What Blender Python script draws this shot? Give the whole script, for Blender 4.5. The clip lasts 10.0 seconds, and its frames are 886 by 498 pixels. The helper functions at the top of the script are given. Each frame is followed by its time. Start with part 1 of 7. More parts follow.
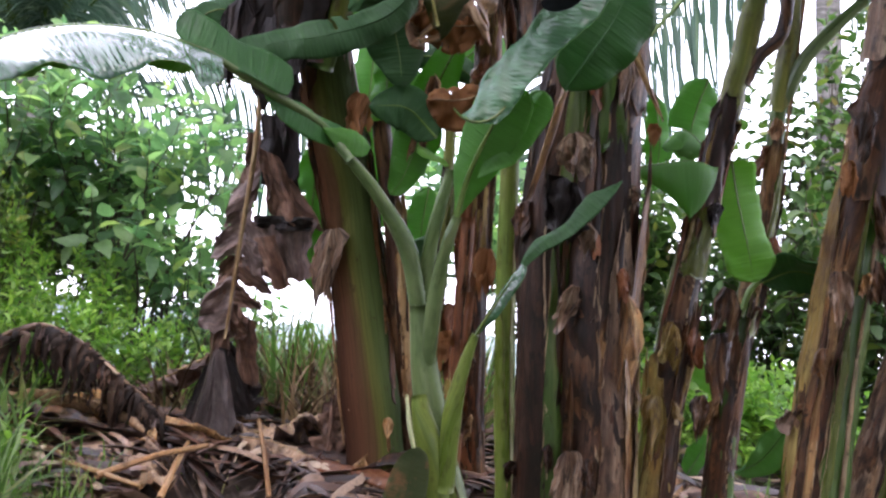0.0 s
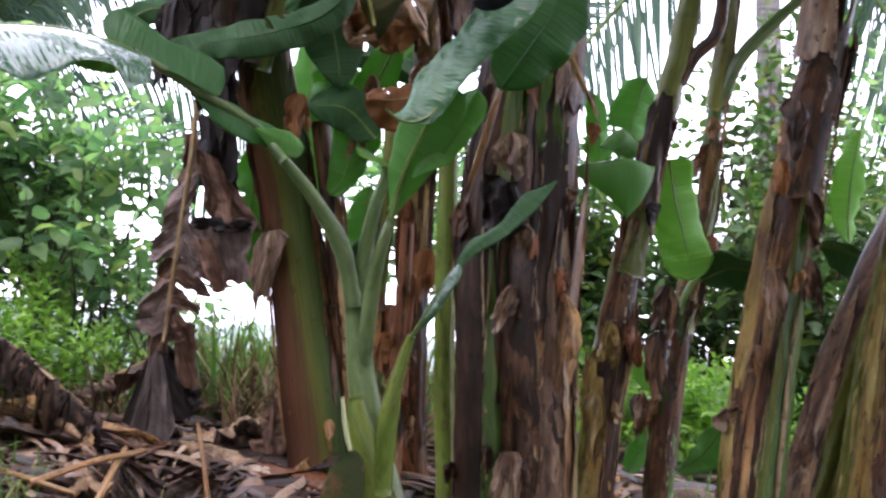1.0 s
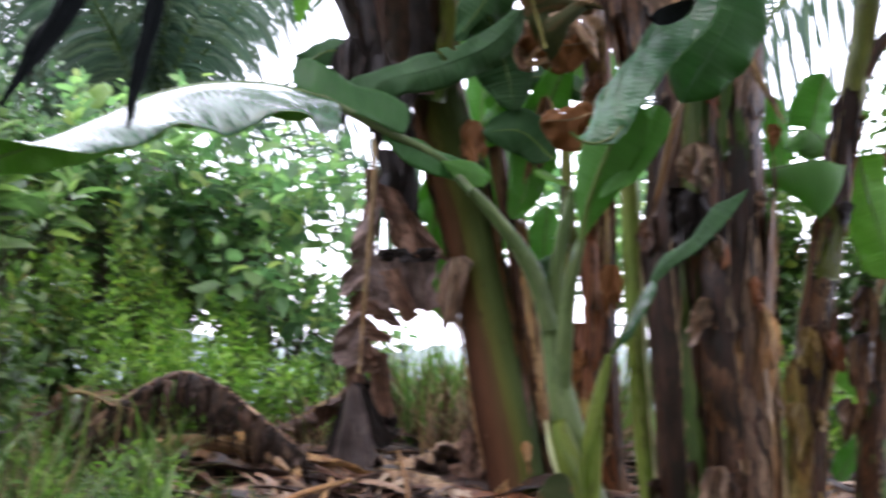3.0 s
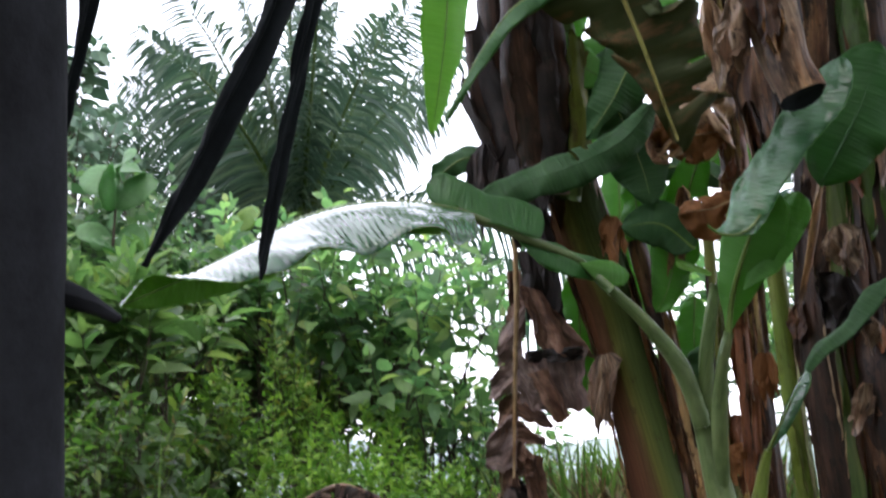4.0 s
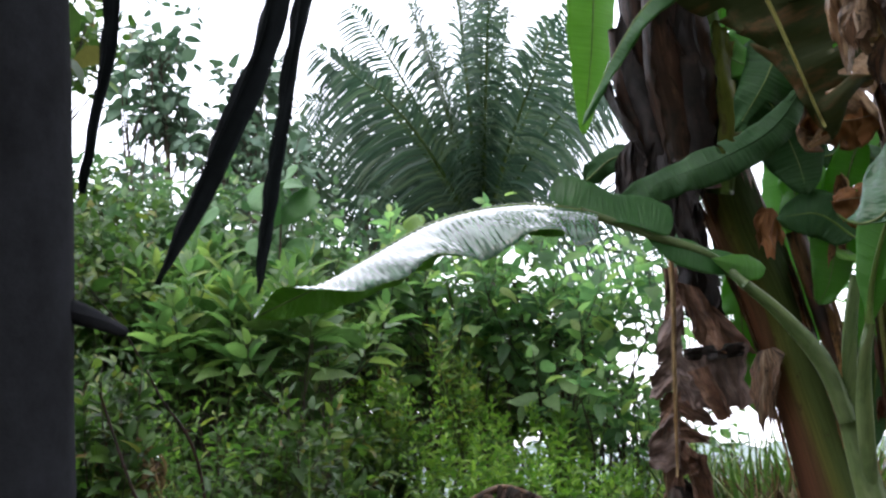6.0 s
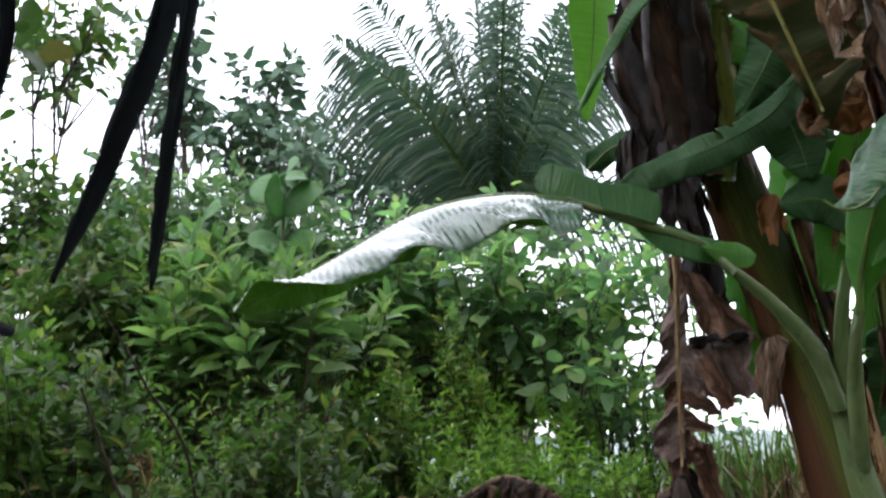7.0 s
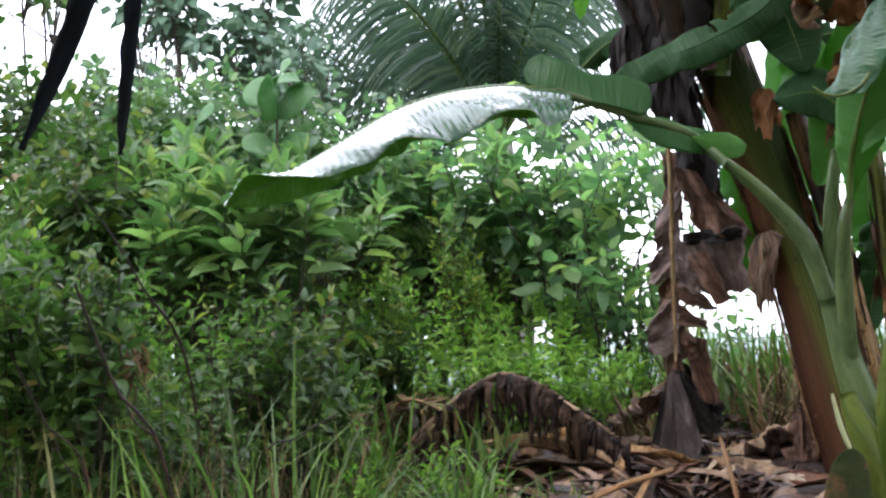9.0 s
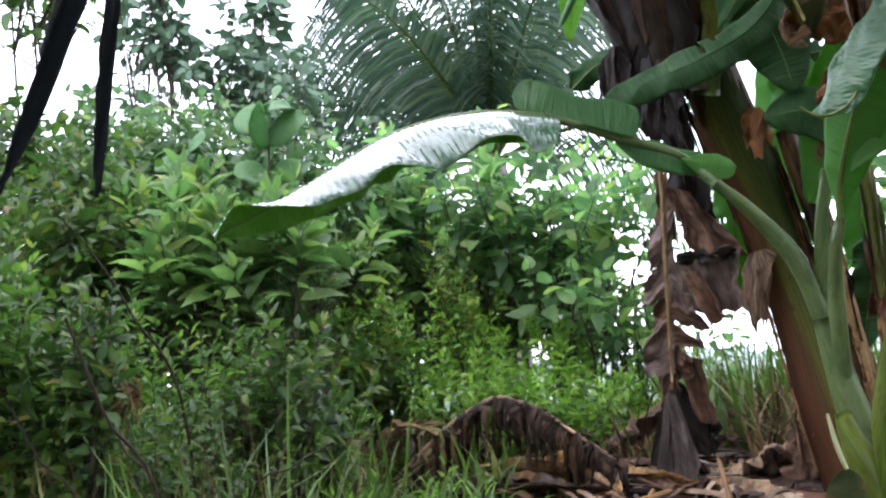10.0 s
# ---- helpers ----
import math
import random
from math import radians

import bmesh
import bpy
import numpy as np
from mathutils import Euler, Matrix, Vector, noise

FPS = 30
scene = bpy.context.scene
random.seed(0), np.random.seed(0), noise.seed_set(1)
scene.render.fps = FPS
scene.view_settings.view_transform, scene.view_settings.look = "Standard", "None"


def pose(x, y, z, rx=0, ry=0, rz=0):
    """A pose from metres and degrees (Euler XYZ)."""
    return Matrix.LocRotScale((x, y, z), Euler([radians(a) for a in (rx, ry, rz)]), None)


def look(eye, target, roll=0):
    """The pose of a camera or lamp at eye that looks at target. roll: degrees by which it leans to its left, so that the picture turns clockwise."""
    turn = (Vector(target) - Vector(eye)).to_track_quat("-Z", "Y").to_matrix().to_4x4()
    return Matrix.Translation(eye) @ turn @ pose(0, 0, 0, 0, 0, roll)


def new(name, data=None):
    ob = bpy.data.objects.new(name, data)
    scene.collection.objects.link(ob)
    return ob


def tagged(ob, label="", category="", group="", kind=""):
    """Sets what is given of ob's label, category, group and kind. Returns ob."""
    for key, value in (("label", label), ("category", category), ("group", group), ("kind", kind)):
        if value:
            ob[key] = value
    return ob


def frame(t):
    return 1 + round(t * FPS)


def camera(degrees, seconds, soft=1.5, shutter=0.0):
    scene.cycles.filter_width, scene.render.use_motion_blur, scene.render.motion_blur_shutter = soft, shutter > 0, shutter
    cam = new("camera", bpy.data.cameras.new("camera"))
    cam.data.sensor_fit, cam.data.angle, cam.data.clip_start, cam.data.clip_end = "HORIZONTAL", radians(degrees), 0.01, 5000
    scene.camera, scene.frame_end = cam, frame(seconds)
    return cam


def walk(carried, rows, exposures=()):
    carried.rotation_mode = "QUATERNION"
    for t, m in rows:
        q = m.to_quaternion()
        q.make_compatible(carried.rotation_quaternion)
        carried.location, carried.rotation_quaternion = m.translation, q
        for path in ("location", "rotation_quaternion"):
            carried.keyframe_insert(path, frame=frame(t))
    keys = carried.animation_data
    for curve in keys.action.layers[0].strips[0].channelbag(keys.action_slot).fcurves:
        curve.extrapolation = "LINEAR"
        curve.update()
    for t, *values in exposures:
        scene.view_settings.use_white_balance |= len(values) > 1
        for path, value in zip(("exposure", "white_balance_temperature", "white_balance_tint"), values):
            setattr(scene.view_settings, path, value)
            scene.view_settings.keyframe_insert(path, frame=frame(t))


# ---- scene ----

# ================= camera and walk =================
cam = camera(41.24, 10.0, soft=2.4, shutter=0.5)
ROWS = [
    (0, -0.0075, -0.0128, 1.3094, 92.346, -6.248, -0.660),
    (0.5, 0.0004, -0.0033, 1.3233, 92.662, -5.798, -1.532),
    (1, 0.0292, 0.0031, 1.3168, 92.575, -5.675, -3.067),
    (1.5, 0.0618, 0.0148, 1.3121, 92.671, -5.715, -4.354),
    (2, 0.0614, 0.0180, 1.3172, 92.701, -5.493, -4.156),
    (2.5, 0.0276, 0.0026, 1.3342, 92.749, -4.135, -1.289),
    (3, -0.0264, -0.0247, 1.3337, 92.760, -2.001, 5.330),
    (3.2, -0.0298, -0.0263, 1.3371, 92.775, -0.644, 8.223),
    (4.3, 0.0022, -0.0445, 1.3636, 98.188, 0.503, 13.468),
    (4.5, 0.0061, -0.0417, 1.3643, 98.048, -0.203, 13.656),
    (5, 0.0435, -0.0337, 1.3532, 98.069, 0.273, 13.644),
    (5.5, 0.0906, -0.0384, 1.3453, 97.827, -0.059, 19.550),
    (6.8, 0.2478, -0.0041, 1.3647, 97.617, 3.522, 24.065),
    (7, 0.2486, 0.0267, 1.3541, 97.308, 2.851, 23.974),
    (7.5, 0.2753, 0.0451, 1.3209, 94.723, 3.034, 25.647),
    (8, 0.2809, 0.0550, 1.3094, 93.502, 3.080, 25.412),
    (8.5, 0.2853, 0.0422, 1.3087, 92.986, 3.475, 25.092),
    (9, 0.2721, 0.0336, 1.3130, 92.951, 3.597, 24.120),
    (9.5, 0.2772, 0.0347, 1.3170, 93.903, 4.574, 24.030),
    (10, 0.2832, 0.0438, 1.3250, 93.962, 4.639, 24.031),
]
walk(cam, [(t, pose(x, y, z, rx, ry, rz)) for t, x, y, z, rx, ry, rz in ROWS],
     [(0.0, 0.62, 6230, 21), (1.5, 0.70, 6230, 21), (2.4, 0.90, 6230, 21), (3.2, 0.42, 6310, 17), (4.3, 0.16, 6430, 12), (5.5, 0.12, 6430, 12), (6.8, -0.10, 6500, 9), (7.5, 0.06, 6480, 10), (8.5, 0.32, 6370, 11), (10.0, 0.50, 6250, 12)])

# ================= world, sun, exposure =================
world = bpy.data.worlds.new("overcast_sky")
scene.world = world
world.use_nodes = True
wn, wl = world.node_tree.nodes, world.node_tree.links
wn.clear()
sky = wn.new("ShaderNodeTexSky")
sky.sky_type = "NISHITA"
sky.sun_disc = False
sky.sun_elevation, sky.sun_rotation = radians(62), radians(150)
sky.air_density, sky.dust_density = 1.0, 4.0
sky_part = wn.new("ShaderNodeMix")
sky_part.data_type = "RGBA"
sky_part.inputs[0].default_value = 0.035
sky_part.inputs[6].default_value = (1.0, 1.0, 1.12, 1)
sky_back = wn.new("ShaderNodeBackground")
sky_back.inputs[1].default_value = 3.2
sky_out = wn.new("ShaderNodeOutputWorld")
wl.new(sky.outputs[0], sky_part.inputs[7])
wl.new(sky_part.outputs[2], sky_back.inputs[0])
wl.new(sky_back.outputs[0], sky_out.inputs[0])

sun = new("sun", bpy.data.lights.new("sun", "SUN"))
sun.data.energy, sun.data.angle, sun.data.color = 0.6, radians(40), (1.0, 0.97, 0.92)
sun.matrix_world = look((-3, -5, 12), (0, 0, 0))



# ================= materials =================
def material(name):
    m = bpy.data.materials.new(name)
    m.use_nodes = True
    n, l = m.node_tree.nodes, m.node_tree.links
    return m, n, l, n["Principled BSDF"]


def ramp(n, l, source, stops):
    r = n.new("ShaderNodeValToRGB")
    el = r.color_ramp.elements
    while len(el) < len(stops):
        el.new(0.5)
    for e, (pos, col) in zip(el, stops):
        e.position, e.color = pos, (*col, 1)
    l.new(source, r.inputs[0])
    return r.outputs[0]


def noise_tex(n, l, vec, scale, detail=5.0, rough=0.6, stretch=None):
    if stretch:
        mp = n.new("ShaderNodeMapping")
        mp.inputs["Scale"].default_value = stretch
        l.new(vec, mp.inputs[0])
        vec = mp.outputs[0]
    t = n.new("ShaderNodeTexNoise")
    t.inputs["Scale"].default_value, t.inputs["Detail"].default_value, t.inputs["Roughness"].default_value = scale, detail, rough
    l.new(vec, t.inputs["Vector"])
    return t.outputs[0]


def mix(n, l, fac, a, b, kind="MIX"):
    x = n.new("ShaderNodeMix")
    x.data_type, x.blend_type = "RGBA", kind
    for sock, v in ((x.inputs[0], fac), (x.inputs[6], a), (x.inputs[7], b)):
        if isinstance(v, (int, float)):
            sock.default_value = v
        elif isinstance(v, tuple):
            sock.default_value = (*v, 1)
        else:
            l.new(v, sock)
    return x.outputs[2]


def bump(n, l, height, bsdf, strength, distance=0.004):
    b = n.new("ShaderNodeBump")
    b.inputs["Strength"].default_value, b.inputs["Distance"].default_value = strength, distance
    l.new(height, b.inputs["Height"])
    l.new(b.outputs[0], bsdf.inputs["Normal"])


def see_through(n, l, bsdf, colour, share):
    """Thin tissue: part of the light passes through the leaf."""
    tr, mx = n.new("ShaderNodeBsdfTranslucent"), n.new("ShaderNodeMixShader")
    mx.inputs[0].default_value = share
    if isinstance(colour, tuple):
        tr.inputs[0].default_value = (*colour, 1)
    else:
        l.new(colour, tr.inputs[0])
    l.new(bsdf.outputs[0], mx.inputs[1])
    l.new(tr.outputs[0], mx.inputs[2])
    l.new(mx.outputs[0], n["Material Output"].inputs[0])


def banana_leaf_mat(name, dark, light, rough, glow, share, veins=70.0, spots=0.0, relief=1.0, wet=0.0):
    """Cross veins run from the midrib to the edge; u of the UV goes along the leaf in metres, v across."""
    m, n, l, b = material(name)
    uv = n.new("ShaderNodeUVMap").outputs[0]
    geo = n.new("ShaderNodeTexCoord").outputs["Object"]
    rib = noise_tex(n, l, uv, 1.0, 3, 0.6, (veins, 1.5, 1))
    blot = noise_tex(n, l, geo, 7.0, 4)
    base = mix(n, l, ramp(n, l, rib, [(0.3, (0, 0, 0)), (0.7, (1, 1, 1))]), dark, light)
    base = mix(n, l, ramp(n, l, blot, [(0.35, (0, 0, 0)), (0.7, (0.55, 0.55, 0.55))]), base, tuple(0.75 * c for c in dark))
    if spots:
        sp = noise_tex(n, l, uv, 1.0, 6, 0.7, (9, 2.2, 1))
        base = mix(n, l, ramp(n, l, sp, [(0.60 - spots * 0.2, (0, 0, 0)), (0.68 - spots * 0.2, (1, 1, 1))]), base, (0.16, 0.085, 0.035))
    b.inputs["Specular IOR Level"].default_value = 0.5 if wet else 0.28
    l.new(base, b.inputs["Base Color"])
    l.new(ramp(n, l, blot, [(0.3, (rough * 0.7,) * 3), (0.75, (min(1, rough * 1.6),) * 3)]), b.inputs["Roughness"])
    b.inputs["Coat Weight"].default_value, b.inputs["Coat Roughness"].default_value, b.inputs["Coat IOR"].default_value = wet, 0.035, 1.6
    bump(n, l, rib, b, min(1.0, 0.8 * relief), 0.010 * relief)
    see_through(n, l, b, glow, share)
    return m


def streaky_mat(name, stops, blotch, amount, rough=0.75, around=14.0, along=1.6, bumpy=0.7, edge=0.5):
    """Fibrous sheath: streaks along the stem (v of the UV, metres), blotches of rot over them."""
    m, n, l, b = material(name)
    uv = n.new("ShaderNodeUVMap").outputs[0]
    info = n.new("ShaderNodeObjectInfo")
    off = n.new("ShaderNodeVectorMath")
    l.new(uv, off.inputs[0])
    rnd = n.new("ShaderNodeMath")
    rnd.operation = "MULTIPLY"
    rnd.inputs[1].default_value = 37.0
    l.new(info.outputs["Random"], rnd.inputs[0])
    l.new(rnd.outputs[0], off.inputs[1])
    vec = off.outputs[0]
    s1 = noise_tex(n, l, vec, 1.0, 6, 0.65, (around * 3.2, along, 1))
    s2 = noise_tex(n, l, vec, 1.0, 5, 0.6, (around, along * 2.2, 1))
    s3 = noise_tex(n, l, vec, 1.0, 6, 0.7, (17, 6, 1))
    warm = noise_tex(n, l, vec, 1.0, 4, 0.6, (24, 8, 1))
    both = n.new("ShaderNodeMath")
    both.operation = "ADD"
    half = n.new("ShaderNodeMath")
    half.operation = "MULTIPLY"
    half.inputs[1].default_value = 0.5
    l.new(s1, both.inputs[0])
    l.new(s2, both.inputs[1])
    l.new(both.outputs[0], half.inputs[0])
    s4 = noise_tex(n, l, vec, 1.0, 4, 0.7, (around * 26, along * 3.5, 1))
    spots = noise_tex(n, l, vec, 1.0, 4, 0.6, (52, 18, 1))
    sharp = n.new("ShaderNodeMapRange")
    sharp.inputs["From Min"].default_value, sharp.inputs["From Max"].default_value = 0.36, 0.64
    sharp.inputs["To Min"].default_value, sharp.inputs["To Max"].default_value = 0.25, 0.78
    l.new(half.outputs[0], sharp.inputs[0])
    base = ramp(n, l, sharp.outputs[0], stops)
    base = mix(n, l, ramp(n, l, s3, [(edge, (0, 0, 0)), (edge + 0.1, (amount,) * 3)]), base, blotch)
    base = mix(n, l, ramp(n, l, warm, [(0.48, (0, 0, 0)), (0.64, (0.4 * bumpy,) * 3)]), base, mix(n, l, 1.0, base, (1.25, 0.85, 0.62), "MULTIPLY"))
    base = mix(n, l, 0.5 * min(1, bumpy + 0.2), base, ramp(n, l, s4, [(0.34, (0.35, 0.32, 0.30)), (0.5, (0.9, 0.9, 0.9)), (0.68, (1.45, 1.42, 1.35))]), "MULTIPLY")
    base = mix(n, l, ramp(n, l, spots, [(0.58, (0, 0, 0)), (0.64, (0.85 * min(1, bumpy + 0.1),) * 3)]), base, tuple(0.5 * c for c in blotch))
    rot = noise_tex(n, l, vec, 1.0, 4, 0.65, (8, 2.4, 1))
    pale = noise_tex(n, l, vec, 1.0, 5, 0.7, (13, 3.6, 1))
    base = mix(n, l, ramp(n, l, rot, [(0.45, (0, 0, 0)), (0.62, (0.8 * min(1, bumpy + 0.2),) * 3)]), base, mix(n, l, 1.0, base, (0.50, 0.36, 0.30), "MULTIPLY"))
    base = mix(n, l, ramp(n, l, pale, [(0.54, (0, 0, 0)), (0.68, (0.7 * min(1, bumpy + 0.1),) * 3)]), base, mix(n, l, 1.0, base, (1.7, 1.45, 1.15), "MULTIPLY"))
    fleck = noise_tex(n, l, vec, 1.0, 5, 0.75, (95, 24, 1))
    base = mix(n, l, ramp(n, l, fleck, [(0.60, (0, 0, 0)), (0.66, (0.65 * min(1, bumpy),) * 3)]), base, mix(n, l, 1.0, base, (2.6, 2.4, 2.1), "MULTIPLY"))
    l.new(base, b.inputs["Base Color"])
    l.new(ramp(n, l, s2, [(0.3, (rough * 0.5,) * 3), (0.7, (rough * 0.9,) * 3)]), b.inputs["Roughness"])
    b.inputs["Specular IOR Level"].default_value = 0.25
    bump(n, l, s1, b, bumpy, 0.005)
    return m


def foliage_mat(name, stops, rough=0.38, glow=0.3, share=0.3):
    """Small leaves, each of its own shade."""
    m, n, l, b = material(name)
    isl = n.new("ShaderNodeNewGeometry").outputs["Random Per Island"]
    pos = n.new("ShaderNodeTexCoord").outputs["Object"]
    base = ramp(n, l, isl, stops)
    big = noise_tex(n, l, pos, 2.3, 3)
    base = mix(n, l, ramp(n, l, big, [(0.35, (0, 0, 0)), (0.7, (0.5, 0.5, 0.5))]), base, tuple(0.55 * c for c in stops[0][1]))
    fine = noise_tex(n, l, pos, 60.0, 3)
    base = mix(n, l, 0.35, base, ramp(n, l, fine, [(0.3, (0.45, 0.45, 0.45)), (0.7, (1, 1, 1))]), "MULTIPLY")
    l.new(base, b.inputs["Base Color"])
    b.inputs["Roughness"].default_value, b.inputs["Specular IOR Level"].default_value = rough, 0.42
    bump(n, l, fine, b, 0.25, 0.003)
    tint = mix(n, l, 1.0, base, (1.25 + glow, 1.5 + glow, 1.3), "MULTIPLY")
    see_through(n, l, b, tint, share * 0.85)
    return m


def island_mat(name, stops, rough=0.8, scale=45.0, share=0.0, gloss=0.25):
    """Dry bits, each of its own shade, with fibres and stains."""
    m, n, l, b = material(name)
    isl = n.new("ShaderNodeNewGeometry").outputs["Random Per Island"]
    pos = n.new("ShaderNodeTexCoord").outputs["Object"]
    base = ramp(n, l, isl, stops)
    fine = noise_tex(n, l, pos, scale, 6, 0.7)
    base = mix(n, l, 0.7, base, ramp(n, l, fine, [(0.3, (0.25, 0.24, 0.22)), (0.7, (1, 1, 1))]), "MULTIPLY")
    l.new(base, b.inputs["Base Color"])
    b.inputs["Roughness"].default_value, b.inputs["Specular IOR Level"].default_value = rough, gloss
    bump(n, l, fine, b, 0.5, 0.004)
    if share:
        see_through(n, l, b, base, share)
    return m


LEAF_TOP = banana_leaf_mat("banana_leaf_upper_side", (0.018, 0.080, 0.017), (0.032, 0.112, 0.023), 0.42, (0.12, 0.36, 0.04), 0.18)
LEAF_WET = banana_leaf_mat("banana_leaf_wet", (0.02, 0.085, 0.035), (0.05, 0.15, 0.06), 0.12, (0.12, 0.36, 0.04), 0.12, 52.0, 0.0, 1.6, 1.0)
LEAF_GLOSS = banana_leaf_mat("banana_leaf_glossy", (0.014, 0.085, 0.024), (0.030, 0.14, 0.038), 0.50, (0.12, 0.36, 0.04), 0.15, 60.0, 0.0, 1.0, 0.32)
LEAF_UNDER = banana_leaf_mat("banana_leaf_under_side", (0.065, 0.19, 0.035), (0.10, 0.26, 0.05), 0.45, (0.2, 0.5, 0.05), 0.38)
# paler copy of the leaf, part of the back-light put into its colour
LEAF_BRIGHT = banana_leaf_mat("banana_leaf_back_lit", (0.10, 0.25, 0.04), (0.17, 0.36, 0.06), 0.5, (0.3, 0.6, 0.06), 0.40)
# darker copy of the leaf, shade put into its colour
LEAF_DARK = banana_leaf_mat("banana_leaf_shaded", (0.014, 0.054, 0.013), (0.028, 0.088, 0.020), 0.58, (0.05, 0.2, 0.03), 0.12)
LEAF_SICK = banana_leaf_mat("banana_leaf_withering", (0.030, 0.050, 0.014), (0.066, 0.078, 0.025), 0.6, (0.13, 0.14, 0.035), 0.25, 26.0, 0.45)
LEAF_RUST = banana_leaf_mat("banana_leaf_rusty", (0.16, 0.065, 0.02), (0.30, 0.13, 0.04), 0.65, (0.35, 0.14, 0.04), 0.22, 60.0, 0.3)
RIB = streaky_mat("midrib_green", [(0.3, (0.08, 0.152, 0.032)), (0.7, (0.16, 0.248, 0.064))], (0.072, 0.096, 0.024), 0.3, 0.4, 20, 2, 0.3)
RIB_PALE = streaky_mat("petiole_waxy_green", [(0.3, (0.06708, 0.1161, 0.03784)), (0.7, (0.1333, 0.1849, 0.07224))], (0.0387, 0.0731, 0.02064), 0.4, 0.42, 9, 1.2, 0.25)
RIB_STRAW = streaky_mat("midrib_straw", [(0.3, (0.22, 0.15, 0.07)), (0.7, (0.42, 0.31, 0.16))], (0.12, 0.07, 0.03), 0.5, 0.7, 20, 2)
RIB_YELLOW = streaky_mat("midrib_yellow_green", [(0.3, (0.24, 0.25, 0.07)), (0.7, (0.40, 0.40, 0.13))], (0.14, 0.10, 0.03), 0.5, 0.5, 20, 2)
STEM_GREEN = streaky_mat("sheath_green", [(0.3, (0.022, 0.055, 0.010)), (0.55, (0.05, 0.095, 0.018)), (0.75, (0.10, 0.14, 0.035))], (0.025, 0.02, 0.009), 0.7, 0.45, 9, 0.9, 0.25, 0.58)
STEM_OLIVE = streaky_mat("sheath_olive", [(0.3, (0.055, 0.075, 0.013)), (0.55, (0.105, 0.125, 0.022)), (0.75, (0.18, 0.185, 0.045))], (0.045, 0.032, 0.013), 0.75, 0.45, 9, 0.8, 0.35, 0.55)
STEM_LIME = streaky_mat("sheath_lime_green", [(0.3, (0.0688, 0.1118, 0.01548)), (0.7, (0.1548, 0.2064, 0.0387))], (0.0516, 0.0387, 0.01204), 0.5, 0.45, 9, 0.8, 0.3, 0.60)
STEM_YELLOW = streaky_mat("sheath_yellowing", [(0.3, (0.12, 0.075, 0.020)), (0.5, (0.215, 0.155, 0.045)), (0.75, (0.36, 0.30, 0.11))], (0.06, 0.032, 0.014), 0.9, 0.55, 10, 1.2, 0.6, 0.53)
STEM_BROWN = streaky_mat("sheath_dry_brown", [(0.3, (0.022, 0.0095, 0.0045)), (0.5, (0.064, 0.029, 0.012)), (0.72, (0.17, 0.098, 0.046))], (0.011, 0.007, 0.004), 0.9, 0.6, 12, 1.3, 1.0, 0.5)
STEM_GREY = streaky_mat("sheath_dry_grey", [(0.3, (0.070, 0.042, 0.025)), (0.5, (0.155, 0.102, 0.064)), (0.72, (0.34, 0.26, 0.18))], (0.032, 0.019, 0.011), 0.85, 0.7, 12, 1.3, 0.9, 0.52)
STEM_RED = streaky_mat("sheath_red_brown", [(0.3, (0.0705, 0.0243, 0.00847)), (0.5, (0.141, 0.0519, 0.0185)), (0.75, (0.212, 0.0877, 0.037))], (0.0494, 0.0203, 0.0079), 0.6, 0.65, 11, 0.8, 0.5, 0.56)
STEM_DARK = streaky_mat("sheath_rotten_dark", [(0.3, (0.010, 0.006, 0.004)), (0.55, (0.030, 0.015, 0.009)), (0.75, (0.078, 0.044, 0.027))], (0.009, 0.007, 0.0045), 0.8, 0.6, 12, 1.3, 1.0)
STEM_TAN = streaky_mat("sheath_tan", [(0.3, (0.11, 0.055, 0.020)), (0.5, (0.24, 0.135, 0.052)), (0.75, (0.48, 0.33, 0.16))], (0.05, 0.027, 0.013), 0.85, 0.6, 11, 1.2, 0.8, 0.52)
DRY_LEAF = streaky_mat("dead_leaf_brown", [(0.3, (0.06, 0.032, 0.021)), (0.5, (0.12, 0.066, 0.043)), (0.72, (0.21, 0.125, 0.085))], (0.035, 0.02, 0.015), 0.8, 0.75, 6, 9, 0.35, 0.54)
DRY_GREY = streaky_mat("dead_leaf_grey_brown", [(0.3, (0.085, 0.06, 0.052)), (0.5, (0.145, 0.105, 0.092)), (0.72, (0.22, 0.165, 0.145))], (0.05, 0.034, 0.03), 0.7, 0.75, 6, 8, 0.35, 0.55)
DRY_BLACK = streaky_mat("dead_leaf_black", [(0.3, (0.0064, 0.0048, 0.0048)), (0.6, (0.0176, 0.0128, 0.0112)), (0.8, (0.04, 0.0288, 0.024))], (0.008, 0.0064, 0.0064), 0.8, 0.85, 8, 12, 0.8)
DRY_SLATE = streaky_mat("dead_leaf_slate", [(0.3, (0.03, 0.022, 0.02)), (0.5, (0.058, 0.044, 0.04)), (0.72, (0.11, 0.085, 0.078))], (0.02, 0.015, 0.013), 0.7, 0.65, 6, 5, 0.35, 0.55)
DRY_PALE = streaky_mat("dead_leaf_pale", [(0.3, (0.15, 0.092, 0.052)), (0.5, (0.30, 0.20, 0.118)), (0.75, (0.54, 0.40, 0.26))], (0.10, 0.058, 0.034), 0.75, 0.6, 8, 6, 0.6, 0.54)
STRAW = streaky_mat("straw_stalk", [(0.3, (0.20, 0.11, 0.045)), (0.6, (0.35, 0.215, 0.095)), (0.8, (0.50, 0.35, 0.18))], (0.2, 0.11, 0.05), 0.6, 0.6, 16, 2)
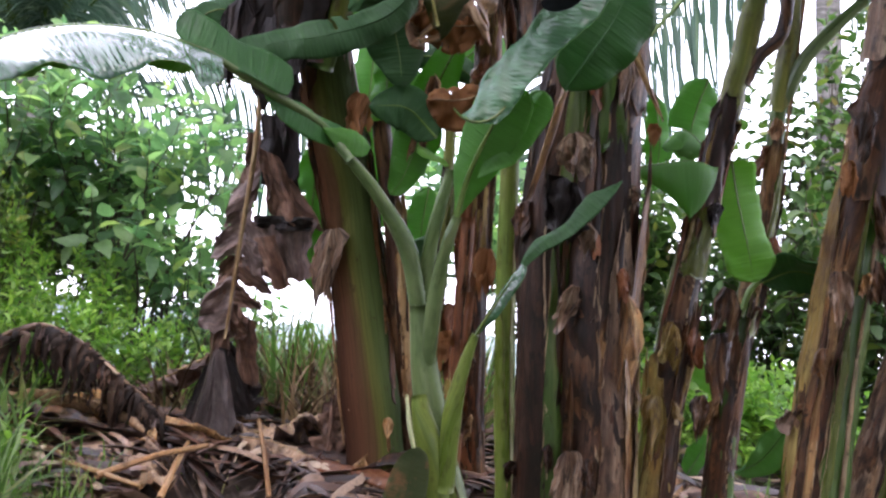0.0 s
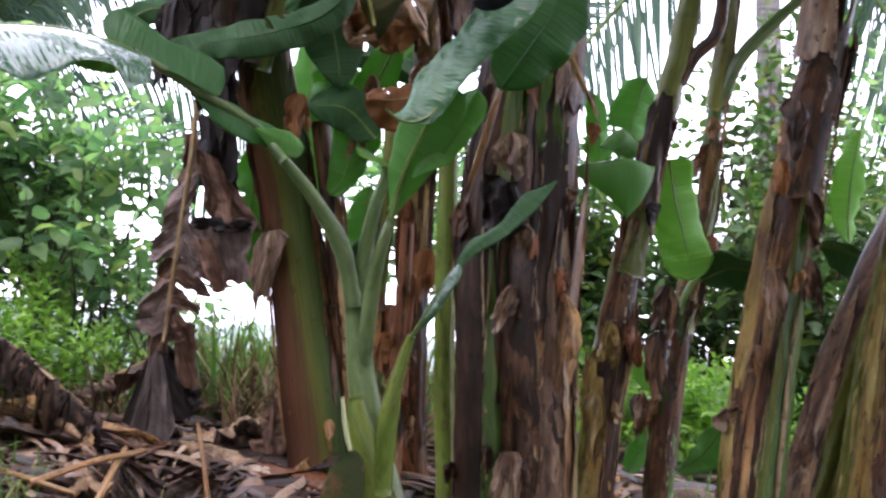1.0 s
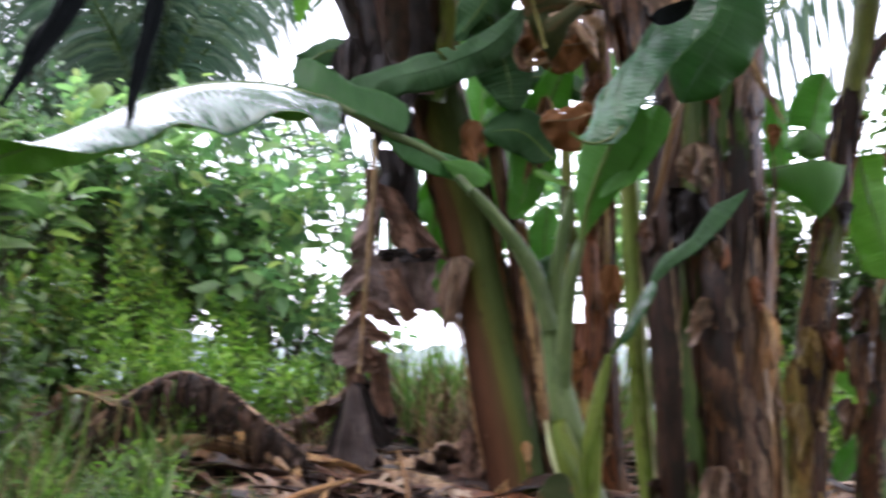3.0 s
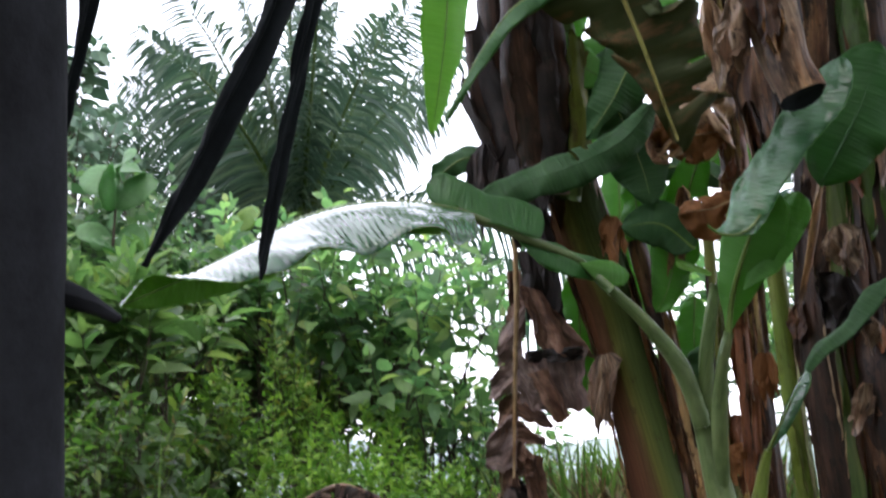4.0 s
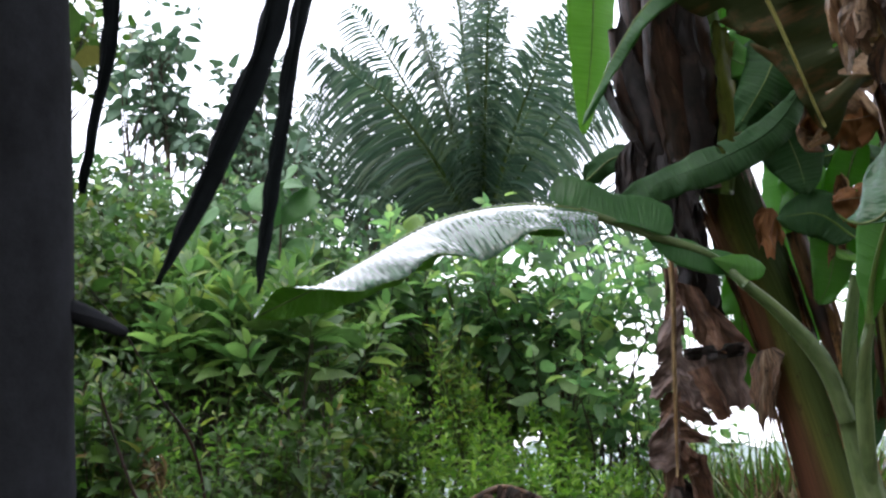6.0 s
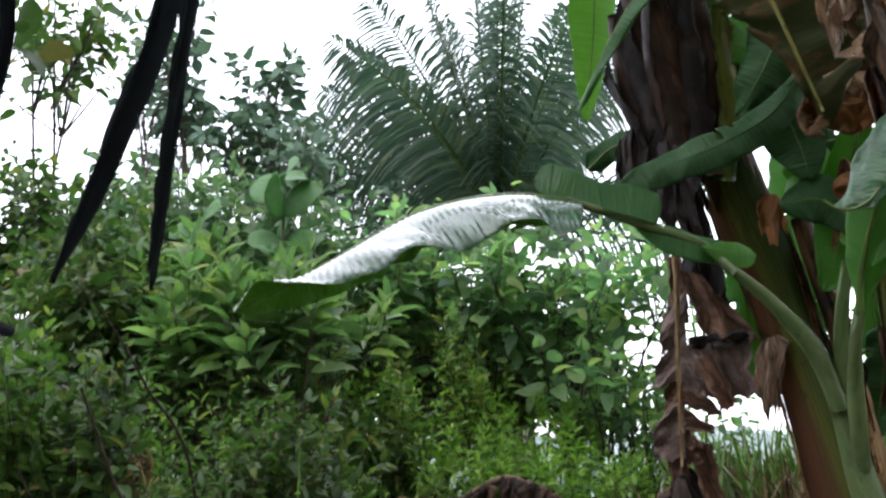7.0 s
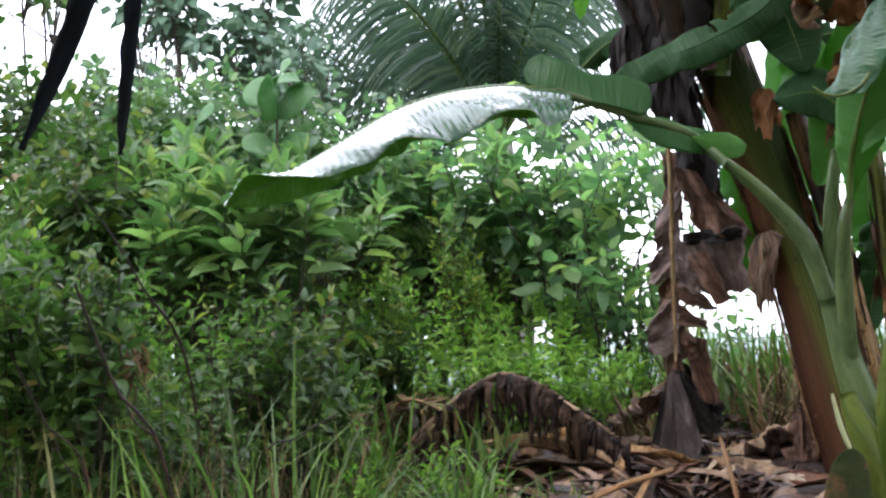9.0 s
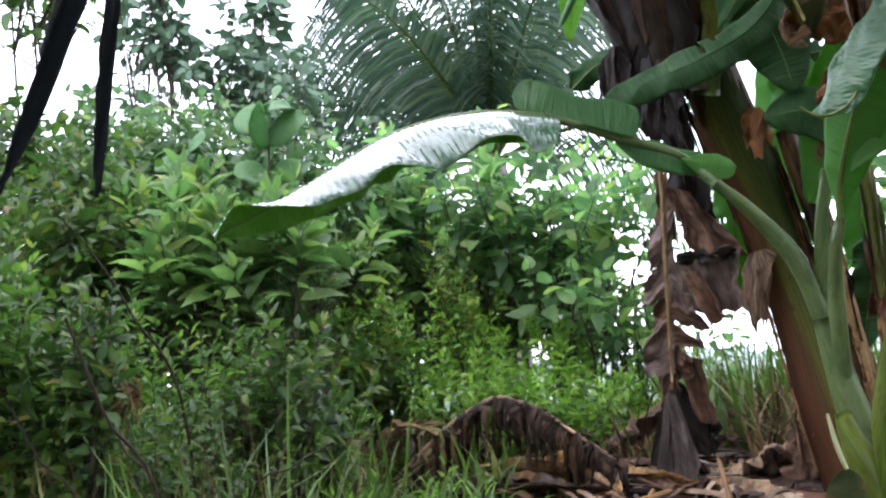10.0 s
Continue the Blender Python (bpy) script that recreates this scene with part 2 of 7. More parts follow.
EDGE = streaky_mat("sheath_papery_edge", [(0.3, (0.168, 0.12, 0.072)), (0.7, (0.432, 0.336, 0.216))], (0.072, 0.048, 0.024), 0.7, 0.8, 14, 1.5, 0.8)
CUT = streaky_mat("fresh_cut_pale", [(0.3, (0.38, 0.46, 0.22)), (0.7, (0.62, 0.66, 0.40))], (0.35, 0.36, 0.15), 0.4, 0.5, 20, 6, 0.3)
GRASS = foliage_mat("grass_blades", [(0.0, (0.055, 0.115, 0.022)), (0.5, (0.105, 0.20, 0.036)), (0.85, (0.18, 0.30, 0.055)), (1.0, (0.34, 0.31, 0.13))], 0.45, 0.25, 0.4)
CREEPER = foliage_mat("creeper_leaves", [(0.0, (0.050, 0.110, 0.050)), (0.5, (0.090, 0.170, 0.072)), (0.9, (0.16, 0.26, 0.105)), (1.0, (0.26, 0.34, 0.12))], 0.42, 0.2, 0.45)
WEED = foliage_mat("weed_leaves", [(0.0, (0.10, 0.22, 0.035)), (0.5, (0.18, 0.34, 0.052)), (1.0, (0.31, 0.48, 0.075))], 0.45, 0.35, 0.5)
SHRUB = foliage_mat("shrub_leaves", [(0.0, (0.050, 0.118, 0.022)), (0.6, (0.098, 0.200, 0.036)), (0.92, (0.18, 0.30, 0.050)), (1.0, (0.30, 0.30, 0.07))], 0.5, 0.3, 0.5)
# colour and translucency raised to stand for the hazy veil over these trees
TREE_LEAF = foliage_mat("small_tree_leaves", [(0.0, (0.078, 0.165, 0.080)), (0.5, (0.145, 0.260, 0.112)), (0.85, (0.24, 0.38, 0.14)), (1.0, (0.42, 0.50, 0.17))], 0.45, 0.35, 0.68)
# darker copy of the shrub leaves, some of their shade put into the colour
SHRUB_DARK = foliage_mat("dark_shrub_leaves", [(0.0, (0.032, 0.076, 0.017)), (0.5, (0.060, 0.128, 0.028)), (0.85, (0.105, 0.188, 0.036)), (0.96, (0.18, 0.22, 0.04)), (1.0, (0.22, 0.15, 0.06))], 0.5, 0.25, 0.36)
BROAD = foliage_mat("broad_leaves", [(0.0, (0.085, 0.175, 0.060)), (0.6, (0.15, 0.265, 0.085)), (0.92, (0.24, 0.36, 0.11)), (1.0, (0.34, 0.40, 0.11))], 0.45, 0.3, 0.5)
YELLOWING = foliage_mat("yellowing_leaves", [(0.0, (0.10, 0.21, 0.04)), (0.7, (0.17, 0.28, 0.05)), (1.0, (0.36, 0.36, 0.06))], 0.45, 0.4, 0.35)
# distance haze over the palms is put into this blue-grey tint
PALM = foliage_mat("palm_leaflets_hazed", [(0.0, (0.034, 0.072, 0.048)), (0.6, (0.060, 0.110, 0.070)), (1.0, (0.12, 0.17, 0.10))], 0.36, 0.1, 0.3)
# grey-green leaf colour that carries the haze of distance
FAR_TREE = foliage_mat("far_tree_leaves_hazed", [(0.0, (0.070, 0.135, 0.088)), (1.0, (0.13, 0.21, 0.125))], 0.55, 0.1, 0.22)
DRY_GRASS = island_mat("dry_grass", [(0.0, (0.06, 0.035, 0.018)), (0.35, (0.16, 0.095, 0.045)), (0.7, (0.34, 0.235, 0.115)), (1.0, (0.12, 0.15, 0.05))], 0.7, 40, 0.2)
LITTER = island_mat("leaf_litter", [(0.0, (0.014, 0.007, 0.005)), (0.4, (0.055, 0.024, 0.014)), (0.68, (0.14, 0.068, 0.040)), (0.9, (0.32, 0.20, 0.125)), (1.0, (0.52, 0.39, 0.26))], 0.42, 40, 0.0, 0.45)
SHRED = island_mat("dark_leaf_shreds", [(0.0, (0.012, 0.008, 0.006)), (0.6, (0.04, 0.022, 0.014)), (0.9, (0.10, 0.058, 0.034)), (1.0, (0.22, 0.13, 0.08))], 0.65, 40)
BARK = island_mat("thin_bark", [(0.0, (0.05, 0.04, 0.03)), (1.0, (0.12, 0.10, 0.075))], 0.85, 30)
# near-black bark: the deep shade on the close trunk is in the colour
POST = island_mat("shaded_trunk", [(0.0, (0.020, 0.022, 0.027)), (1.0, (0.034, 0.036, 0.041))], 0.95, 18, 0.0, 0.08)
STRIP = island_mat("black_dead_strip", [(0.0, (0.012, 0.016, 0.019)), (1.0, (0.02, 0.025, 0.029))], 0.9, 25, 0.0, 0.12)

m, n, l, b = material("sheath_red_to_green")
uv = n.new("ShaderNodeUVMap").outputs[0]
sep = n.new("ShaderNodeSeparateXYZ")
l.new(uv, sep.inputs[0])
wide = n.new("ShaderNodeMath")
wide.operation, wide.inputs[1].default_value, wide.inputs[2].default_value = "MULTIPLY_ADD", 3.4, 0.40
l.new(sep.outputs[0], wide.inputs[0])
high = n.new("ShaderNodeMath")
high.operation, high.inputs[1].default_value = "MULTIPLY_ADD", 0.13
l.new(sep.outputs[1], high.inputs[0])
l.new(wide.outputs[0], high.inputs[2])
streak = noise_tex(n, l, uv, 1.0, 5, 0.6, (30, 1.2, 1))
patch = noise_tex(n, l, uv, 1.0, 5, 0.7, (26, 9, 1))
shift = n.new("ShaderNodeMath")
shift.operation, shift.inputs[1].default_value = "MULTIPLY_ADD", 0.22
l.new(streak, shift.inputs[0])
l.new(high.outputs[0], shift.inputs[2])
sheath = ramp(n, l, shift.outputs[0], [(0.15, (0.035, 0.013, 0.006)), (0.38, (0.072, 0.029, 0.012)), (0.50, (0.066, 0.034, 0.013)), (0.58, (0.085, 0.088, 0.018)), (0.72, (0.058, 0.082, 0.020)), (0.92, (0.036, 0.058, 0.018))])
sheath = mix(n, l, 0.6, sheath, ramp(n, l, noise_tex(n, l, uv, 1.0, 5, 0.7, (150, 2.2, 1)), [(0.32, (0.3, 0.28, 0.26)), (0.5, (0.95, 0.95, 0.95)), (0.7, (1.5, 1.45, 1.4))]), "MULTIPLY")
sheath = mix(n, l, ramp(n, l, patch, [(0.6, (0, 0, 0)), (0.68, (0.8, 0.8, 0.8))]), sheath, (0.035, 0.018, 0.009))
l.new(sheath, b.inputs["Base Color"])
b.inputs["Roughness"].default_value, b.inputs["Specular IOR Level"].default_value = 0.7, 0.12
bump(n, l, streak, b, 0.6, 0.006)
STEM_RED_GREEN = m

m, n, l, b = material("coconut_bark")
pos = n.new("ShaderNodeTexCoord").outputs["Object"]
rings = noise_tex(n, l, pos, 1.0, 5, 0.6, (5, 5, 22))
l.new(ramp(n, l, rings, [(0.35, (0.06, 0.055, 0.05)), (0.55, (0.17, 0.16, 0.145)), (0.7, (0.28, 0.265, 0.24))]), b.inputs["Base Color"])
b.inputs["Roughness"].default_value = 0.9
bump(n, l, rings, b, 0.8, 0.02)
COCO = m

m, n, l, b = material("soil")
pos = n.new("ShaderNodeTexCoord").outputs["Object"]
s_big, s_fine = noise_tex(n, l, pos, 1.3, 5), noise_tex(n, l, pos, 28.0, 7, 0.7)
soil = ramp(n, l, s_fine, [(0.3, (0.022, 0.015, 0.01)), (0.55, (0.06, 0.04, 0.026)), (0.75, (0.12, 0.085, 0.055))])
l.new(mix(n, l, ramp(n, l, s_big, [(0.45, (0, 0, 0)), (0.6, (0.75, 0.75, 0.75))]), soil, (0.04, 0.07, 0.02)), b.inputs["Base Color"])
b.inputs["Roughness"].default_value = 0.9
bump(n, l, s_fine, b, 0.8, 0.03)
SOIL = m

# hill colour paled so that it holds the distance haze itself
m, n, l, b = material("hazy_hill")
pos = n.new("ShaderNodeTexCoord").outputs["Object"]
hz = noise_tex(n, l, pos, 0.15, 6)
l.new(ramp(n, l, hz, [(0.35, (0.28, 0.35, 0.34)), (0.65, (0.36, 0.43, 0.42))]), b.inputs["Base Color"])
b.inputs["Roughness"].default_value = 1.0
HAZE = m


# ================= mesh helpers =================
def mesh(name, verts, faces, mats, uv=None, slots=None, smooth=True):
    me = bpy.data.meshes.new(name)
    me.from_pydata(np.asarray(verts, float).tolist(), [], [list(map(int, f)) for f in faces])
    for mt in mats if isinstance(mats, (list, tuple)) else [mats]:
        me.materials.append(mt)
    if slots is not None:
        me.polygons.foreach_set("material_index", np.asarray(slots, np.int32))
    if smooth:
        me.polygons.foreach_set("use_smooth", np.ones(len(me.polygons), bool))
    if uv is not None:
        layer = me.uv_layers.new(name="UVMap")
        idx = np.empty(len(me.loops), np.int32)
        me.loops.foreach_get("vertex_index", idx)
        layer.data.foreach_set("uv", np.asarray(uv, np.float32)[idx].ravel())
    me.update()
    return me


def tri_mesh(name, verts, tris, mat):
    """Many small triangles at once."""
    me = bpy.data.meshes.new(name)
    verts, tris = np.asarray(verts, np.float32), np.asarray(tris, np.int32)
    me.vertices.add(len(verts))
    me.vertices.foreach_set("co", verts.ravel())
    me.loops.add(tris.size)
    me.loops.foreach_set("vertex_index", tris.ravel())
    me.polygons.add(len(tris))
    me.polygons.foreach_set("loop_start", np.arange(0, tris.size, 3, dtype=np.int32))
    me.materials.append(mat)
    me.polygons.foreach_set("use_smooth", np.ones(len(tris), bool))
    me.update(calc_edges=True)
    return me


def part(name, me, parent, label=""):
    ob = new(name, me)
    ob.parent = parent
    if parent is not None:
        ob.matrix_parent_inverse = parent.matrix_world.inverted()
    return tagged(ob, label)


def thing(name, at, label, category, group=""):
    ob = new(name)
    ob.matrix_world = Matrix.Translation(at)
    ob.empty_display_size = 0.1
    bpy.context.view_layer.update()
    return tagged(ob, label, category, group)


def curve(points, count):
    """A smooth line through the points (Catmull-Rom), in even steps."""
    p = np.asarray(points, float)
    if len(p) == 2:
        return p[0] + np.linspace(0, 1, count)[:, None] * (p[1] - p[0])
    q = np.vstack([2 * p[0] - p[1], p, 2 * p[-1] - p[-2]])
    out = []
    for i in range(len(p) - 1):
        t = np.linspace(0, 1, 24, endpoint=False)[:, None]
        a, b_, c, d = q[i:i + 4]
        out.append(0.5 * (2 * b_ + (c - a) * t + (2 * a - 5 * b_ + 4 * c - d) * t ** 2 + (3 * b_ - 3 * c + d - a) * t ** 3))
    line = np.vstack(out + [p[-1:]])
    s = np.r_[0, np.cumsum(np.linalg.norm(np.diff(line, axis=0), axis=1))]
    w = np.linspace(0, s[-1], count)
    return np.stack([np.interp(w, s, line[:, k]) for k in range(3)], 1)


def unit(v):
    return v / np.maximum(np.linalg.norm(v, axis=-1, keepdims=True), 1e-9)


def length_of(line):
    return np.r_[0, np.cumsum(np.linalg.norm(np.diff(line, axis=0), axis=1))]


def spread(values, count):
    v = np.atleast_1d(np.asarray(values, float))
    return np.interp(np.linspace(0, 1, count), np.linspace(0, 1, len(v)), v)


def frames_of(line, up):
    t = unit(np.gradient(line, axis=0))
    s = unit(np.cross(t, np.asarray(up, float)))
    return t, s, np.cross(s, t)


def wobble(seed, x, y, rough=1.0):
    """Smooth random waves over two coordinates."""
    r = np.random.RandomState(seed)
    out = 0
    for k in range(1, 5):
        a, b_, c = r.uniform(-1, 1, 2), r.uniform(0, 6.28), 0.6 ** k
        out = out + c * np.sin(rough * k * 2.2 * (a[0] * x + a[1] * y) + b_)
    return out


def grid_faces(n, m, off=0):
    i, j = np.meshgrid(np.arange(n - 1), np.arange(m - 1), indexing="ij")
    a = (i * m + j).ravel() + off
    return np.stack([a, a + 1, a + m + 1, a + m], 1)


def tube_mesh(name, points, radii, mat, count=16, sides=10, lumps=0.0, seed=1, flat=1.0, up=(0, 0, 1), ends=True):
    line = curve(points, count)
    t, s, n_ = frames_of(line, up)
    r, v = spread(radii, count), length_of(line)
    ang = np.linspace(0, 2 * np.pi, sides + 1)
    rr = r[:, None] * (1 + lumps * wobble(seed, ang[None] * 1.0, v[:, None] * 9))
    rr[:, -1] = rr[:, 0]
    grid = line[:, None] + rr[..., None] * (np.cos(ang)[None, :, None] * s[:, None] + flat * np.sin(ang)[None, :, None] * n_[:, None])
    faces = grid_faces(count, sides + 1).tolist()
    if ends:
        faces += [list(range(sides)), [(count - 1) * (sides + 1) + k for k in range(sides)][::-1]]
    uv = np.stack(np.broadcast_arrays(ang[None] * r.mean(), v[:, None]), -1).reshape(-1, 2)
    return mesh(name, grid.reshape(-1, 3), faces, mat, uv)


def blade_mesh(name, points, width, mats, up=(0, 0, 1), roll=0.0, near=20.0, far=20.0, wave=0.02, tears=0, seed=1, count=60, across=6,
               base=0.12, tip=0.4, crumple=0.0, thick=0.0012, depth_of_tear=0.15, far_width=None, ripple=0.0):
    """A long leaf blade: two halves that droop from the midrib, an upper and an under skin, waves and tears along the edge.
    near and far: droop of the half on -side and +side in degrees, from base to tip; roll: turn about the midrib."""
    r = np.random.RandomState(seed)
    line = curve(points, count)
    t, s, n_ = frames_of(line, up)
    a = np.radians(spread(roll, count))[:, None]
    s, n_ = s * np.cos(a) + n_ * np.sin(a), n_ * np.cos(a) - s * np.sin(a)
    x = np.linspace(0, 1, count)
    shape = np.minimum(1, np.maximum(x, 1e-3) / base) ** 0.55 * np.sqrt(np.clip(1 - (np.clip(x - (1 - tip), 0, 1) / tip) ** 2.2, 0.0004, 1))
    w = spread(width, count) * shape
    w2 = w if far_width is None else spread(far_width, count) * shape
    v = length_of(line)
    u = np.linspace(-1, 1, 2 * across + 1)
    jag = 1 + 0.05 * wobble(seed + 5, v * 14, v * 0)
    cols = []
    for k in u:
        d = np.radians(spread(far if k > 0 else near, count) * (0.55 + 0.45 * abs(k)))[:, None]
        way = np.sign(k) * s * np.cos(d) - n_ * np.sin(d)
        nrm = n_ * np.cos(d) + np.sign(k) * s * np.sin(d)
        lift = wave * abs(k) ** 1.5 * wobble(seed + (3 if k > 0 else 4), v * 16, v * 0 + k) + crumple * wobble(seed + 9, v * 22, v * 0 + k * 5, 1.3) + ripple * min(1, 3 * abs(k)) * (1 - 0.8 * abs(k) ** 4) * np.sin(400 * (v - 0.04 * abs(k)) + 2 * np.sin(7 * v))
        cols.append((line + abs(k) * ((w2 if k > 0 else w) * jag)[:, None] * way + lift[:, None] * nrm, nrm))
    top = np.stack([c[0] for c in cols], 1)
    nrm = np.stack([c[1] for c in cols], 1)
    m_ = len(u)
    faces = grid_faces(count, m_).reshape(count - 1, m_ - 1, 4)
    keep = np.ones((count - 1, m_ - 1), bool)
    for _ in range(tears):
        i, side, depth = r.randint(3, count - 3), r.randint(2), r.randint(1, across)
        cut = slice(0, depth) if side == 0 else slice(m_ - 1 - depth, m_ - 1)
        keep[i, cut] = False
        rows = slice(i + 1, min(count, i + r.randint(3, 9)))
        cols_ = slice(0, depth) if side == 0 else slice(m_ - depth, m_)
        top[rows, cols_] += (r.uniform(-1, 1, 3) * depth_of_tear * spread(width, count).mean())[None, None]
    f = faces[keep]
    verts = np.concatenate([(top + nrm * thick).reshape(-1, 3), (top - nrm * thick).reshape(-1, 3)])
    off = count * m_
    under = f[:, ::-1] + off
    edges = set()
    for q in f.tolist():
        edges.update(zip(q, q[1:] + q[:1]))
    rim = [(p0, p1) for p0, p1 in edges if (p1, p0) not in edges]
    rim.sort()
    side_faces = [[p1, p0, p0 + off, p1 + off] for p0, p1 in rim]
    fs = f.tolist() + under.tolist() + side_faces
    slots = [0] * len(f) + [1] * len(under) + [1] * len(side_faces)
    uv = np.stack(np.broadcast_arrays(v[:, None], u[None] * 0.2 + 0.2), -1).reshape(-1, 2)
    return mesh(name, verts, fs, list(mats), np.concatenate([uv, uv]), slots), line, w


def banana_leaf(plant, points, width, up=(0, 0, 1), mats=None, rib=None, petiole=None, rib_r=0.012, label="", **kw):
    """A leaf of a banana plant: blade with its midrib, and a petiole where one shows."""
    mats = mats or (LEAF_TOP, LEAF_UNDER)
    me, line, w = blade_mesh("blade", points, width, mats, up, **kw)
    leaf = part("leaf", me, plant, label)
    rr = np.linspace(rib_r, rib_r * 0.25, 8)
    part("midrib", tube_mesh("midrib", line[::4] + np.array((0, 0, -rib_r * 0.3)), rr, rib or RIB, 30, 8), leaf)
    if petiole:
        pts, r0, r1 = petiole
        part("petiole", tube_mesh("petiole", pts, (r0, r0, r1), rib or RIB_PALE, 20, 10, 0.04), leaf)
    return leaf


def sheath_mesh(name, line, radii, face, half, t0, t1, mat, out=0.006, peel=0.0, seed=1, count=34, across=13, ragged=0.10, taper=0.3, rim_mat=None):
    """A leaf sheath that wraps part of a stem, frayed at its ends. face: the angle round the stem that it looks to (0: towards -y, 90: +x); half: its half width in degrees."""
    rr = np.random.RandomState(seed)
    full = curve(line, 120)
    s_all = np.linspace(0, 1, 120)
    t_all = unit(np.gradient(full, axis=0))
    ex_all = unit(np.cross(np.array((0.0, 1.0, 0.0)), t_all))
    ey_all = np.cross(t_all, ex_all)
    u, k = np.linspace(-1, 1, across), np.linspace(0, 1, count)
    u = np.sign(u) * np.abs(u) ** 0.6
    span = t1 - t0
    hi = t1 - span * (0.10 * rr.rand(across) + 0.16 * np.abs(u) ** 1.5 + 0.08 * (1 + wobble(seed, u * 3, u * 0)))
    lo = t0 + span * 0.06 * rr.rand(across) * (t0 > 0.03)
    x = lo[None] + (hi - lo)[None] * k[:, None]
    pick = lambda arr: np.stack([np.interp(x, s_all, arr[:, q]) for q in range(3)], -1)
    mid, ex, ey = pick(full), pick(ex_all), pick(ey_all)
    r = np.interp(x, np.linspace(0, 1, len(radii)), radii)
    total = length_of(full)[-1]
    v = x * total
    h = np.radians(half) * (1 - taper * k ** 2)[:, None] * (1 + ragged * wobble(seed, v * 24, v * 0 + u[None] * 0.4))
    ang = np.radians(face) + 0.12 * wobble(seed + 1, v * 4, v * 0) + u[None] * h
    lift = out + peel * np.clip(k - 0.55, 0, 1)[:, None] ** 2 * 6 * (0.5 + rr.rand(across)[None]) + 0.004 * wobble(seed + 2, v * 20, u[None] * 4) + 0.02 * r * np.abs(u[None]) ** 4
    rad = r + lift
    way = np.sin(ang)[..., None] * ex - np.cos(ang)[..., None] * ey
    g, g2 = mid + rad[..., None] * way, mid + (rad - 0.004)[..., None] * way
    off = count * across
    f1 = grid_faces(count, across)
    rim = [i * across for i in range(count)] + [(count - 1) * across + j for j in range(1, across)] + [i * across + across - 1 for i in range(count - 2, -1, -1)] + list(range(across - 2, 0, -1))
    sides = [[p0, p1, p1 + off, p0 + off] for p0, p1 in zip(rim, rim[1:] + rim[:1])]
    uv = np.stack([u[None] * h * r.mean(), v], -1).reshape(-1, 2)
    column = np.tile(np.arange(across - 1), count - 1)
    pale = ((column == 0) | (column == across - 2)) & (rr.rand(len(column)) < 0.35) if rim_mat else np.zeros(len(column), bool)
    slots = np.r_[pale, pale, np.ones(len(sides), bool) & bool(rim_mat)].astype(int)
    return mesh(name, np.concatenate([g.reshape(-1, 3), g2.reshape(-1, 3)]), f1[:, ::-1].tolist() + (f1 + off).tolist() + sides, [mat, rim_mat] if rim_mat else mat, np.concatenate([uv, uv]), slots)


def stem(plant, line, radii, core, sheaths, seed=1, bits=(), strips=9):
    """A banana pseudostem: the core, the sheaths wrapped round it (face, half, from, to, material, peel), and torn strips of older sheath over them."""
    trunk = part("pseudostem", tube_mesh("pseudostem", line, radii, core, 40, 20, 0.05, seed), plant)
    for k, (face, half, t0, t1, mat, peel) in enumerate(sheaths):
        part("sheath", sheath_mesh("sheath", line, radii, face, half, t0, t1, mat, 0.002 + 0.0018 * k, peel, seed * 31 + k, rim_mat=EDGE), trunk)
    rr = np.random.RandomState(seed + 77)
    for k in range(strips // 2 if bits else 0):
        t0, L = rr.uniform(0.0, 0.75), rr.uniform(0.12, 0.45)
        part("sheath_strip", sheath_mesh("sheath_strip", line, radii, rr.uniform(-85, 85), rr.uniform(3, 11), t0, min(1, t0 + L), bits[rr.randint(len(bits))], 0.003 + 0.0018 * len(sheaths) + 0.0008 * k, rr.uniform(0, 0.02), seed * 57 + k, 20, 7, 0.3, 0.6), trunk)
    return trunk


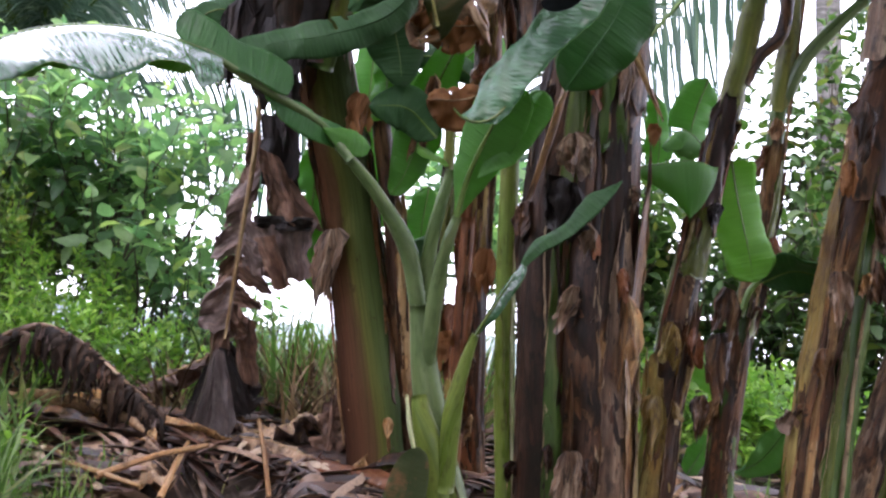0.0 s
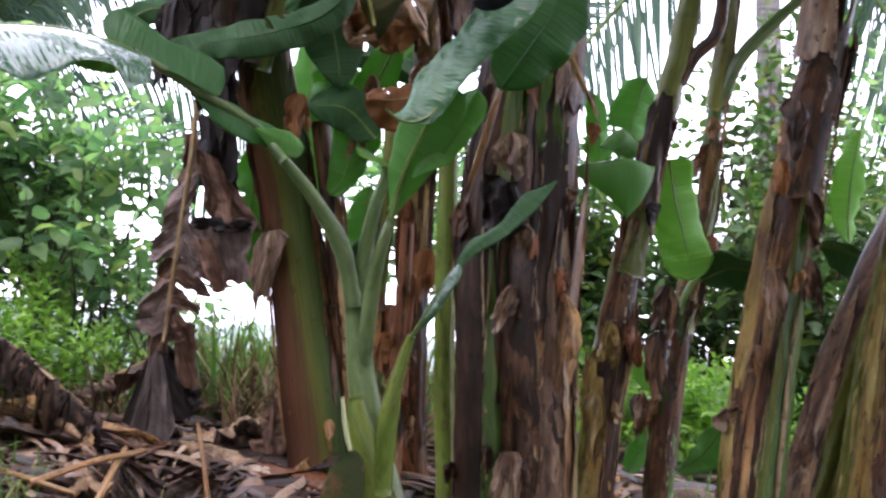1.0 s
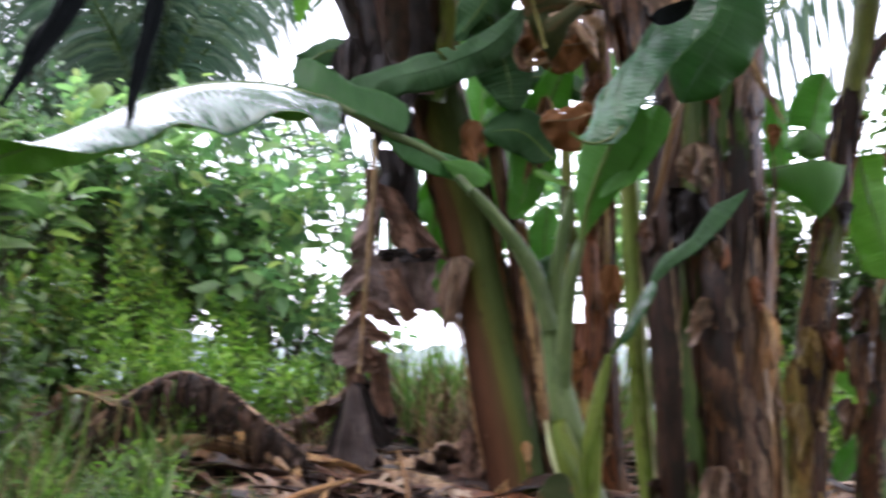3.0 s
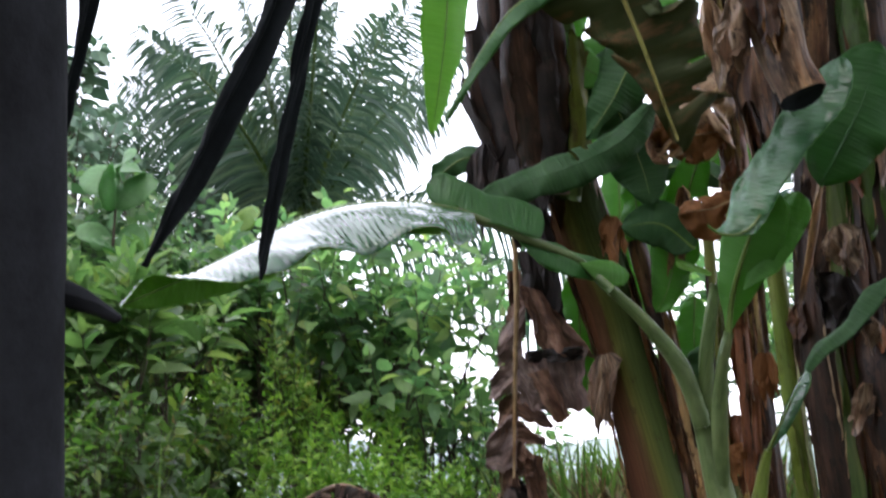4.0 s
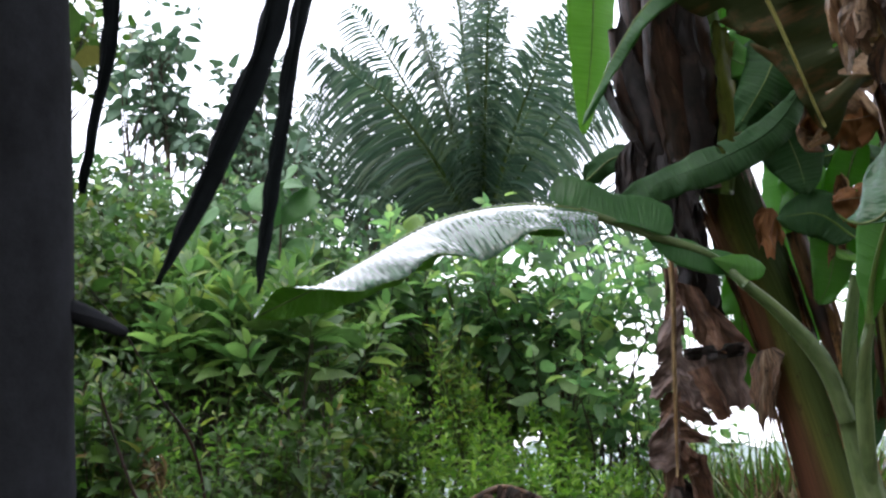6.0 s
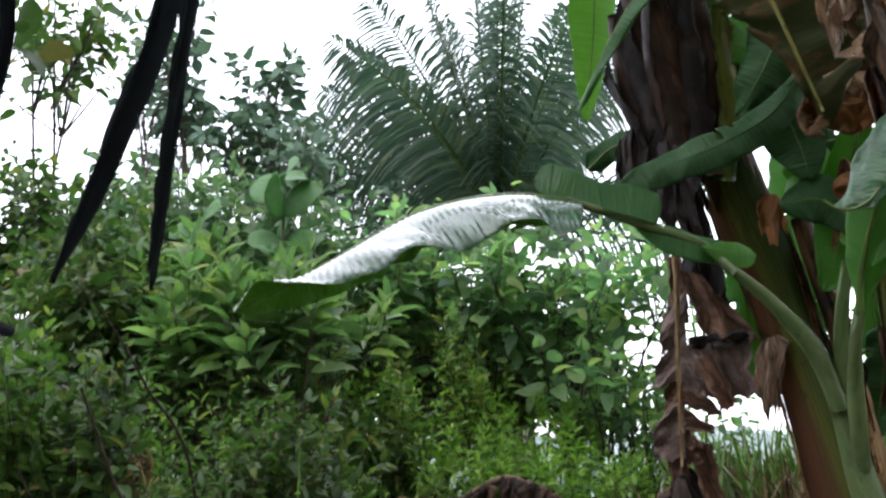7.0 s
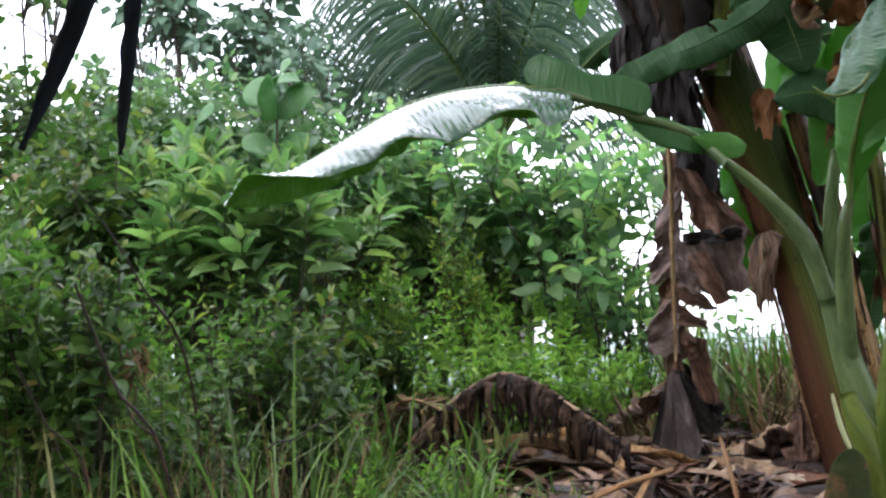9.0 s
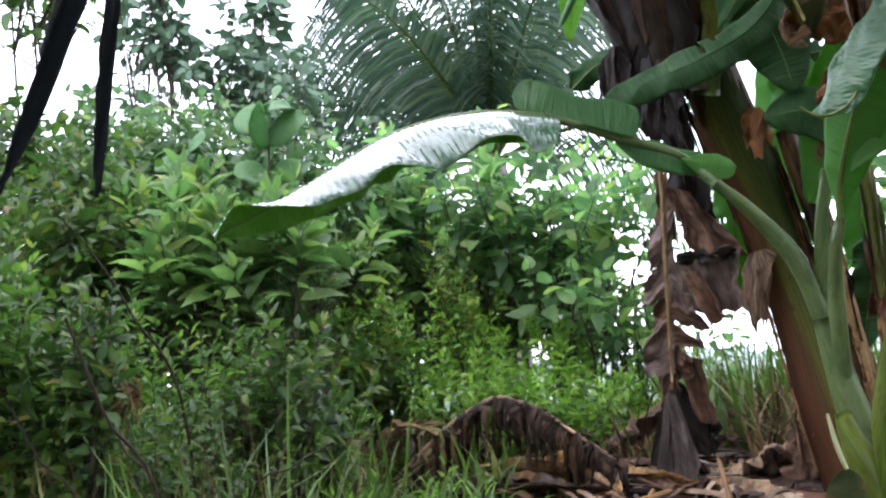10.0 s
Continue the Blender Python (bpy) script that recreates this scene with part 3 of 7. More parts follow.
def scrap_mesh(name, top, drop, across, mat, seed, folds=2.0, depth=0.03, ragged=0.35, taper=0.0, nu=15, nv=14, curl=0.0, pinch=0.0):
    """A dry scrap of leaf: pleated like paper, its lower edge torn into teeth. drop: from the top edge down; across: half of the top edge."""
    r = np.random.RandomState(seed)
    top, drop, across = (np.asarray(q, float) for q in (top, drop, across))
    nrm = unit(np.cross(across, drop))
    u, v = np.linspace(-1, 1, nu)[None, :], np.linspace(0, 1, nv)[:, None]
    teeth = 1 - ragged * (0.22 * r.rand(nu)[None, :] + 0.5 * (0.5 + 0.6 * wobble(seed + 7, u * 4, u * 0)) + 0.35 * np.abs(u) ** 2)
    ph = u * folds * (1 + 0.35 * r.uniform(-1, 1) * u) + r.uniform(0, 2) + 0.5 * v * r.uniform(-1, 1) + 0.2 * wobble(seed, v * 3, u * 2)
    tri = 2 * np.abs(2 * (ph - np.floor(ph + 0.5))) - 1
    spread_ = (1 - taper * v + 0.10 * wobble(seed + 1, v * 7, v * 0)) * (1 - pinch * np.clip(1 - v / 0.4, 0, 1) ** 1.5)
    d = depth * (0.35 + 0.65 * v) * tri + 0.15 * depth * wobble(seed + 2, u * 3, v * 3) + curl * v ** 2
    lag = 0.08 * wobble(seed + 3, v * 5, u * 0)
    g = top + across * ((u + lag) * spread_)[..., None] + drop * (v * teeth)[..., None] + nrm * d[..., None]
    g2 = g + nrm * 0.002
    off = nu * nv
    f1 = grid_faces(nv, nu)
    rim = [i * nu for i in range(nv)] + [(nv - 1) * nu + j for j in range(1, nu)] + [i * nu + nu - 1 for i in range(nv - 2, -1, -1)] + list(range(nu - 2, 0, -1))
    sides = [[p0, p1, p1 + off, p0 + off] for p0, p1 in zip(rim, rim[1:] + rim[:1])]
    w, h = np.linalg.norm(across), np.linalg.norm(drop)
    uv = np.stack(np.broadcast_arrays(u * w * 2, v * h), -1).reshape(-1, 2)
    return mesh(name, np.concatenate([g.reshape(-1, 3), g2.reshape(-1, 3)]), f1[:, ::-1].tolist() + (f1 + off).tolist() + sides, mat, np.concatenate([uv, uv]), smooth=False)


def scrap(owner, a, b_, c, mat, seed, folds=2.0, depth=0.02, ragged=0.35, taper=0.2, name="dead_scrap"):
    """A scrap whose top edge runs from a to b_ and that reaches down to c."""
    a, b_, c = (np.asarray(q, float) for q in (a, b_, c))
    return part(name, scrap_mesh(name, (a + b_) / 2, c - (a + b_) / 2, (b_ - a) / 2, mat, seed, folds, depth, ragged, taper), owner)


def shreds(owner, line, mat, seed, count, length, width, out=0.06, name="shred_comb", lean=(0, 0, 0)):
    """A comb of narrow dry shreds that hang from a midrib."""
    r = np.random.RandomState(seed)
    line = curve(line, 80)
    vs, ts, off = [], [], 0
    for i in range(count):
        p = line[int(r.uniform(0, 79))]
        L, w = length * r.uniform(0.5, 1.2), width * r.uniform(0.4, 1.3)
        k = 7
        s = np.linspace(0, 1, k)[:, None]
        side = unit(np.array((r.normal(1, 0.3), r.normal(0, 0.6), r.normal(0, 0.2))))
        o = np.array((r.normal(0, 0.5), r.choice((-1, 1)) * 1.0, 0.2)) * out
        c = p + o * np.minimum(1, s * 3) ** 0.6 + np.array((r.normal(0, 0.08), r.normal(0, 0.05), -1.0)) * L * s ** 1.3 + np.array(lean) * s + r.normal(0, 0.006, (k, 3))
        tw = r.uniform(-2, 2)
        sd = side * np.cos(tw * s) + np.array((0, 1.0, 0)) * np.sin(tw * s)
        ww = w * (1 - 0.75 * s ** 2) * (0.7 + 0.6 * r.rand(k, 1))
        fold = np.cross(sd, (0, 0, 1.0)) * ww * r.uniform(0.2, 0.9)
        vs.append(np.stack([c - sd * ww, c + fold, c + sd * ww], 1).reshape(-1, 3))
        for a in range(k - 1):
            for j in range(2):
                q = off + a * 3 + j
                ts += [(q, q + 1, q + 4), (q, q + 4, q + 3)]
        off += k * 3
    return part(name, tri_mesh(name, np.vstack(vs), ts, mat), owner)


def flap(plant, at, way, size, mat, seed):
    """A torn dry flap of sheath that hangs loose from a stem."""
    at, way = np.asarray(at, float), unit(np.asarray(way, float))
    r = np.random.RandomState(seed)
    return part("dry_flap", scrap_mesh("dry_flap", at, way * size, (size * 0.22, r.uniform(-0.03, 0.03), r.uniform(-0.03, 0.03)), mat, seed, r.uniform(0.3, 0.7), 0.022, 0.6, r.uniform(0, 0.5), 17, 18, pinch=0.6), plant)


LEAF_V = np.array([(0, 0, 0), (-0.30, 0.14, 0.07), (0, 0.16, 0), (0.30, 0.14, 0.07), (-0.40, 0.38, 0.08), (0, 0.42, -0.01), (0.40, 0.38, 0.08), (-0.27, 0.70, 0.02), (0, 0.74, -0.05), (0.27, 0.70, 0.02), (0, 1.0, -0.17)])
LEAF_T = np.array([(0, 2, 1), (0, 3, 2), (1, 2, 5), (1, 5, 4), (2, 3, 6), (2, 6, 5), (4, 5, 8), (4, 8, 7), (5, 6, 9), (5, 9, 8), (7, 8, 10), (8, 9, 10)])


def leaves_at(places, ways, lengths, widths, r, droop=0.3):
    """Small folded leaves with their stalks' ends at the places, growing along the ways."""
    k = len(places)
    way = unit(ways - np.array((0, 0, 1.0)) * droop * r.uniform(0, 1.6, (k, 1)))
    up = unit(np.array((0, 0, 1.0)) + r.normal(0, 0.45, (k, 3)))
    side = unit(np.cross(way, up))
    nrm = np.cross(side, way)
    v = places[:, None] + LEAF_V[None, :, 0:1] * (lengths * widths)[:, None, None] * side[:, None] + LEAF_V[None, :, 1:2] * lengths[:, None, None] * way[:, None] \
        + LEAF_V[None, :, 2:3] * lengths[:, None, None] * nrm[:, None]
    tris = LEAF_T[None] + (np.arange(k) * len(LEAF_V))[:, None, None]
    return v.reshape(-1, 3), tris.reshape(-1, 3)


def twig_tris(lines, radii):
    """Thin three-sided twigs along many lines of equal point count."""
    vs, ts, off = [], [], 0
    ang = np.radians((0, 120, 240))
    for line, r0 in zip(lines, radii):
        t, s, n_ = frames_of(line, (0.3, 0.9, 0.2))
        rr = np.linspace(r0, r0 * 0.35, len(line))[:, None, None]
        ring = line[:, None] + rr * (np.cos(ang)[None, :, None] * s[:, None] + np.sin(ang)[None, :, None] * n_[:, None])
        vs.append(ring.reshape(-1, 3))
        for i in range(len(line) - 1):
            for j in range(3):
                a, b_ = off + i * 3 + j, off + i * 3 + (j + 1) % 3
                ts += [(a, b_, b_ + 3), (a, b_ + 3, a + 3)]
        off += len(line) * 3
    return np.vstack(vs), np.array(ts)


def shrub(name, foot, centre, radii, branches, per, leaf, mat, seed, label, category="shrub", group="", width=0.62, droop=0.35, stem_r=0.012, lean=-0.4, stalk=0.25, start=0.35, fork=0.25, rise=0.35, open_=1.0):
    """A shrub or small tree: branches rise from the foot into an uneven crown and end in shoots, round which the leaves stand in a spiral, smaller and more upright towards the tip.
    stalk: of each leaf, in leaf lengths; rise: how far the shoots turn up; open_: how far the lower leaves stand off."""
    r = np.random.RandomState(seed)
    foot, centre, radii = np.asarray(foot, float), np.asarray(centre, float), np.asarray(radii, float)
    ob = thing(name, foot, label, category, group)
    lines, rads, places, ways, sizes = [], [], [], [], []
    mains = [curve([foot + r.normal(0, 0.04, 3) * (1, 1, 0), (foot + centre) / 2 + r.normal(0, 0.06, 3), centre + r.normal(0, 0.35, 3) * radii], 12) for _ in range(3)]
    for i in range(branches):
        d = unit(r.normal(0, 1, 3) + (0, 0, 0.25))
        end = centre + d * radii * r.uniform(0.3, 1.0) ** 0.5
        start_p = mains[i % 3][int(r.uniform(fork, 0.95) * 11)]
        far_ = np.linalg.norm(end - start_p)
        mid = start_p * 0.45 + end * 0.55 + np.array((0, 0, 0.12 * far_ * lean)) + r.normal(0, 0.05, 3) * radii
        line = curve([start_p, mid, end, end + unit(end - mid + (0, 0, rise * far_)) * 1.1 * leaf], 14)
        lines.append(line)
        rads.append(stem_r * r.uniform(0.5, 1.0))
        count = max(4, int(per * r.uniform(0.6, 1.3)))
        x = np.clip(np.linspace(start, 1.0, count) + r.normal(0, 0.02, count), 0, 1)
        at = np.stack([np.interp(x * 13, np.arange(14), line[:, k]) for k in range(3)], 1)
        t, s_, n_ = frames_of(line, (0.31, 0.82, 0.23))
        k = np.clip((x * 13).astype(int), 0, 13)
        az = (np.arange(count) * 2.4 + r.uniform(0, 6.28) + r.normal(0, 0.35, count))[:, None]
        tip = ((x - start) / (1 - start))[:, None]
        out = unit((np.cos(az) * s_[k] + np.sin(az) * n_[k]) * open_ * (1.1 - 0.55 * tip ** 2) + t[k] * (0.2 + 0.9 * tip ** 2) + (0, 0, 0.2))
        size = leaf * r.uniform(0.6, 1.2, count) * (1.05 - 0.5 * tip[:, 0] ** 3)
        places.append(at + out * size[:, None] * stalk)
        ways.append(out)
        sizes.append(size)
    for line in mains:
        part("stem", tri_mesh("stem", *twig_tris([line], [stem_r]), BARK), ob)
    tagged(part("twigwork", tri_mesh("twigwork", *twig_tris(lines, [0.5 * q for q in rads]), BARK), ob), kind="stuff")
    p, w, size = np.vstack(places), np.vstack(ways), np.concatenate(sizes)
    v, t = leaves_at(p, w, size, width * r.uniform(0.8, 1.15, len(p)), r, droop)
    part("crown", tri_mesh("crown", v, t, mat), ob)
    return ob


def blades(name, feet, heights, widths, mat, seed, bend=0.6, segs=5, label="", category="grass"):
    """Grass: narrow blades that rise and bow over."""
    r = np.random.RandomState(seed)
    k = len(feet)
    az = r.uniform(0, 6.283, k)
    out = np.stack([np.cos(az), np.sin(az), 0 * az], 1)
    side = np.stack([-np.sin(az), np.cos(az), 0 * az], 1)
    b_ = bend * r.uniform(0.2, 1.3, k)
    vs = []
    for i in range(segs + 1):
        x = i / segs
        p = feet + out * (heights * b_ * x ** 2)[:, None] * 0.8 + np.array((0, 0, 1.0)) * (heights * (x - 0.42 * b_ * x ** 2.4))[:, None]
        w = (widths * (1 - x ** 1.8) * 0.5 + 0.0004)[:, None]
        vs += [p - side * w, p + side * w]
    v = np.stack(vs, 1)
    tr = []
    for i in range(segs):
        a = 2 * i
        tr += [(a, a + 1, a + 3), (a, a + 3, a + 2)]
    t = np.array(tr)[None] + (np.arange(k) * 2 * (segs + 1))[:, None, None]
    ob = new(name, tri_mesh(name, v.reshape(-1, 3), t.reshape(-1, 3), mat))
    return tagged(ob, label, category, kind="stuff")


# ================= ground and distance =================
def ground_z(x, y):
    """The bank: it climbs from the camera to the banana clump, flattens, and falls away behind."""
    x, y = np.asarray(x, float), np.asarray(y, float)
    z = np.interp(y, (-30, -4, 0, 1.5, 3.0, 4.3, 5.5, 7.0, 10, 20, 60, 400, 2500), (-2, -0.5, 0.0, 0.14, 0.40, 0.62, 0.70, 0.62, 0.2, -2.5, -12, -70, -400))
    z = z + 0.10 * np.clip((-x - 1.2) / 2.0, 0, 1.6) * np.exp(-((y - 5) / 4) ** 2)
    z = z - 0.22 * np.exp(-((x + 0.62) / 0.19) ** 4 - ((y - 3.80) / 0.42) ** 4)
    near = np.exp(-(x ** 2 + (y - 4) ** 2) / 60)
    return z + near * (0.022 * np.sin(2.3 * x + 1.1 * y) + 0.016 * np.sin(4.7 * x - 3.1 * y + 1) + 0.008 * np.sin(11 * x + 9 * y))


gx = np.sinh(np.linspace(-8.8, 8.8, 260)) * 0.7
gy = 4.0 + np.sinh(np.linspace(-7.6, 8.8, 260)) * 0.7
GX, GY = np.meshgrid(gx, gy, indexing="ij")
gv = np.stack([GX, GY, ground_z(GX, GY)], -1).reshape(-1, 3)
ground = new("ground", mesh("ground", gv, grid_faces(260, 260)[:, ::-1], SOIL))
tagged(ground, "brown soil bank with leaf mould and patches of moss", "ground", kind="structure")

hx = np.linspace(-130, 130, 800)
top_ = 0.9 * wobble(3, hx / 16, hx * 0) + 0.45 * wobble(8, hx / 3, hx * 0) + 0.3 * wobble(9, hx * 1.2, hx * 0)
hills_v = np.concatenate([np.stack([hx, 0 * hx + 90, 0 * hx - 25], 1), np.stack([hx, 0 * hx + 95, -2.1 + top_], 1), np.stack([hx, 0 * hx + 140, 0 * hx - 25], 1)])
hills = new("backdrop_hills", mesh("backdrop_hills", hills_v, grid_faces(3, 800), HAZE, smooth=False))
tagged(hills, "backdrop hills, distance haze put into their pale colour", "hills", kind="structure")

# ================= near things: post and hanging strips =================
def near_tree():
    """The dark trunk of a small tree close by, with the limb that the dead strips hang from."""
    foot = np.array((-0.47, 0.635, 0.03))
    ob = thing("small_dark_tree", foot, "dark tree trunk standing close by, deep shade put into its colour", "tree")
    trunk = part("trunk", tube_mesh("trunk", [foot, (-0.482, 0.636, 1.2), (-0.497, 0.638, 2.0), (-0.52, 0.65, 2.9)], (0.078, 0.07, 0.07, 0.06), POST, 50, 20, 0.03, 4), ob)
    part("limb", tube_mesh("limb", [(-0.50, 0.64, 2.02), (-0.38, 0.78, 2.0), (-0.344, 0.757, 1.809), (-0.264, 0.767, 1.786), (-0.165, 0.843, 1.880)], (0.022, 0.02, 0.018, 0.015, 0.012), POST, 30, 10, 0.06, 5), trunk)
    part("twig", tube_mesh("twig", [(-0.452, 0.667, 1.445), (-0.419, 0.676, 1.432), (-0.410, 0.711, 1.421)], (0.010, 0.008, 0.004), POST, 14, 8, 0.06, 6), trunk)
    # unseen crown, added overhead to shade the shrubs on the left
    r = np.random.RandomState(61)
    lines, places, ways = [], [], []
    for i in range(54):
        end = np.array((-1.95, 1.45, 3.7)) + unit(r.normal(0, 1, 3)) * (1.8, 1.2, 0.45) * r.uniform(0.4, 1.0)
        line = curve([(-0.52, 0.65, 2.88), (np.array((-0.52, 0.65, 3.3)) + end) / 2 + (0, 0, 0.15), end], 12)
        lines.append(line)
        at = line[4 + (np.arange(34) % 8)] + r.normal(0, 0.10, (34, 3))
        places.append(at)
        ways.append(unit(r.normal(0, 1, (34, 3)) + (0, 0, 0.1)))
    p, w = np.vstack(places), np.vstack(ways)
    v, t = leaves_at(p, w, 0.20 * r.uniform(0.6, 1.2, len(p)), 0.6 * r.uniform(0.8, 1.15, len(p)), r, 0.4)
    part("crown", tri_mesh("crown", v, t, SHRUB_DARK), ob)
    spray_ = curve([(-1.75, 1.55, 3.30), (-1.50, 1.75, 2.70), (-1.20, 1.50, 2.10), (-1.13, 1.53, 1.98)], 40)
    hanging = part("hanging_branch", tube_mesh("hanging_branch", spray_[::6], (0.012, 0.009, 0.003), BARK, 30, 7), ob)
    at = spray_[18 + (np.arange(34) * 22 // 34)] + r.normal(0, 0.035, (34, 3))
    v, t = leaves_at(at, unit(r.normal(0, 1, (34, 3)) + (0.2, 0, -0.3)), 0.085 * r.uniform(0.6, 1.2, 34), 0.6 * r.uniform(0.8, 1.15, 34), r, 0.6)
    part("leaves", tri_mesh("leaves", v, t, SHRUB_DARK), hanging)
    tagged(part("twigwork", tri_mesh("twigwork", *twig_tris(lines, [0.016] * len(lines)), BARK), ob), kind="stuff")
    return ob


near_tree()


def dead_strip(points, width, seed):
    """A dead narrow strip of leaf that hangs down, nearly black in colour."""
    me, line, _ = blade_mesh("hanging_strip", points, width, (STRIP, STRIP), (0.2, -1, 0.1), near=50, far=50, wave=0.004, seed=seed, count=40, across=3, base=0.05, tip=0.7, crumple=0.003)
    ob = thing("hanging_strip", points[0], "near-black dead leaf strip hanging from above", "dead leaf", "hanging dead strips")
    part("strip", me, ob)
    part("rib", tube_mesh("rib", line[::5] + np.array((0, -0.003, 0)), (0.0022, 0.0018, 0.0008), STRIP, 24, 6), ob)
    return ob


dead_strip([(-0.285, 0.759, 1.792), (-0.307, 0.759, 1.666), (-0.355, 0.757, 1.567), (-0.413, 0.755, 1.462)], 0.0165, 1)
dead_strip([(-0.264, 0.767, 1.786), (-0.279, 0.759, 1.662), (-0.306, 0.765, 1.556), (-0.328, 0.773, 1.450)], 0.0098, 2)
dead_strip([(-0.421, 0.708, 1.813), (-0.460, 0.756, 1.683), (-0.473, 0.751, 1.609), (-0.488, 0.755, 1.545)], 0.008, 3)

# ================= young banana plant in front =================
young = thing("young_banana_plant", (0.06, 2.95, float(ground_z(0.06, 2.95)) - 0.02), "young green banana plant with waxy petioles and glossy wet leaves", "banana plant")
y_line = [(0.07, 2.95, float(ground_z(0.06, 2.95)) - 0.03), (0.102, 2.963, 0.729), (0.056, 2.955, 0.923), (0.002, 2.948, 1.117), (-0.030, 2.941, 1.284)]
stem(young, y_line, (0.058, 0.056, 0.052, 0.046, 0.036, 0.026), RIB_PALE, [
    (-20, 60, 0.3, 0.66, STEM_LIME, 0.008)], 2)
part("cut_sheath", tube_mesh("cut_sheath", [(0.069, 2.930, 0.802), (0.037, 2.915, 0.926), (0.009, 2.912, 1.005), (-0.006, 2.920, 1.061)], (0.036, 0.038, 0.033, 0.02), STEM_LIME, 20, 14, 0.08), young, "cut-off outer sheath")
part("cut_edge", tube_mesh("cut_edge", [(-0.036, 2.878, 1.064), (-0.032, 2.874, 1.042), (-0.021, 2.873, 0.988), (-0.002, 2.877, 0.927), (0.005, 2.886, 0.906)], (0.004, 0.006, 0.006, 0.002), CUT, 20, 8, 0.08), young, "pale freshly cut edge of the sheath")
# long leaf arching over to the side
LONG = [(-0.235, 2.879, 1.618), (-0.328, 2.894, 1.704), (-0.453, 2.770, 1.756), (-0.574, 2.637, 1.805), (-0.700, 2.526, 1.817), (-0.856, 2.395, 1.771), (-1.022, 2.264, 1.657), (-1.180, 2.157, 1.567)]
long_leaf = banana_leaf(young, [(-0.552, 2.658, 1.795), (-0.574, 2.637, 1.805), (-0.700, 2.526, 1.815), (-0.856, 2.395, 1.771), (-1.022, 2.264, 1.657), (-1.180, 2.157, 1.567)],
            (0.15, 0.22, 0.24, 0.22, 0.16, 0.09), far_width=(0.06, 0.08, 0.10, 0.11, 0.10, 0.06), near=(34, 28, 27, 26, 22, 12), far=(75, 65, 62, 58, 55, 50), roll=(0, 0, 0, 0, -8, -28), mats=(LEAF_WET, LEAF_BRIGHT), ripple=0.0030, wave=0.024, seed=11, count=640, across=8, tip=0.55, base=0.06,
            petiole=([(-0.007, 2.950, 1.172), (-0.070, 2.936, 1.407), (-0.161, 2.911, 1.542), (-0.238, 2.879, 1.622)], 0.023, 0.0135), rib_r=0.008, label="long arching glossy leaf, wet, with a scalloped edge")
part("leaf_rib", tube_mesh("leaf_rib", LONG[:4], (0.0135, 0.012, 0.009), RIB_PALE, 40, 8), long_leaf)
part("torn_lobe", blade_mesh("torn_lobe", [(-0.391, 2.817, 1.782), (-0.451, 2.779, 1.804), (-0.539, 2.705, 1.828), (-0.601, 2.665, 1.853), (-0.648, 2.644, 1.868)], (0.050, 0.050, 0.052, 0.056, 0.05), (LEAF_TOP, LEAF_UNDER), (0.1, -1, 0.45), near=-12, far=10, wave=0.006, seed=16, count=44, across=6, base=0.03, tip=0.14)[0], long_leaf, "dark glossy half of the leaf standing up from the midrib")
part("base_blade", blade_mesh("base_blade", [(-0.452, 2.782, 1.746), (-0.401, 2.823, 1.720), (-0.332, 2.877, 1.694), (-0.242, 2.934, 1.677)], (0.022, 0.036, 0.040, 0.036), (LEAF_TOP, LEAF_UNDER), (0.0, -1, 0.5), near=5, far=15, wave=0.006, seed=17, count=40, across=6, base=0.25, tip=0.2)[0], long_leaf)
part("curled_base", blade_mesh("curled_base", [(-0.314, 2.869, 1.691), (-0.273, 2.882, 1.676), (-0.231, 2.907, 1.668), (-0.196, 2.944, 1.665)], (0.012, 0.026, 0.034, 0.032), (LEAF_UNDER, LEAF_UNDER), (0.0, -1, 0.2), near=15, far=15, wave=0.003, seed=18, count=26, across=6, base=0.3, tip=0.3)[0], long_leaf, "rounded light green base of the blade, curled over")
# upright leaf: its lower part shows the under side, the upper part leans over
upright = banana_leaf(young, [(0.036, 2.861, 1.499), (0.050, 2.825, 1.590), (0.076, 2.785, 1.675), (0.112, 2.745, 1.762), (0.145, 2.735, 1.83)],
            (0.045, 0.090, 0.100, 0.085, 0.06), up=(-0.30, -1, 0.0), near=(50, 25, 12, 5), far=(50, 20, 5, 0), wave=0.006, seed=12, count=50, across=7, tip=0.12, base=0.9, mats=(LEAF_UNDER, LEAF_UNDER),
            petiole=([(0.005, 2.937, 1.117), (0.008, 2.899, 1.316), (0.022, 2.864, 1.443), (0.039, 2.860, 1.508)], 0.02, 0.012), rib_r=0.009, label="upright leaf folded over, pale under side showing below")
fold_me, fold_line, _ = blade_mesh("folded_blade", [(0.040, 2.640, 1.715), (0.078, 2.690, 1.794), (0.133, 2.730, 1.883), (0.190, 2.774, 1.962), (0.250, 2.812, 2.042), (0.335, 2.860, 2.160)], (0.038, 0.036, 0.040, 0.046, 0.050), (LEAF_GLOSS, LEAF_UNDER), (-0.40, -0.8, 0.55), near=(20, 2, -5, -8), far=(25, 12, 8, 5), wave=0.010, seed=15, count=220, across=8, base=0.03, tip=0.3, crumple=0.0025, ripple=0.0013, far_width=(0.06, 0.075, 0.075, 0.080, 0.08))
part("fold_rim", tube_mesh("fold_rim", [(0.000, 2.640, 1.738), (0.025, 2.640, 1.718), (0.058, 2.640, 1.712), (0.092, 2.645, 1.726), (0.118, 2.655, 1.757)], (0.003, 0.004, 0.003), RIB, 20, 6), upright)
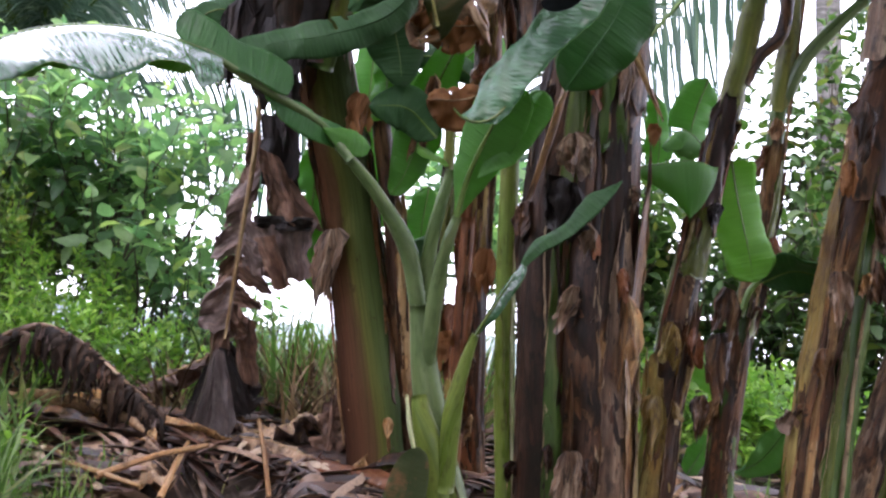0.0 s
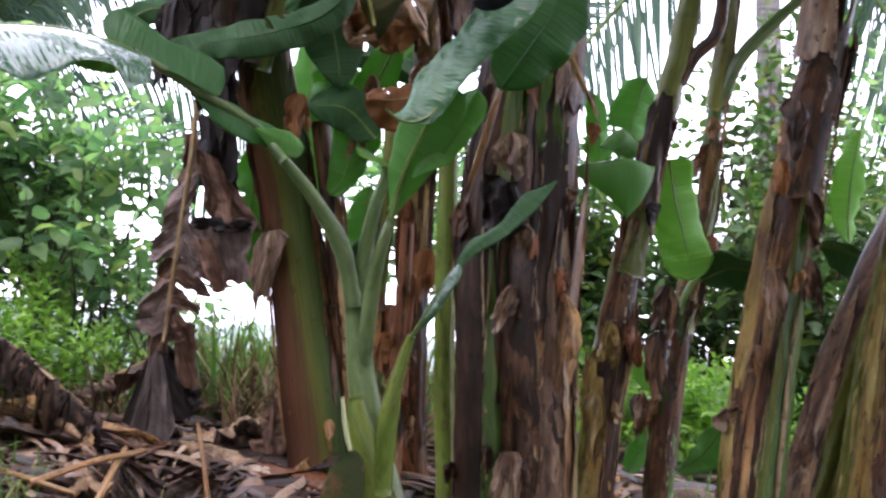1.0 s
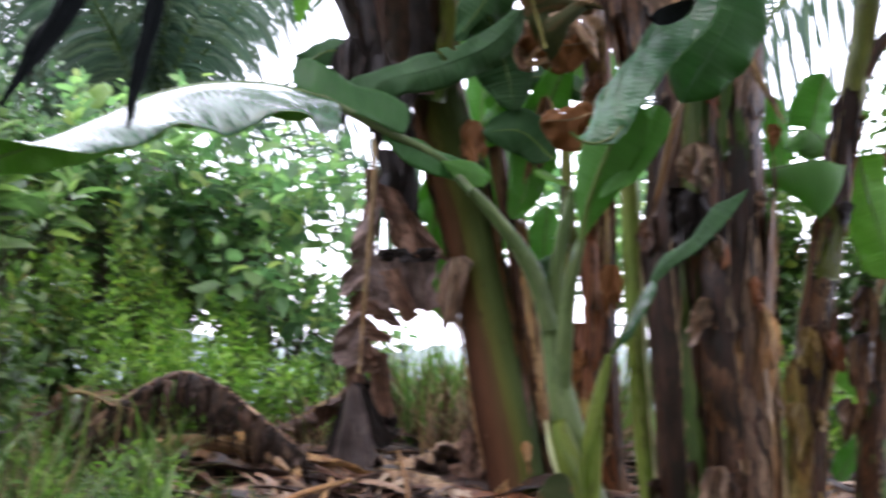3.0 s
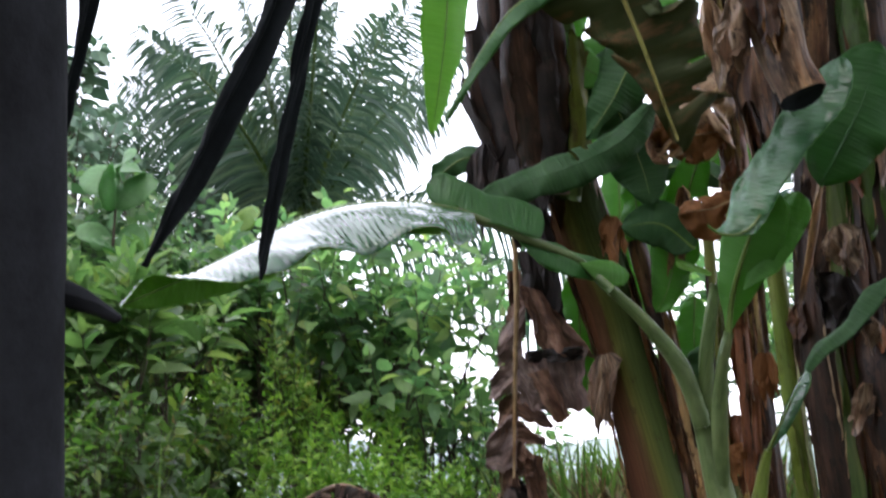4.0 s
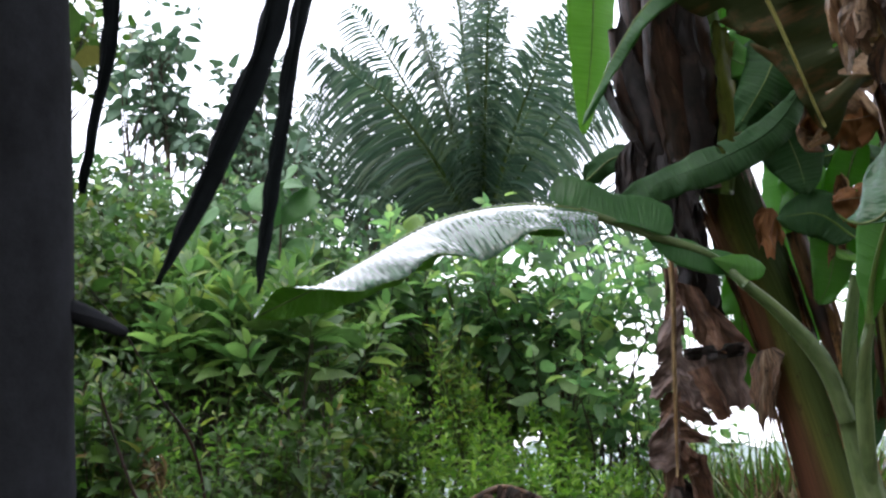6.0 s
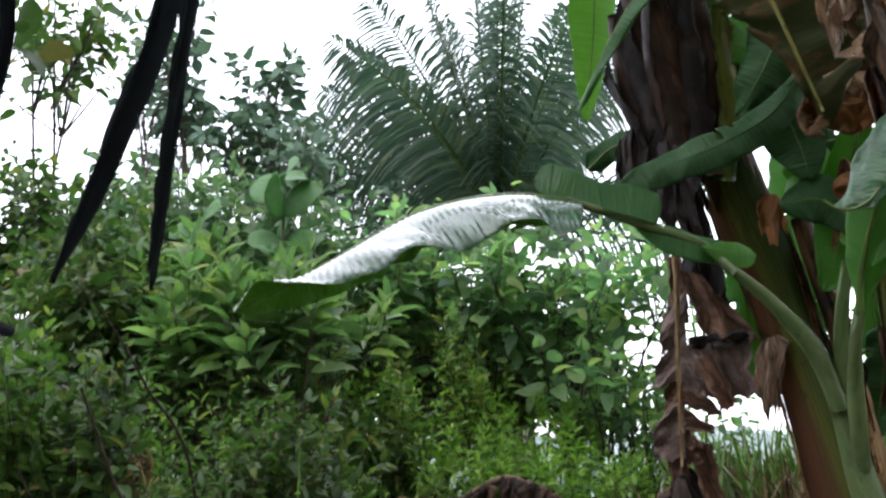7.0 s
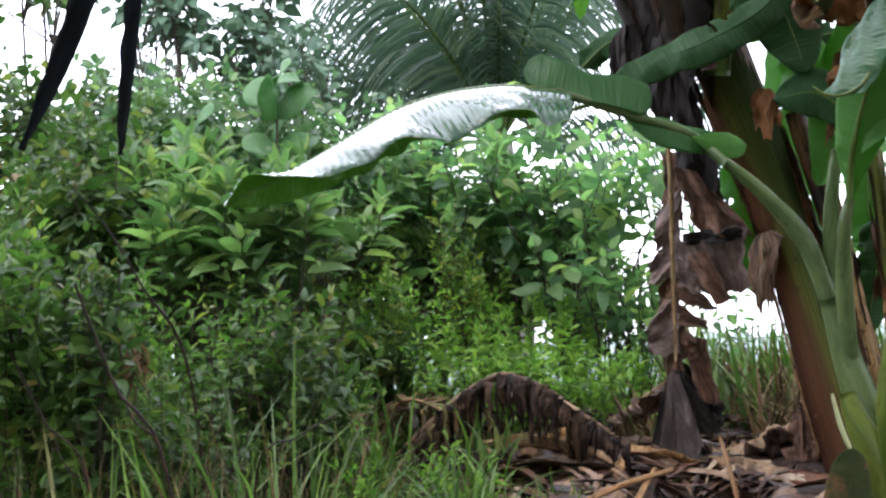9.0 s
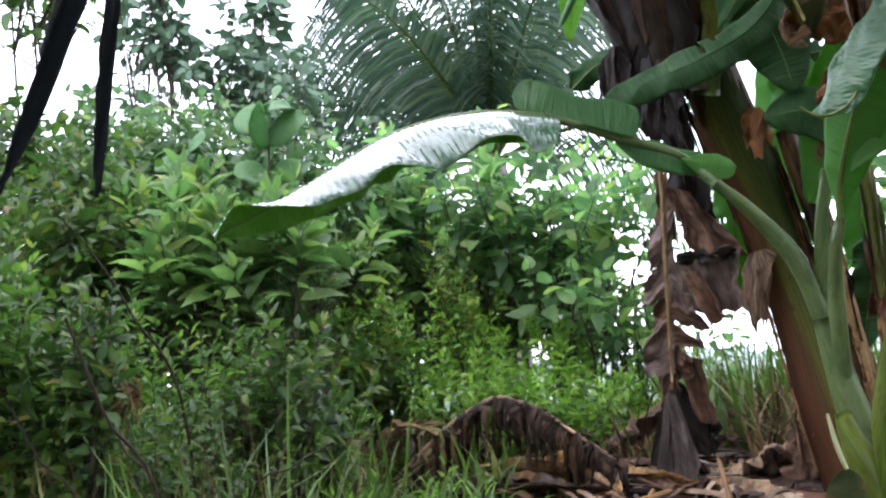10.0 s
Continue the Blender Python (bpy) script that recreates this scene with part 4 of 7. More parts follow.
part("shaded_half", blade_mesh("shaded_half", [(0.075, 2.790, 1.600), (0.130, 2.775, 1.672), (0.175, 2.765, 1.740), (0.210, 2.750, 1.820)], (0.02, 0.04, 0.045, 0.045), (LEAF_UNDER, LEAF_UNDER), (-0.4, -1, 0.3), near=10, far=20, wave=0.006, seed=19, count=40, across=6, base=0.3, tip=0.25)[0], upright, "dark glossy half of the upright leaf")
part("folded_blade", fold_me, upright, "dark glossy upper side with bright reflections")
part("petiole", tube_mesh("petiole", [(-0.004, 2.966, 1.143), (-0.019, 2.957, 1.385), (-0.009, 2.941, 1.514), (0.014, 2.927, 1.630)], (0.022, 0.02, 0.014), RIB_PALE, 20, 10, 0.04), young)
# narrow rolled leaf on a thin petiole: wet where it opens, dark above
rolled = banana_leaf(young, [(0.110, 2.852, 1.220), (0.143, 2.839, 1.287), (0.185, 2.826, 1.370), (0.210, 2.824, 1.41)],
            (0.012, 0.022, 0.026, 0.024), up=(-0.5, -0.8, 0.5), near=(55, 40, 30), far=(55, 35, 10), wave=0.004, seed=13, count=120, across=5, tip=0.2, base=0.3, mats=(LEAF_WET, LEAF_UNDER), ripple=0.0008,
            petiole=([(0.081, 2.908, 0.835), (0.081, 2.880, 1.046), (0.099, 2.865, 1.167), (0.114, 2.852, 1.229)], 0.024, 0.010), rib=STEM_LIME, rib_r=0.005)
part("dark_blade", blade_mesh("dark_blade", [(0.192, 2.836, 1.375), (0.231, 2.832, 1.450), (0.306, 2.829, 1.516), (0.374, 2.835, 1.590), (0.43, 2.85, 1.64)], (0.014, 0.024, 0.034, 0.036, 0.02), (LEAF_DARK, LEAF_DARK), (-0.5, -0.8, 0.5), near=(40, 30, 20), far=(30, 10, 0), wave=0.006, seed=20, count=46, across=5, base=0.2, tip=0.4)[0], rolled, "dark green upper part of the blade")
# low leaf near the ground
banana_leaf(young, [(0.001, 2.815, 0.681), (-0.014, 2.811, 0.773), (-0.009, 2.808, 0.855), (0.008, 2.804, 0.949)], (0.04, 0.055, 0.05), up=(0.1, -1, 0.2), near=10, far=15, wave=0.006, seed=14, count=30, tip=0.5, rib_r=0.004, rib=LEAF_SICK, mats=(LEAF_SICK, LEAF_SICK))

# ================= the tall banana plants of the clump =================
def plant(at, label):
    return thing("banana_plant", (at[0], at[1], float(ground_z(at[0], at[1]))), label, "banana plant", "banana clump")


def loose_flaps(owner, line, radii, seed, count, mats, face):
    """Short torn flaps of old sheath that hang from a stem all the way up."""
    r = np.random.RandomState(seed)
    full = curve(line, 80)
    for k in range(count):
        f = r.uniform(0.08, 0.72)
        ang = np.radians(face + r.uniform(-65, 65))
        out = np.array((np.sin(ang), -np.cos(ang), 0.0))
        at = full[int(f * 79)] + out * (np.interp(f, np.linspace(0, 1, len(radii)), radii) + 0.014)
        flap(owner, at, out * r.uniform(0.05, 0.25) + (r.uniform(-0.15, 0.15), 0, -1), r.uniform(0.06, 0.17), mats[r.randint(len(mats))], seed * 9 + k)


# plant with the red-brown sheath and the hanging dead leaf
red = plant((-0.144, 4.318, 0.659), "tall banana plant, red-brown and green, with a dead hanging leaf")
red_line = [(-0.123, 4.421, 0.583), (-0.200, 4.508, 0.927), (-0.286, 4.592, 1.332), (-0.379, 4.578, 1.699), (-0.460, 4.466, 2.006), (-0.518, 4.355, 2.280), (-0.565, 4.292, 2.599), (-0.646, 4.268, 3.220)]
red_r = (0.102, 0.102, 0.104, 0.108, 0.108, 0.100, 0.095, 0.085)
red_stem = stem(red, red_line, red_r, STEM_BROWN, [(78, 34, 0.02, 0.62, STEM_BROWN, 0.01), (-80, 30, 0.22, 0.68, STEM_BROWN, 0.012), (-20, 60, 0.72, 1.0, STEM_DARK, 0.01), (60, 50, 0.70, 1.0, STEM_GREEN, 0.02)], 3)
part("sheath", sheath_mesh("sheath", red_line, red_r, 4, 74, 0.0, 0.78, STEM_RED_GREEN, 0.011, 0.0, 71, 44, 17, 0.03, 0.12), red_stem, "smooth sheath, red-brown turning green")
for k, (f_, h_, a_, e_, mt) in enumerate(((-58, 9, 0.3, 0.6, STEM_BROWN), (62, 12, 0.1, 0.55, STEM_BROWN), (48, 4, 0.2, 0.5, STEM_TAN), (-70, 5, 0.05, 0.4, STEM_TAN))):
    part("sheath_strip", sheath_mesh("sheath_strip", red_line, red_r, f_, h_, a_, e_, mt, 0.014 + 0.001 * k, 0.012, 80 + k, 20, 7, 0.3, 0.6), red_stem)
flap(red, (-0.402, 4.455, 1.522), (-0.05, -0.1, -1), 0.34, STEM_GREY, 5)
flap(red, (-0.339, 4.324, 2.028), (0.03, -0.2, -1), 0.22, LEAF_RUST, 6)
flap(red, (-0.118, 4.371, 0.842), (0.02, -0.1, -1), 0.16, STEM_TAN, 7)


def dead_leaf(owner, points, width, mats, rib, seed, label="", up=(0, -1, 0.15), tears=14, near=30, far=30, crumple=0.03, rib_r=0.009, wave=0.05, count=70, name="dead_leaf", tip=0.4, far_width=None):
    """A withered leaf: crumpled, torn, drooping from its midrib."""
    me, line, _ = blade_mesh(name, points, width, mats, up, near=near, far=far, wave=wave, tears=tears, seed=seed, count=count, across=6, crumple=crumple, tip=tip, depth_of_tear=0.35, far_width=far_width)
    leaf = part(name, me, owner, label)
    part("midrib", tube_mesh("midrib", line[::5] + np.array((0, -0.012, 0)), (rib_r, rib_r * 0.8, rib_r * 0.5), rib, 24, 8), leaf)
    return leaf


hang = part("dead_leaf_midrib", tube_mesh("dead_leaf_midrib", [(-0.730, 4.437, 2.276), (-0.728, 4.437, 2.015), (-0.725, 4.429, 1.733), (-0.739, 4.430, 1.451), (-0.755, 4.436, 1.065)], (0.011, 0.011, 0.010, 0.008, 0.005), RIB_STRAW, 30, 8), red, "straw-coloured midrib of a dead hanging leaf")
def hang_scraps(rows, seed):
    """Folded sheets of the dead leaf, each with its top edge from a to b_ and reaching down to c."""
    for k, (a, b_, c, mt, folds, taper) in enumerate(rows):
        a, b_, c = (np.asarray(q) for q in (a, b_, c))
        part("dead_scrap", scrap_mesh("dead_scrap", (a + b_) / 2, c - (a + b_) / 2, (b_ - a) / 2, mt, seed + k, folds, 0.022, 0.10, taper, 17, 16), hang)


# upper part
hang_scraps((
    ((-0.743, 4.523, 1.942), (-0.585, 4.516, 1.925), (-0.621, 4.531, 1.640), DRY_BLACK, 0.8, 0.0),
    ((-0.725, 4.546, 1.864), (-0.783, 4.549, 1.863), (-0.733, 4.556, 1.641), DRY_LEAF, 0.5, 0.0),
    ((-0.725, 4.488, 1.804), (-0.636, 4.485, 1.774), (-0.569, 4.463, 1.517), DRY_LEAF, 0.7, -0.55),
    ((-0.711, 4.510, 1.748), (-0.579, 4.496, 1.695), (-0.490, 4.479, 1.520), DRY_LEAF, 0.5, -0.2),
    ((-0.720, 4.490, 1.540), (-0.479, 4.468, 1.548), (-0.555, 4.502, 1.299), DRY_GREY, 0.7, 0.25),
    # thin black strip that paints the dark crease of the fold
    ((-0.704, 4.469, 1.544), (-0.478, 4.447, 1.555), (-0.588, 4.465, 1.494), DRY_BLACK, 0.6, 0.1),
), 400)
# middle part
hang_scraps((
    ((-0.693, 4.462, 1.455), (-0.617, 4.448, 1.473), (-0.556, 4.454, 1.266), DRY_LEAF, 0.5, 0.1),
    ((-0.701, 4.491, 1.725), (-0.724, 4.501, 1.525), (-0.816, 4.494, 1.558), DRY_GREY, 0.4, 0.25),
    ((-0.703, 4.509, 1.770), (-0.707, 4.517, 1.597), (-0.784, 4.518, 1.654), DRY_LEAF, 0.4, 0.2),
    ((-0.713, 4.488, 1.562), (-0.730, 4.497, 1.389), (-0.859, 4.503, 1.395), DRY_GREY, 0.5, 0.45),
    ((-0.724, 4.470, 1.527), (-0.730, 4.468, 1.356), (-0.633, 4.462, 1.382), DRY_GREY, 0.4, 0.0),
    ((-0.735, 4.506, 1.421), (-0.747, 4.514, 1.247), (-0.828, 4.517, 1.282), DRY_LEAF, 0.5, 0.3),
), 406)
# lower part
hang_scraps((
    ((-0.744, 4.501, 1.312), (-0.756, 4.511, 1.096), (-0.881, 4.515, 1.148), DRY_GREY, 0.5, 0.35),
    ((-0.741, 4.507, 1.398), (-0.752, 4.513, 1.290), (-0.602, 4.497, 1.245), DRY_LEAF, 0.4, 0.8),
    ((-0.752, 4.513, 1.290), (-0.759, 4.517, 1.193), (-0.633, 4.501, 1.190), DRY_LEAF, 0.4, 0.8),
    ((-0.760, 4.526, 1.225), (-0.770, 4.533, 1.073), (-0.686, 4.518, 1.103), DRY_LEAF, 0.5, 0.4),
    ((-0.749, 4.538, 1.161), (-0.660, 4.535, 1.137), (-0.667, 4.546, 0.888), DRY_LEAF, 0.6, 0.1),
    ((-0.759, 4.539, 1.160), (-0.839, 4.544, 1.141), (-0.787, 4.551, 0.920), DRY_LEAF, 0.6, 0.1),
), 412)


def rag(owner, top, drop, side, width, mat, seed, deep=0.0):
    """A dead rag of leaf that hangs from a point of a plant."""
    top = np.asarray(top, float)
    r = np.random.RandomState(seed)
    name = "dead_rag"
    return part(name, scrap_mesh(name, top, (side, -deep - 0.02, -drop), (width * 0.8, r.uniform(-0.05, 0.05), r.uniform(-0.04, 0.04)), mat, seed, r.uniform(0.5, 1.1), 0.028, 0.6, 0.25, 21, 20, pinch=0.75), owner)


for k, (dx, w, drop) in enumerate(((-0.10, 0.08, 0.40), (0.02, 0.12, 0.46), (0.10, 0.10, 0.36))):
    rag(red, np.array((-0.690, 4.195, 2.306)) + (dx, 0, 0.02 * k), drop, 0.02 * (k - 2), w, DRY_BLACK, 30 + k)
# the old leaf bases that thicken the stem below its crown
for k, (p, r0, r1, mt) in enumerate((
        (((-0.652, 4.300, 2.125), (-0.702, 4.240, 2.397), (-0.735, 4.180, 2.646), (-0.748, 4.120, 2.979)), 0.062, 0.050, STEM_DARK),
        (((-0.601, 4.250, 2.114), (-0.616, 4.173, 2.377), (-0.632, 4.097, 2.614), (-0.634, 4.020, 2.974)), 0.070, 0.055, STEM_DARK),
        (((-0.548, 4.250, 2.111), (-0.544, 4.183, 2.375), (-0.541, 4.117, 2.613), (-0.545, 4.050, 2.977)), 0.070, 0.055, STEM_DARK),
        (((-0.500, 4.280, 2.093), (-0.457, 4.227, 2.315), (-0.471, 4.173, 2.560), (-0.494, 4.120, 2.911)), 0.050, 0.040, STEM_GREEN),
        (((-0.663, 4.300, 2.060), (-0.741, 4.267, 2.275), (-0.808, 4.233, 2.490), (-0.832, 4.200, 2.748)), 0.045, 0.030, STEM_DARK))):
    base_ = part("leaf_base", tube_mesh("leaf_base", list(p), (r0, r0 * 1.1, r1), mt, 36, 14, 0.16, 90 + k, 0.7, up=(0, -1, 0.1)), red)
    part("sheath", sheath_mesh("sheath", list(p), (r0, r0 * 1.1, r1), (-30, 20, -10, 40, -50)[k], 50, 0.1, 0.85, (DRY_BLACK, STEM_DARK, DRY_BLACK, STEM_OLIVE, DRY_BLACK)[k], 0.008, 0.02, 190 + k, 24, 9, 0.25, 0.4), base_)
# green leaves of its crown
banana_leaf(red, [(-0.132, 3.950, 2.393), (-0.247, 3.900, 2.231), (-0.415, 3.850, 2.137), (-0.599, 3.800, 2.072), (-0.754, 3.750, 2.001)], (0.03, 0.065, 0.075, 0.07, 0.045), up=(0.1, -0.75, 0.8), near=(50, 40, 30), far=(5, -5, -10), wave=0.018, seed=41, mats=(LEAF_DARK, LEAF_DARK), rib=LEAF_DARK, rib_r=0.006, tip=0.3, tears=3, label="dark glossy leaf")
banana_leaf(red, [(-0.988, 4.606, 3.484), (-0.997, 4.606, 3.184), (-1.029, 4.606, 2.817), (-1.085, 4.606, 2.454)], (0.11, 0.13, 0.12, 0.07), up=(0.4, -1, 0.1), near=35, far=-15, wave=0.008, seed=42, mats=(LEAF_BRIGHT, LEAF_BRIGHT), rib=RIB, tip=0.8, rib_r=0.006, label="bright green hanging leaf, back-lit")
banana_leaf(red, [(-0.353, 3.500, 2.660), (-0.461, 3.510, 2.640), (-0.571, 3.520, 2.579), (-0.675, 3.530, 2.451), (-0.749, 3.540, 2.329), (-0.802, 3.550, 2.233)], (0.05, 0.06, 0.055, 0.045, 0.035, 0.02), up=(-0.6, -1, 0.5), near=20, far=40, wave=0.008, seed=43, rib=RIB, rib_r=0.006, tip=0.5)
dead_leaf(red, [(-0.301, 3.500, 2.834), (-0.236, 3.550, 2.643), (-0.165, 3.600, 2.442), (-0.096, 3.650, 2.222), (-0.06, 3.70, 2.12)], (0.12, 0.20, 0.20, 0.17, 0.10), (LEAF_SICK, LEAF_SICK), RIB_YELLOW, 44, "withering drooping leaf, olive and rust, with a yellow midrib", far_width=(0.34, 0.24, 0.09, 0.04, 0.03), near=10, far=6, tears=9, crumple=0.010, rib_r=0.009, wave=0.03)
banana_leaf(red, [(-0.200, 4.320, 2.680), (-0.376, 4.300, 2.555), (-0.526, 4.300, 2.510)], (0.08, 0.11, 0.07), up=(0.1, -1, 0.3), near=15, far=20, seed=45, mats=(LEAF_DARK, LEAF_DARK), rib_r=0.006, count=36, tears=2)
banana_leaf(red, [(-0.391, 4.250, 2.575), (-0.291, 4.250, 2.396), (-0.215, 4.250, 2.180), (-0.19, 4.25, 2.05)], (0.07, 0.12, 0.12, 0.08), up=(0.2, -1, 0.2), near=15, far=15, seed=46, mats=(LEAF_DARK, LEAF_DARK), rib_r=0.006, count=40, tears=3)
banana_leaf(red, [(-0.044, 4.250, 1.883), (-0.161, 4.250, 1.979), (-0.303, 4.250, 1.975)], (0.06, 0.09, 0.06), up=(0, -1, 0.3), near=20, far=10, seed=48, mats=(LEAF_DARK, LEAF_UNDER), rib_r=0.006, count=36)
banana_leaf(red, [(-0.263, 4.468, 2.778), (-0.396, 4.455, 2.647), (-0.467, 4.470, 2.428)], (0.08, 0.14, 0.09), up=(0.2, -1, 0.2), near=15, far=20, seed=741, mats=(LEAF_UNDER, LEAF_UNDER), count=36, rib_r=0.006, tears=3)
banana_leaf(red, [(-0.114, 4.195, 2.731), (-0.216, 4.139, 2.594), (-0.298, 4.093, 2.421), (-0.401, 4.089, 2.271)], (0.06, 0.11, 0.10, 0.05), up=(0.3, -1, 0.3), near=20, far=25, seed=742, mats=(LEAF_DARK, LEAF_UNDER), count=40, rib_r=0.006, tears=2)
banana_leaf(red, [(-0.498, 4.111, 2.672), (-0.421, 4.145, 2.569), (-0.323, 4.178, 2.507)], (0.04, 0.08, 0.06), up=(0.1, -1, 0.3), near=20, far=25, seed=743, mats=(LEAF_UNDER, LEAF_UNDER), count=30, rib_r=0.005, tears=2)
dead_leaf(red, [(-0.139, 4.042, 2.316), (-0.046, 4.073, 2.258), (0.089, 4.103, 2.276)], (0.06, 0.10, 0.07), (LEAF_RUST, DRY_LEAF), RIB_STRAW, 744, tears=8, crumple=0.015, rib_r=0.004)
for k, (p, w, mt) in enumerate((
        (((-1.063, 4.506, 2.237), (-0.938, 4.523, 2.326), (-0.784, 4.562, 2.314)), 0.06, LEAF_DARK),
        (((-0.204, 4.805, 3.034), (-0.060, 4.864, 2.868), (0.081, 4.933, 2.633)), 0.12, LEAF_UNDER),
        (((-0.424, 4.682, 3.158), (-0.502, 4.697, 2.925), (-0.556, 4.714, 2.716)), 0.07, LEAF_UNDER),
        (((-0.203, 4.810, 2.285), (-0.045, 4.847, 2.296), (0.111, 4.897, 2.215)), 0.07, LEAF_DARK),
        (((-0.447, 4.701, 2.277), (-0.410, 4.696, 2.368), (-0.327, 4.700, 2.482)), 0.08, LEAF_UNDER))):
    banana_leaf(red, list(p), (w * 0.7, w, w * 0.7), up=(0.1, -1, 0.2), near=20, far=25, seed=760 + k, mats=(mt, mt), count=36, rib_r=0.005, tears=2)
rag(red, (-0.083, 4.338, 2.122), 0.36, -0.03, 0.06, STEM_TAN, 55)
rag(red, (-0.614, 4.171, 2.092), 0.4, 0.06, 0.07, DRY_BLACK, 56)
dead_leaf(red, [(0.088, 3.940, 1.999), (0.014, 3.906, 1.968), (-0.076, 3.865, 1.955)], (0.06, 0.10, 0.08), (LEAF_RUST, LEAF_RUST), RIB_STRAW, 57, tears=6, crumple=0.01, rib_r=0.003)

# slim stem behind, brown with red rags
slim = plant((0.217, 4.467, 0.634), "slim dry banana stem with red-brown rags of sheath")
slim_line = [(0.231, 4.468, 0.603), (0.186, 4.454, 0.952), (0.148, 4.435, 1.420), (0.131, 4.420, 1.805), (0.110, 4.403, 2.232), (0.080, 4.384, 2.701), (0.050, 4.357, 3.363)]
stem(slim, slim_line, (0.055, 0.052, 0.050, 0.048, 0.046, 0.045), STEM_BROWN, [(-30, 50, 0.0, 0.5, STEM_RED, 0.02), (30, 45, 0.05, 0.6, STEM_BROWN, 0.015), (0, 40, 0.3, 0.9, STEM_YELLOW, 0.01), (60, 40, 0.45, 1, STEM_RED, 0.02)], 4, (STEM_RED, STEM_BROWN, STEM_TAN), 6)
flap(slim, (0.088, 4.291, 1.286), (0.02, -0.1, -1), 0.26, STEM_RED, 61)
flap(slim, (0.179, 4.302, 1.504), (0.02, -0.1, -1), 0.22, LEAF_RUST, 62)
flap(slim, (0.122, 4.298, 1.113), (-0.02, -0.1, -1), 0.24, STEM_RED, 63)
dead_leaf(slim, [(0.154, 4.141, 2.510), (0.033, 4.096, 2.392), (-0.055, 4.071, 2.285), (-0.171, 4.057, 2.169)], (0.10, 0.17, 0.14, 0.08), (DRY_PALE, DRY_LEAF), RIB_STRAW, 64, "dry tan leaf bent over", near=55, far=10, tears=7, crumple=0.02)
banana_leaf(slim, [(0.011, 4.351, 2.296), (-0.070, 4.340, 2.071), (-0.143, 4.353, 1.767), (-0.196, 4.378, 1.668)], (0.04, 0.08, 0.09, 0.06), up=(0.2, -1, 0.2), near=15, far=15, seed=66, mats=(LEAF_UNDER, LEAF_UNDER), count=50, rib_r=0.006, tears=2)
banana_leaf(slim, [(-0.273, 4.552, 2.309), (-0.262, 4.560, 2.111), (-0.247, 4.570, 1.868)], (0.05, 0.07, 0.05), up=(-0.2, -1, 0.2), near=15, far=15, seed=67, mats=(LEAF_UNDER, LEAF_UNDER), count=40, rib_r=0.006, tears=1)
banana_leaf(slim, [(0.022, 4.271, 1.797), (-0.043, 4.270, 1.821), (-0.112, 4.270, 1.841)], (0.03, 0.045, 0.03), near=50, far=-10, seed=68, mats=(LEAF_BRIGHT, LEAF_BRIGHT), count=24, rib_r=0.004)
banana_leaf(slim, [(-0.481, 4.670, 1.901), (-0.513, 4.679, 1.693), (-0.495, 4.689, 1.446), (-0.453, 4.696, 1.269)], (0.05, 0.09, 0.09, 0.06), up=(0.2, -1, 0.2), near=15, far=20, seed=69, mats=(LEAF_UNDER, LEAF_UNDER), count=40, rib_r=0.006, tears=3)

slim2 = plant((-0.039, 4.569, 0.634), "thin dry brown banana stem")
slim2_line = [(-0.015, 4.569, 0.614), (-0.084, 4.552, 1.046), (-0.160, 4.534, 1.498), (-0.226, 4.524, 1.776), (-0.268, 4.516, 1.958)]
stem(slim2, slim2_line, (0.05, 0.045, 0.04, 0.04, 0.04, 0.035), STEM_BROWN, [(-30, 50, 0.0, 0.6, STEM_BROWN, 0.015), (40, 45, 0.2, 0.9, STEM_TAN, 0.012)], 14, (STEM_DARK, STEM_TAN), 6)
for k, (p, w, mt) in enumerate((
        (((-0.366, 5.102, 2.420), (-0.368, 5.122, 2.114), (-0.403, 5.127, 1.786)), 0.10, LEAF_UNDER),
        (((-0.250, 5.286, 2.146), (-0.291, 5.284, 1.884), (-0.293, 5.304, 1.572)), 0.11, LEAF_UNDER),
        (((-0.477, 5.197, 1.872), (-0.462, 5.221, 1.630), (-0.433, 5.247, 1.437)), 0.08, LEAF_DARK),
        (((-0.269, 4.746, 2.293), (-0.186, 4.796, 2.088), (-0.216, 4.828, 1.814)), 0.10, LEAF_UNDER),
        (((0.022, 4.918, 2.313), (0.116, 4.930, 2.383), (0.228, 4.967, 2.314)), 0.10, LEAF_UNDER),
        (((-0.059, 4.973, 1.771), (-0.071, 4.982, 1.553), (-0.026, 4.989, 1.365)), 0.08, LEAF_UNDER),
        (((0.189, 4.875, 1.671), (0.179, 4.880, 1.551), (0.156, 4.885, 1.431)), 0.05, LEAF_BRIGHT))):
    banana_leaf(slim2, list(p), (w * 0.7, w, w * 0.8), up=(0.2 - 0.1 * (k % 4), -1, 0.2), near=15, far=20, seed=640 + k, mats=(mt, mt), count=36, rib_r=0.005, tears=3)
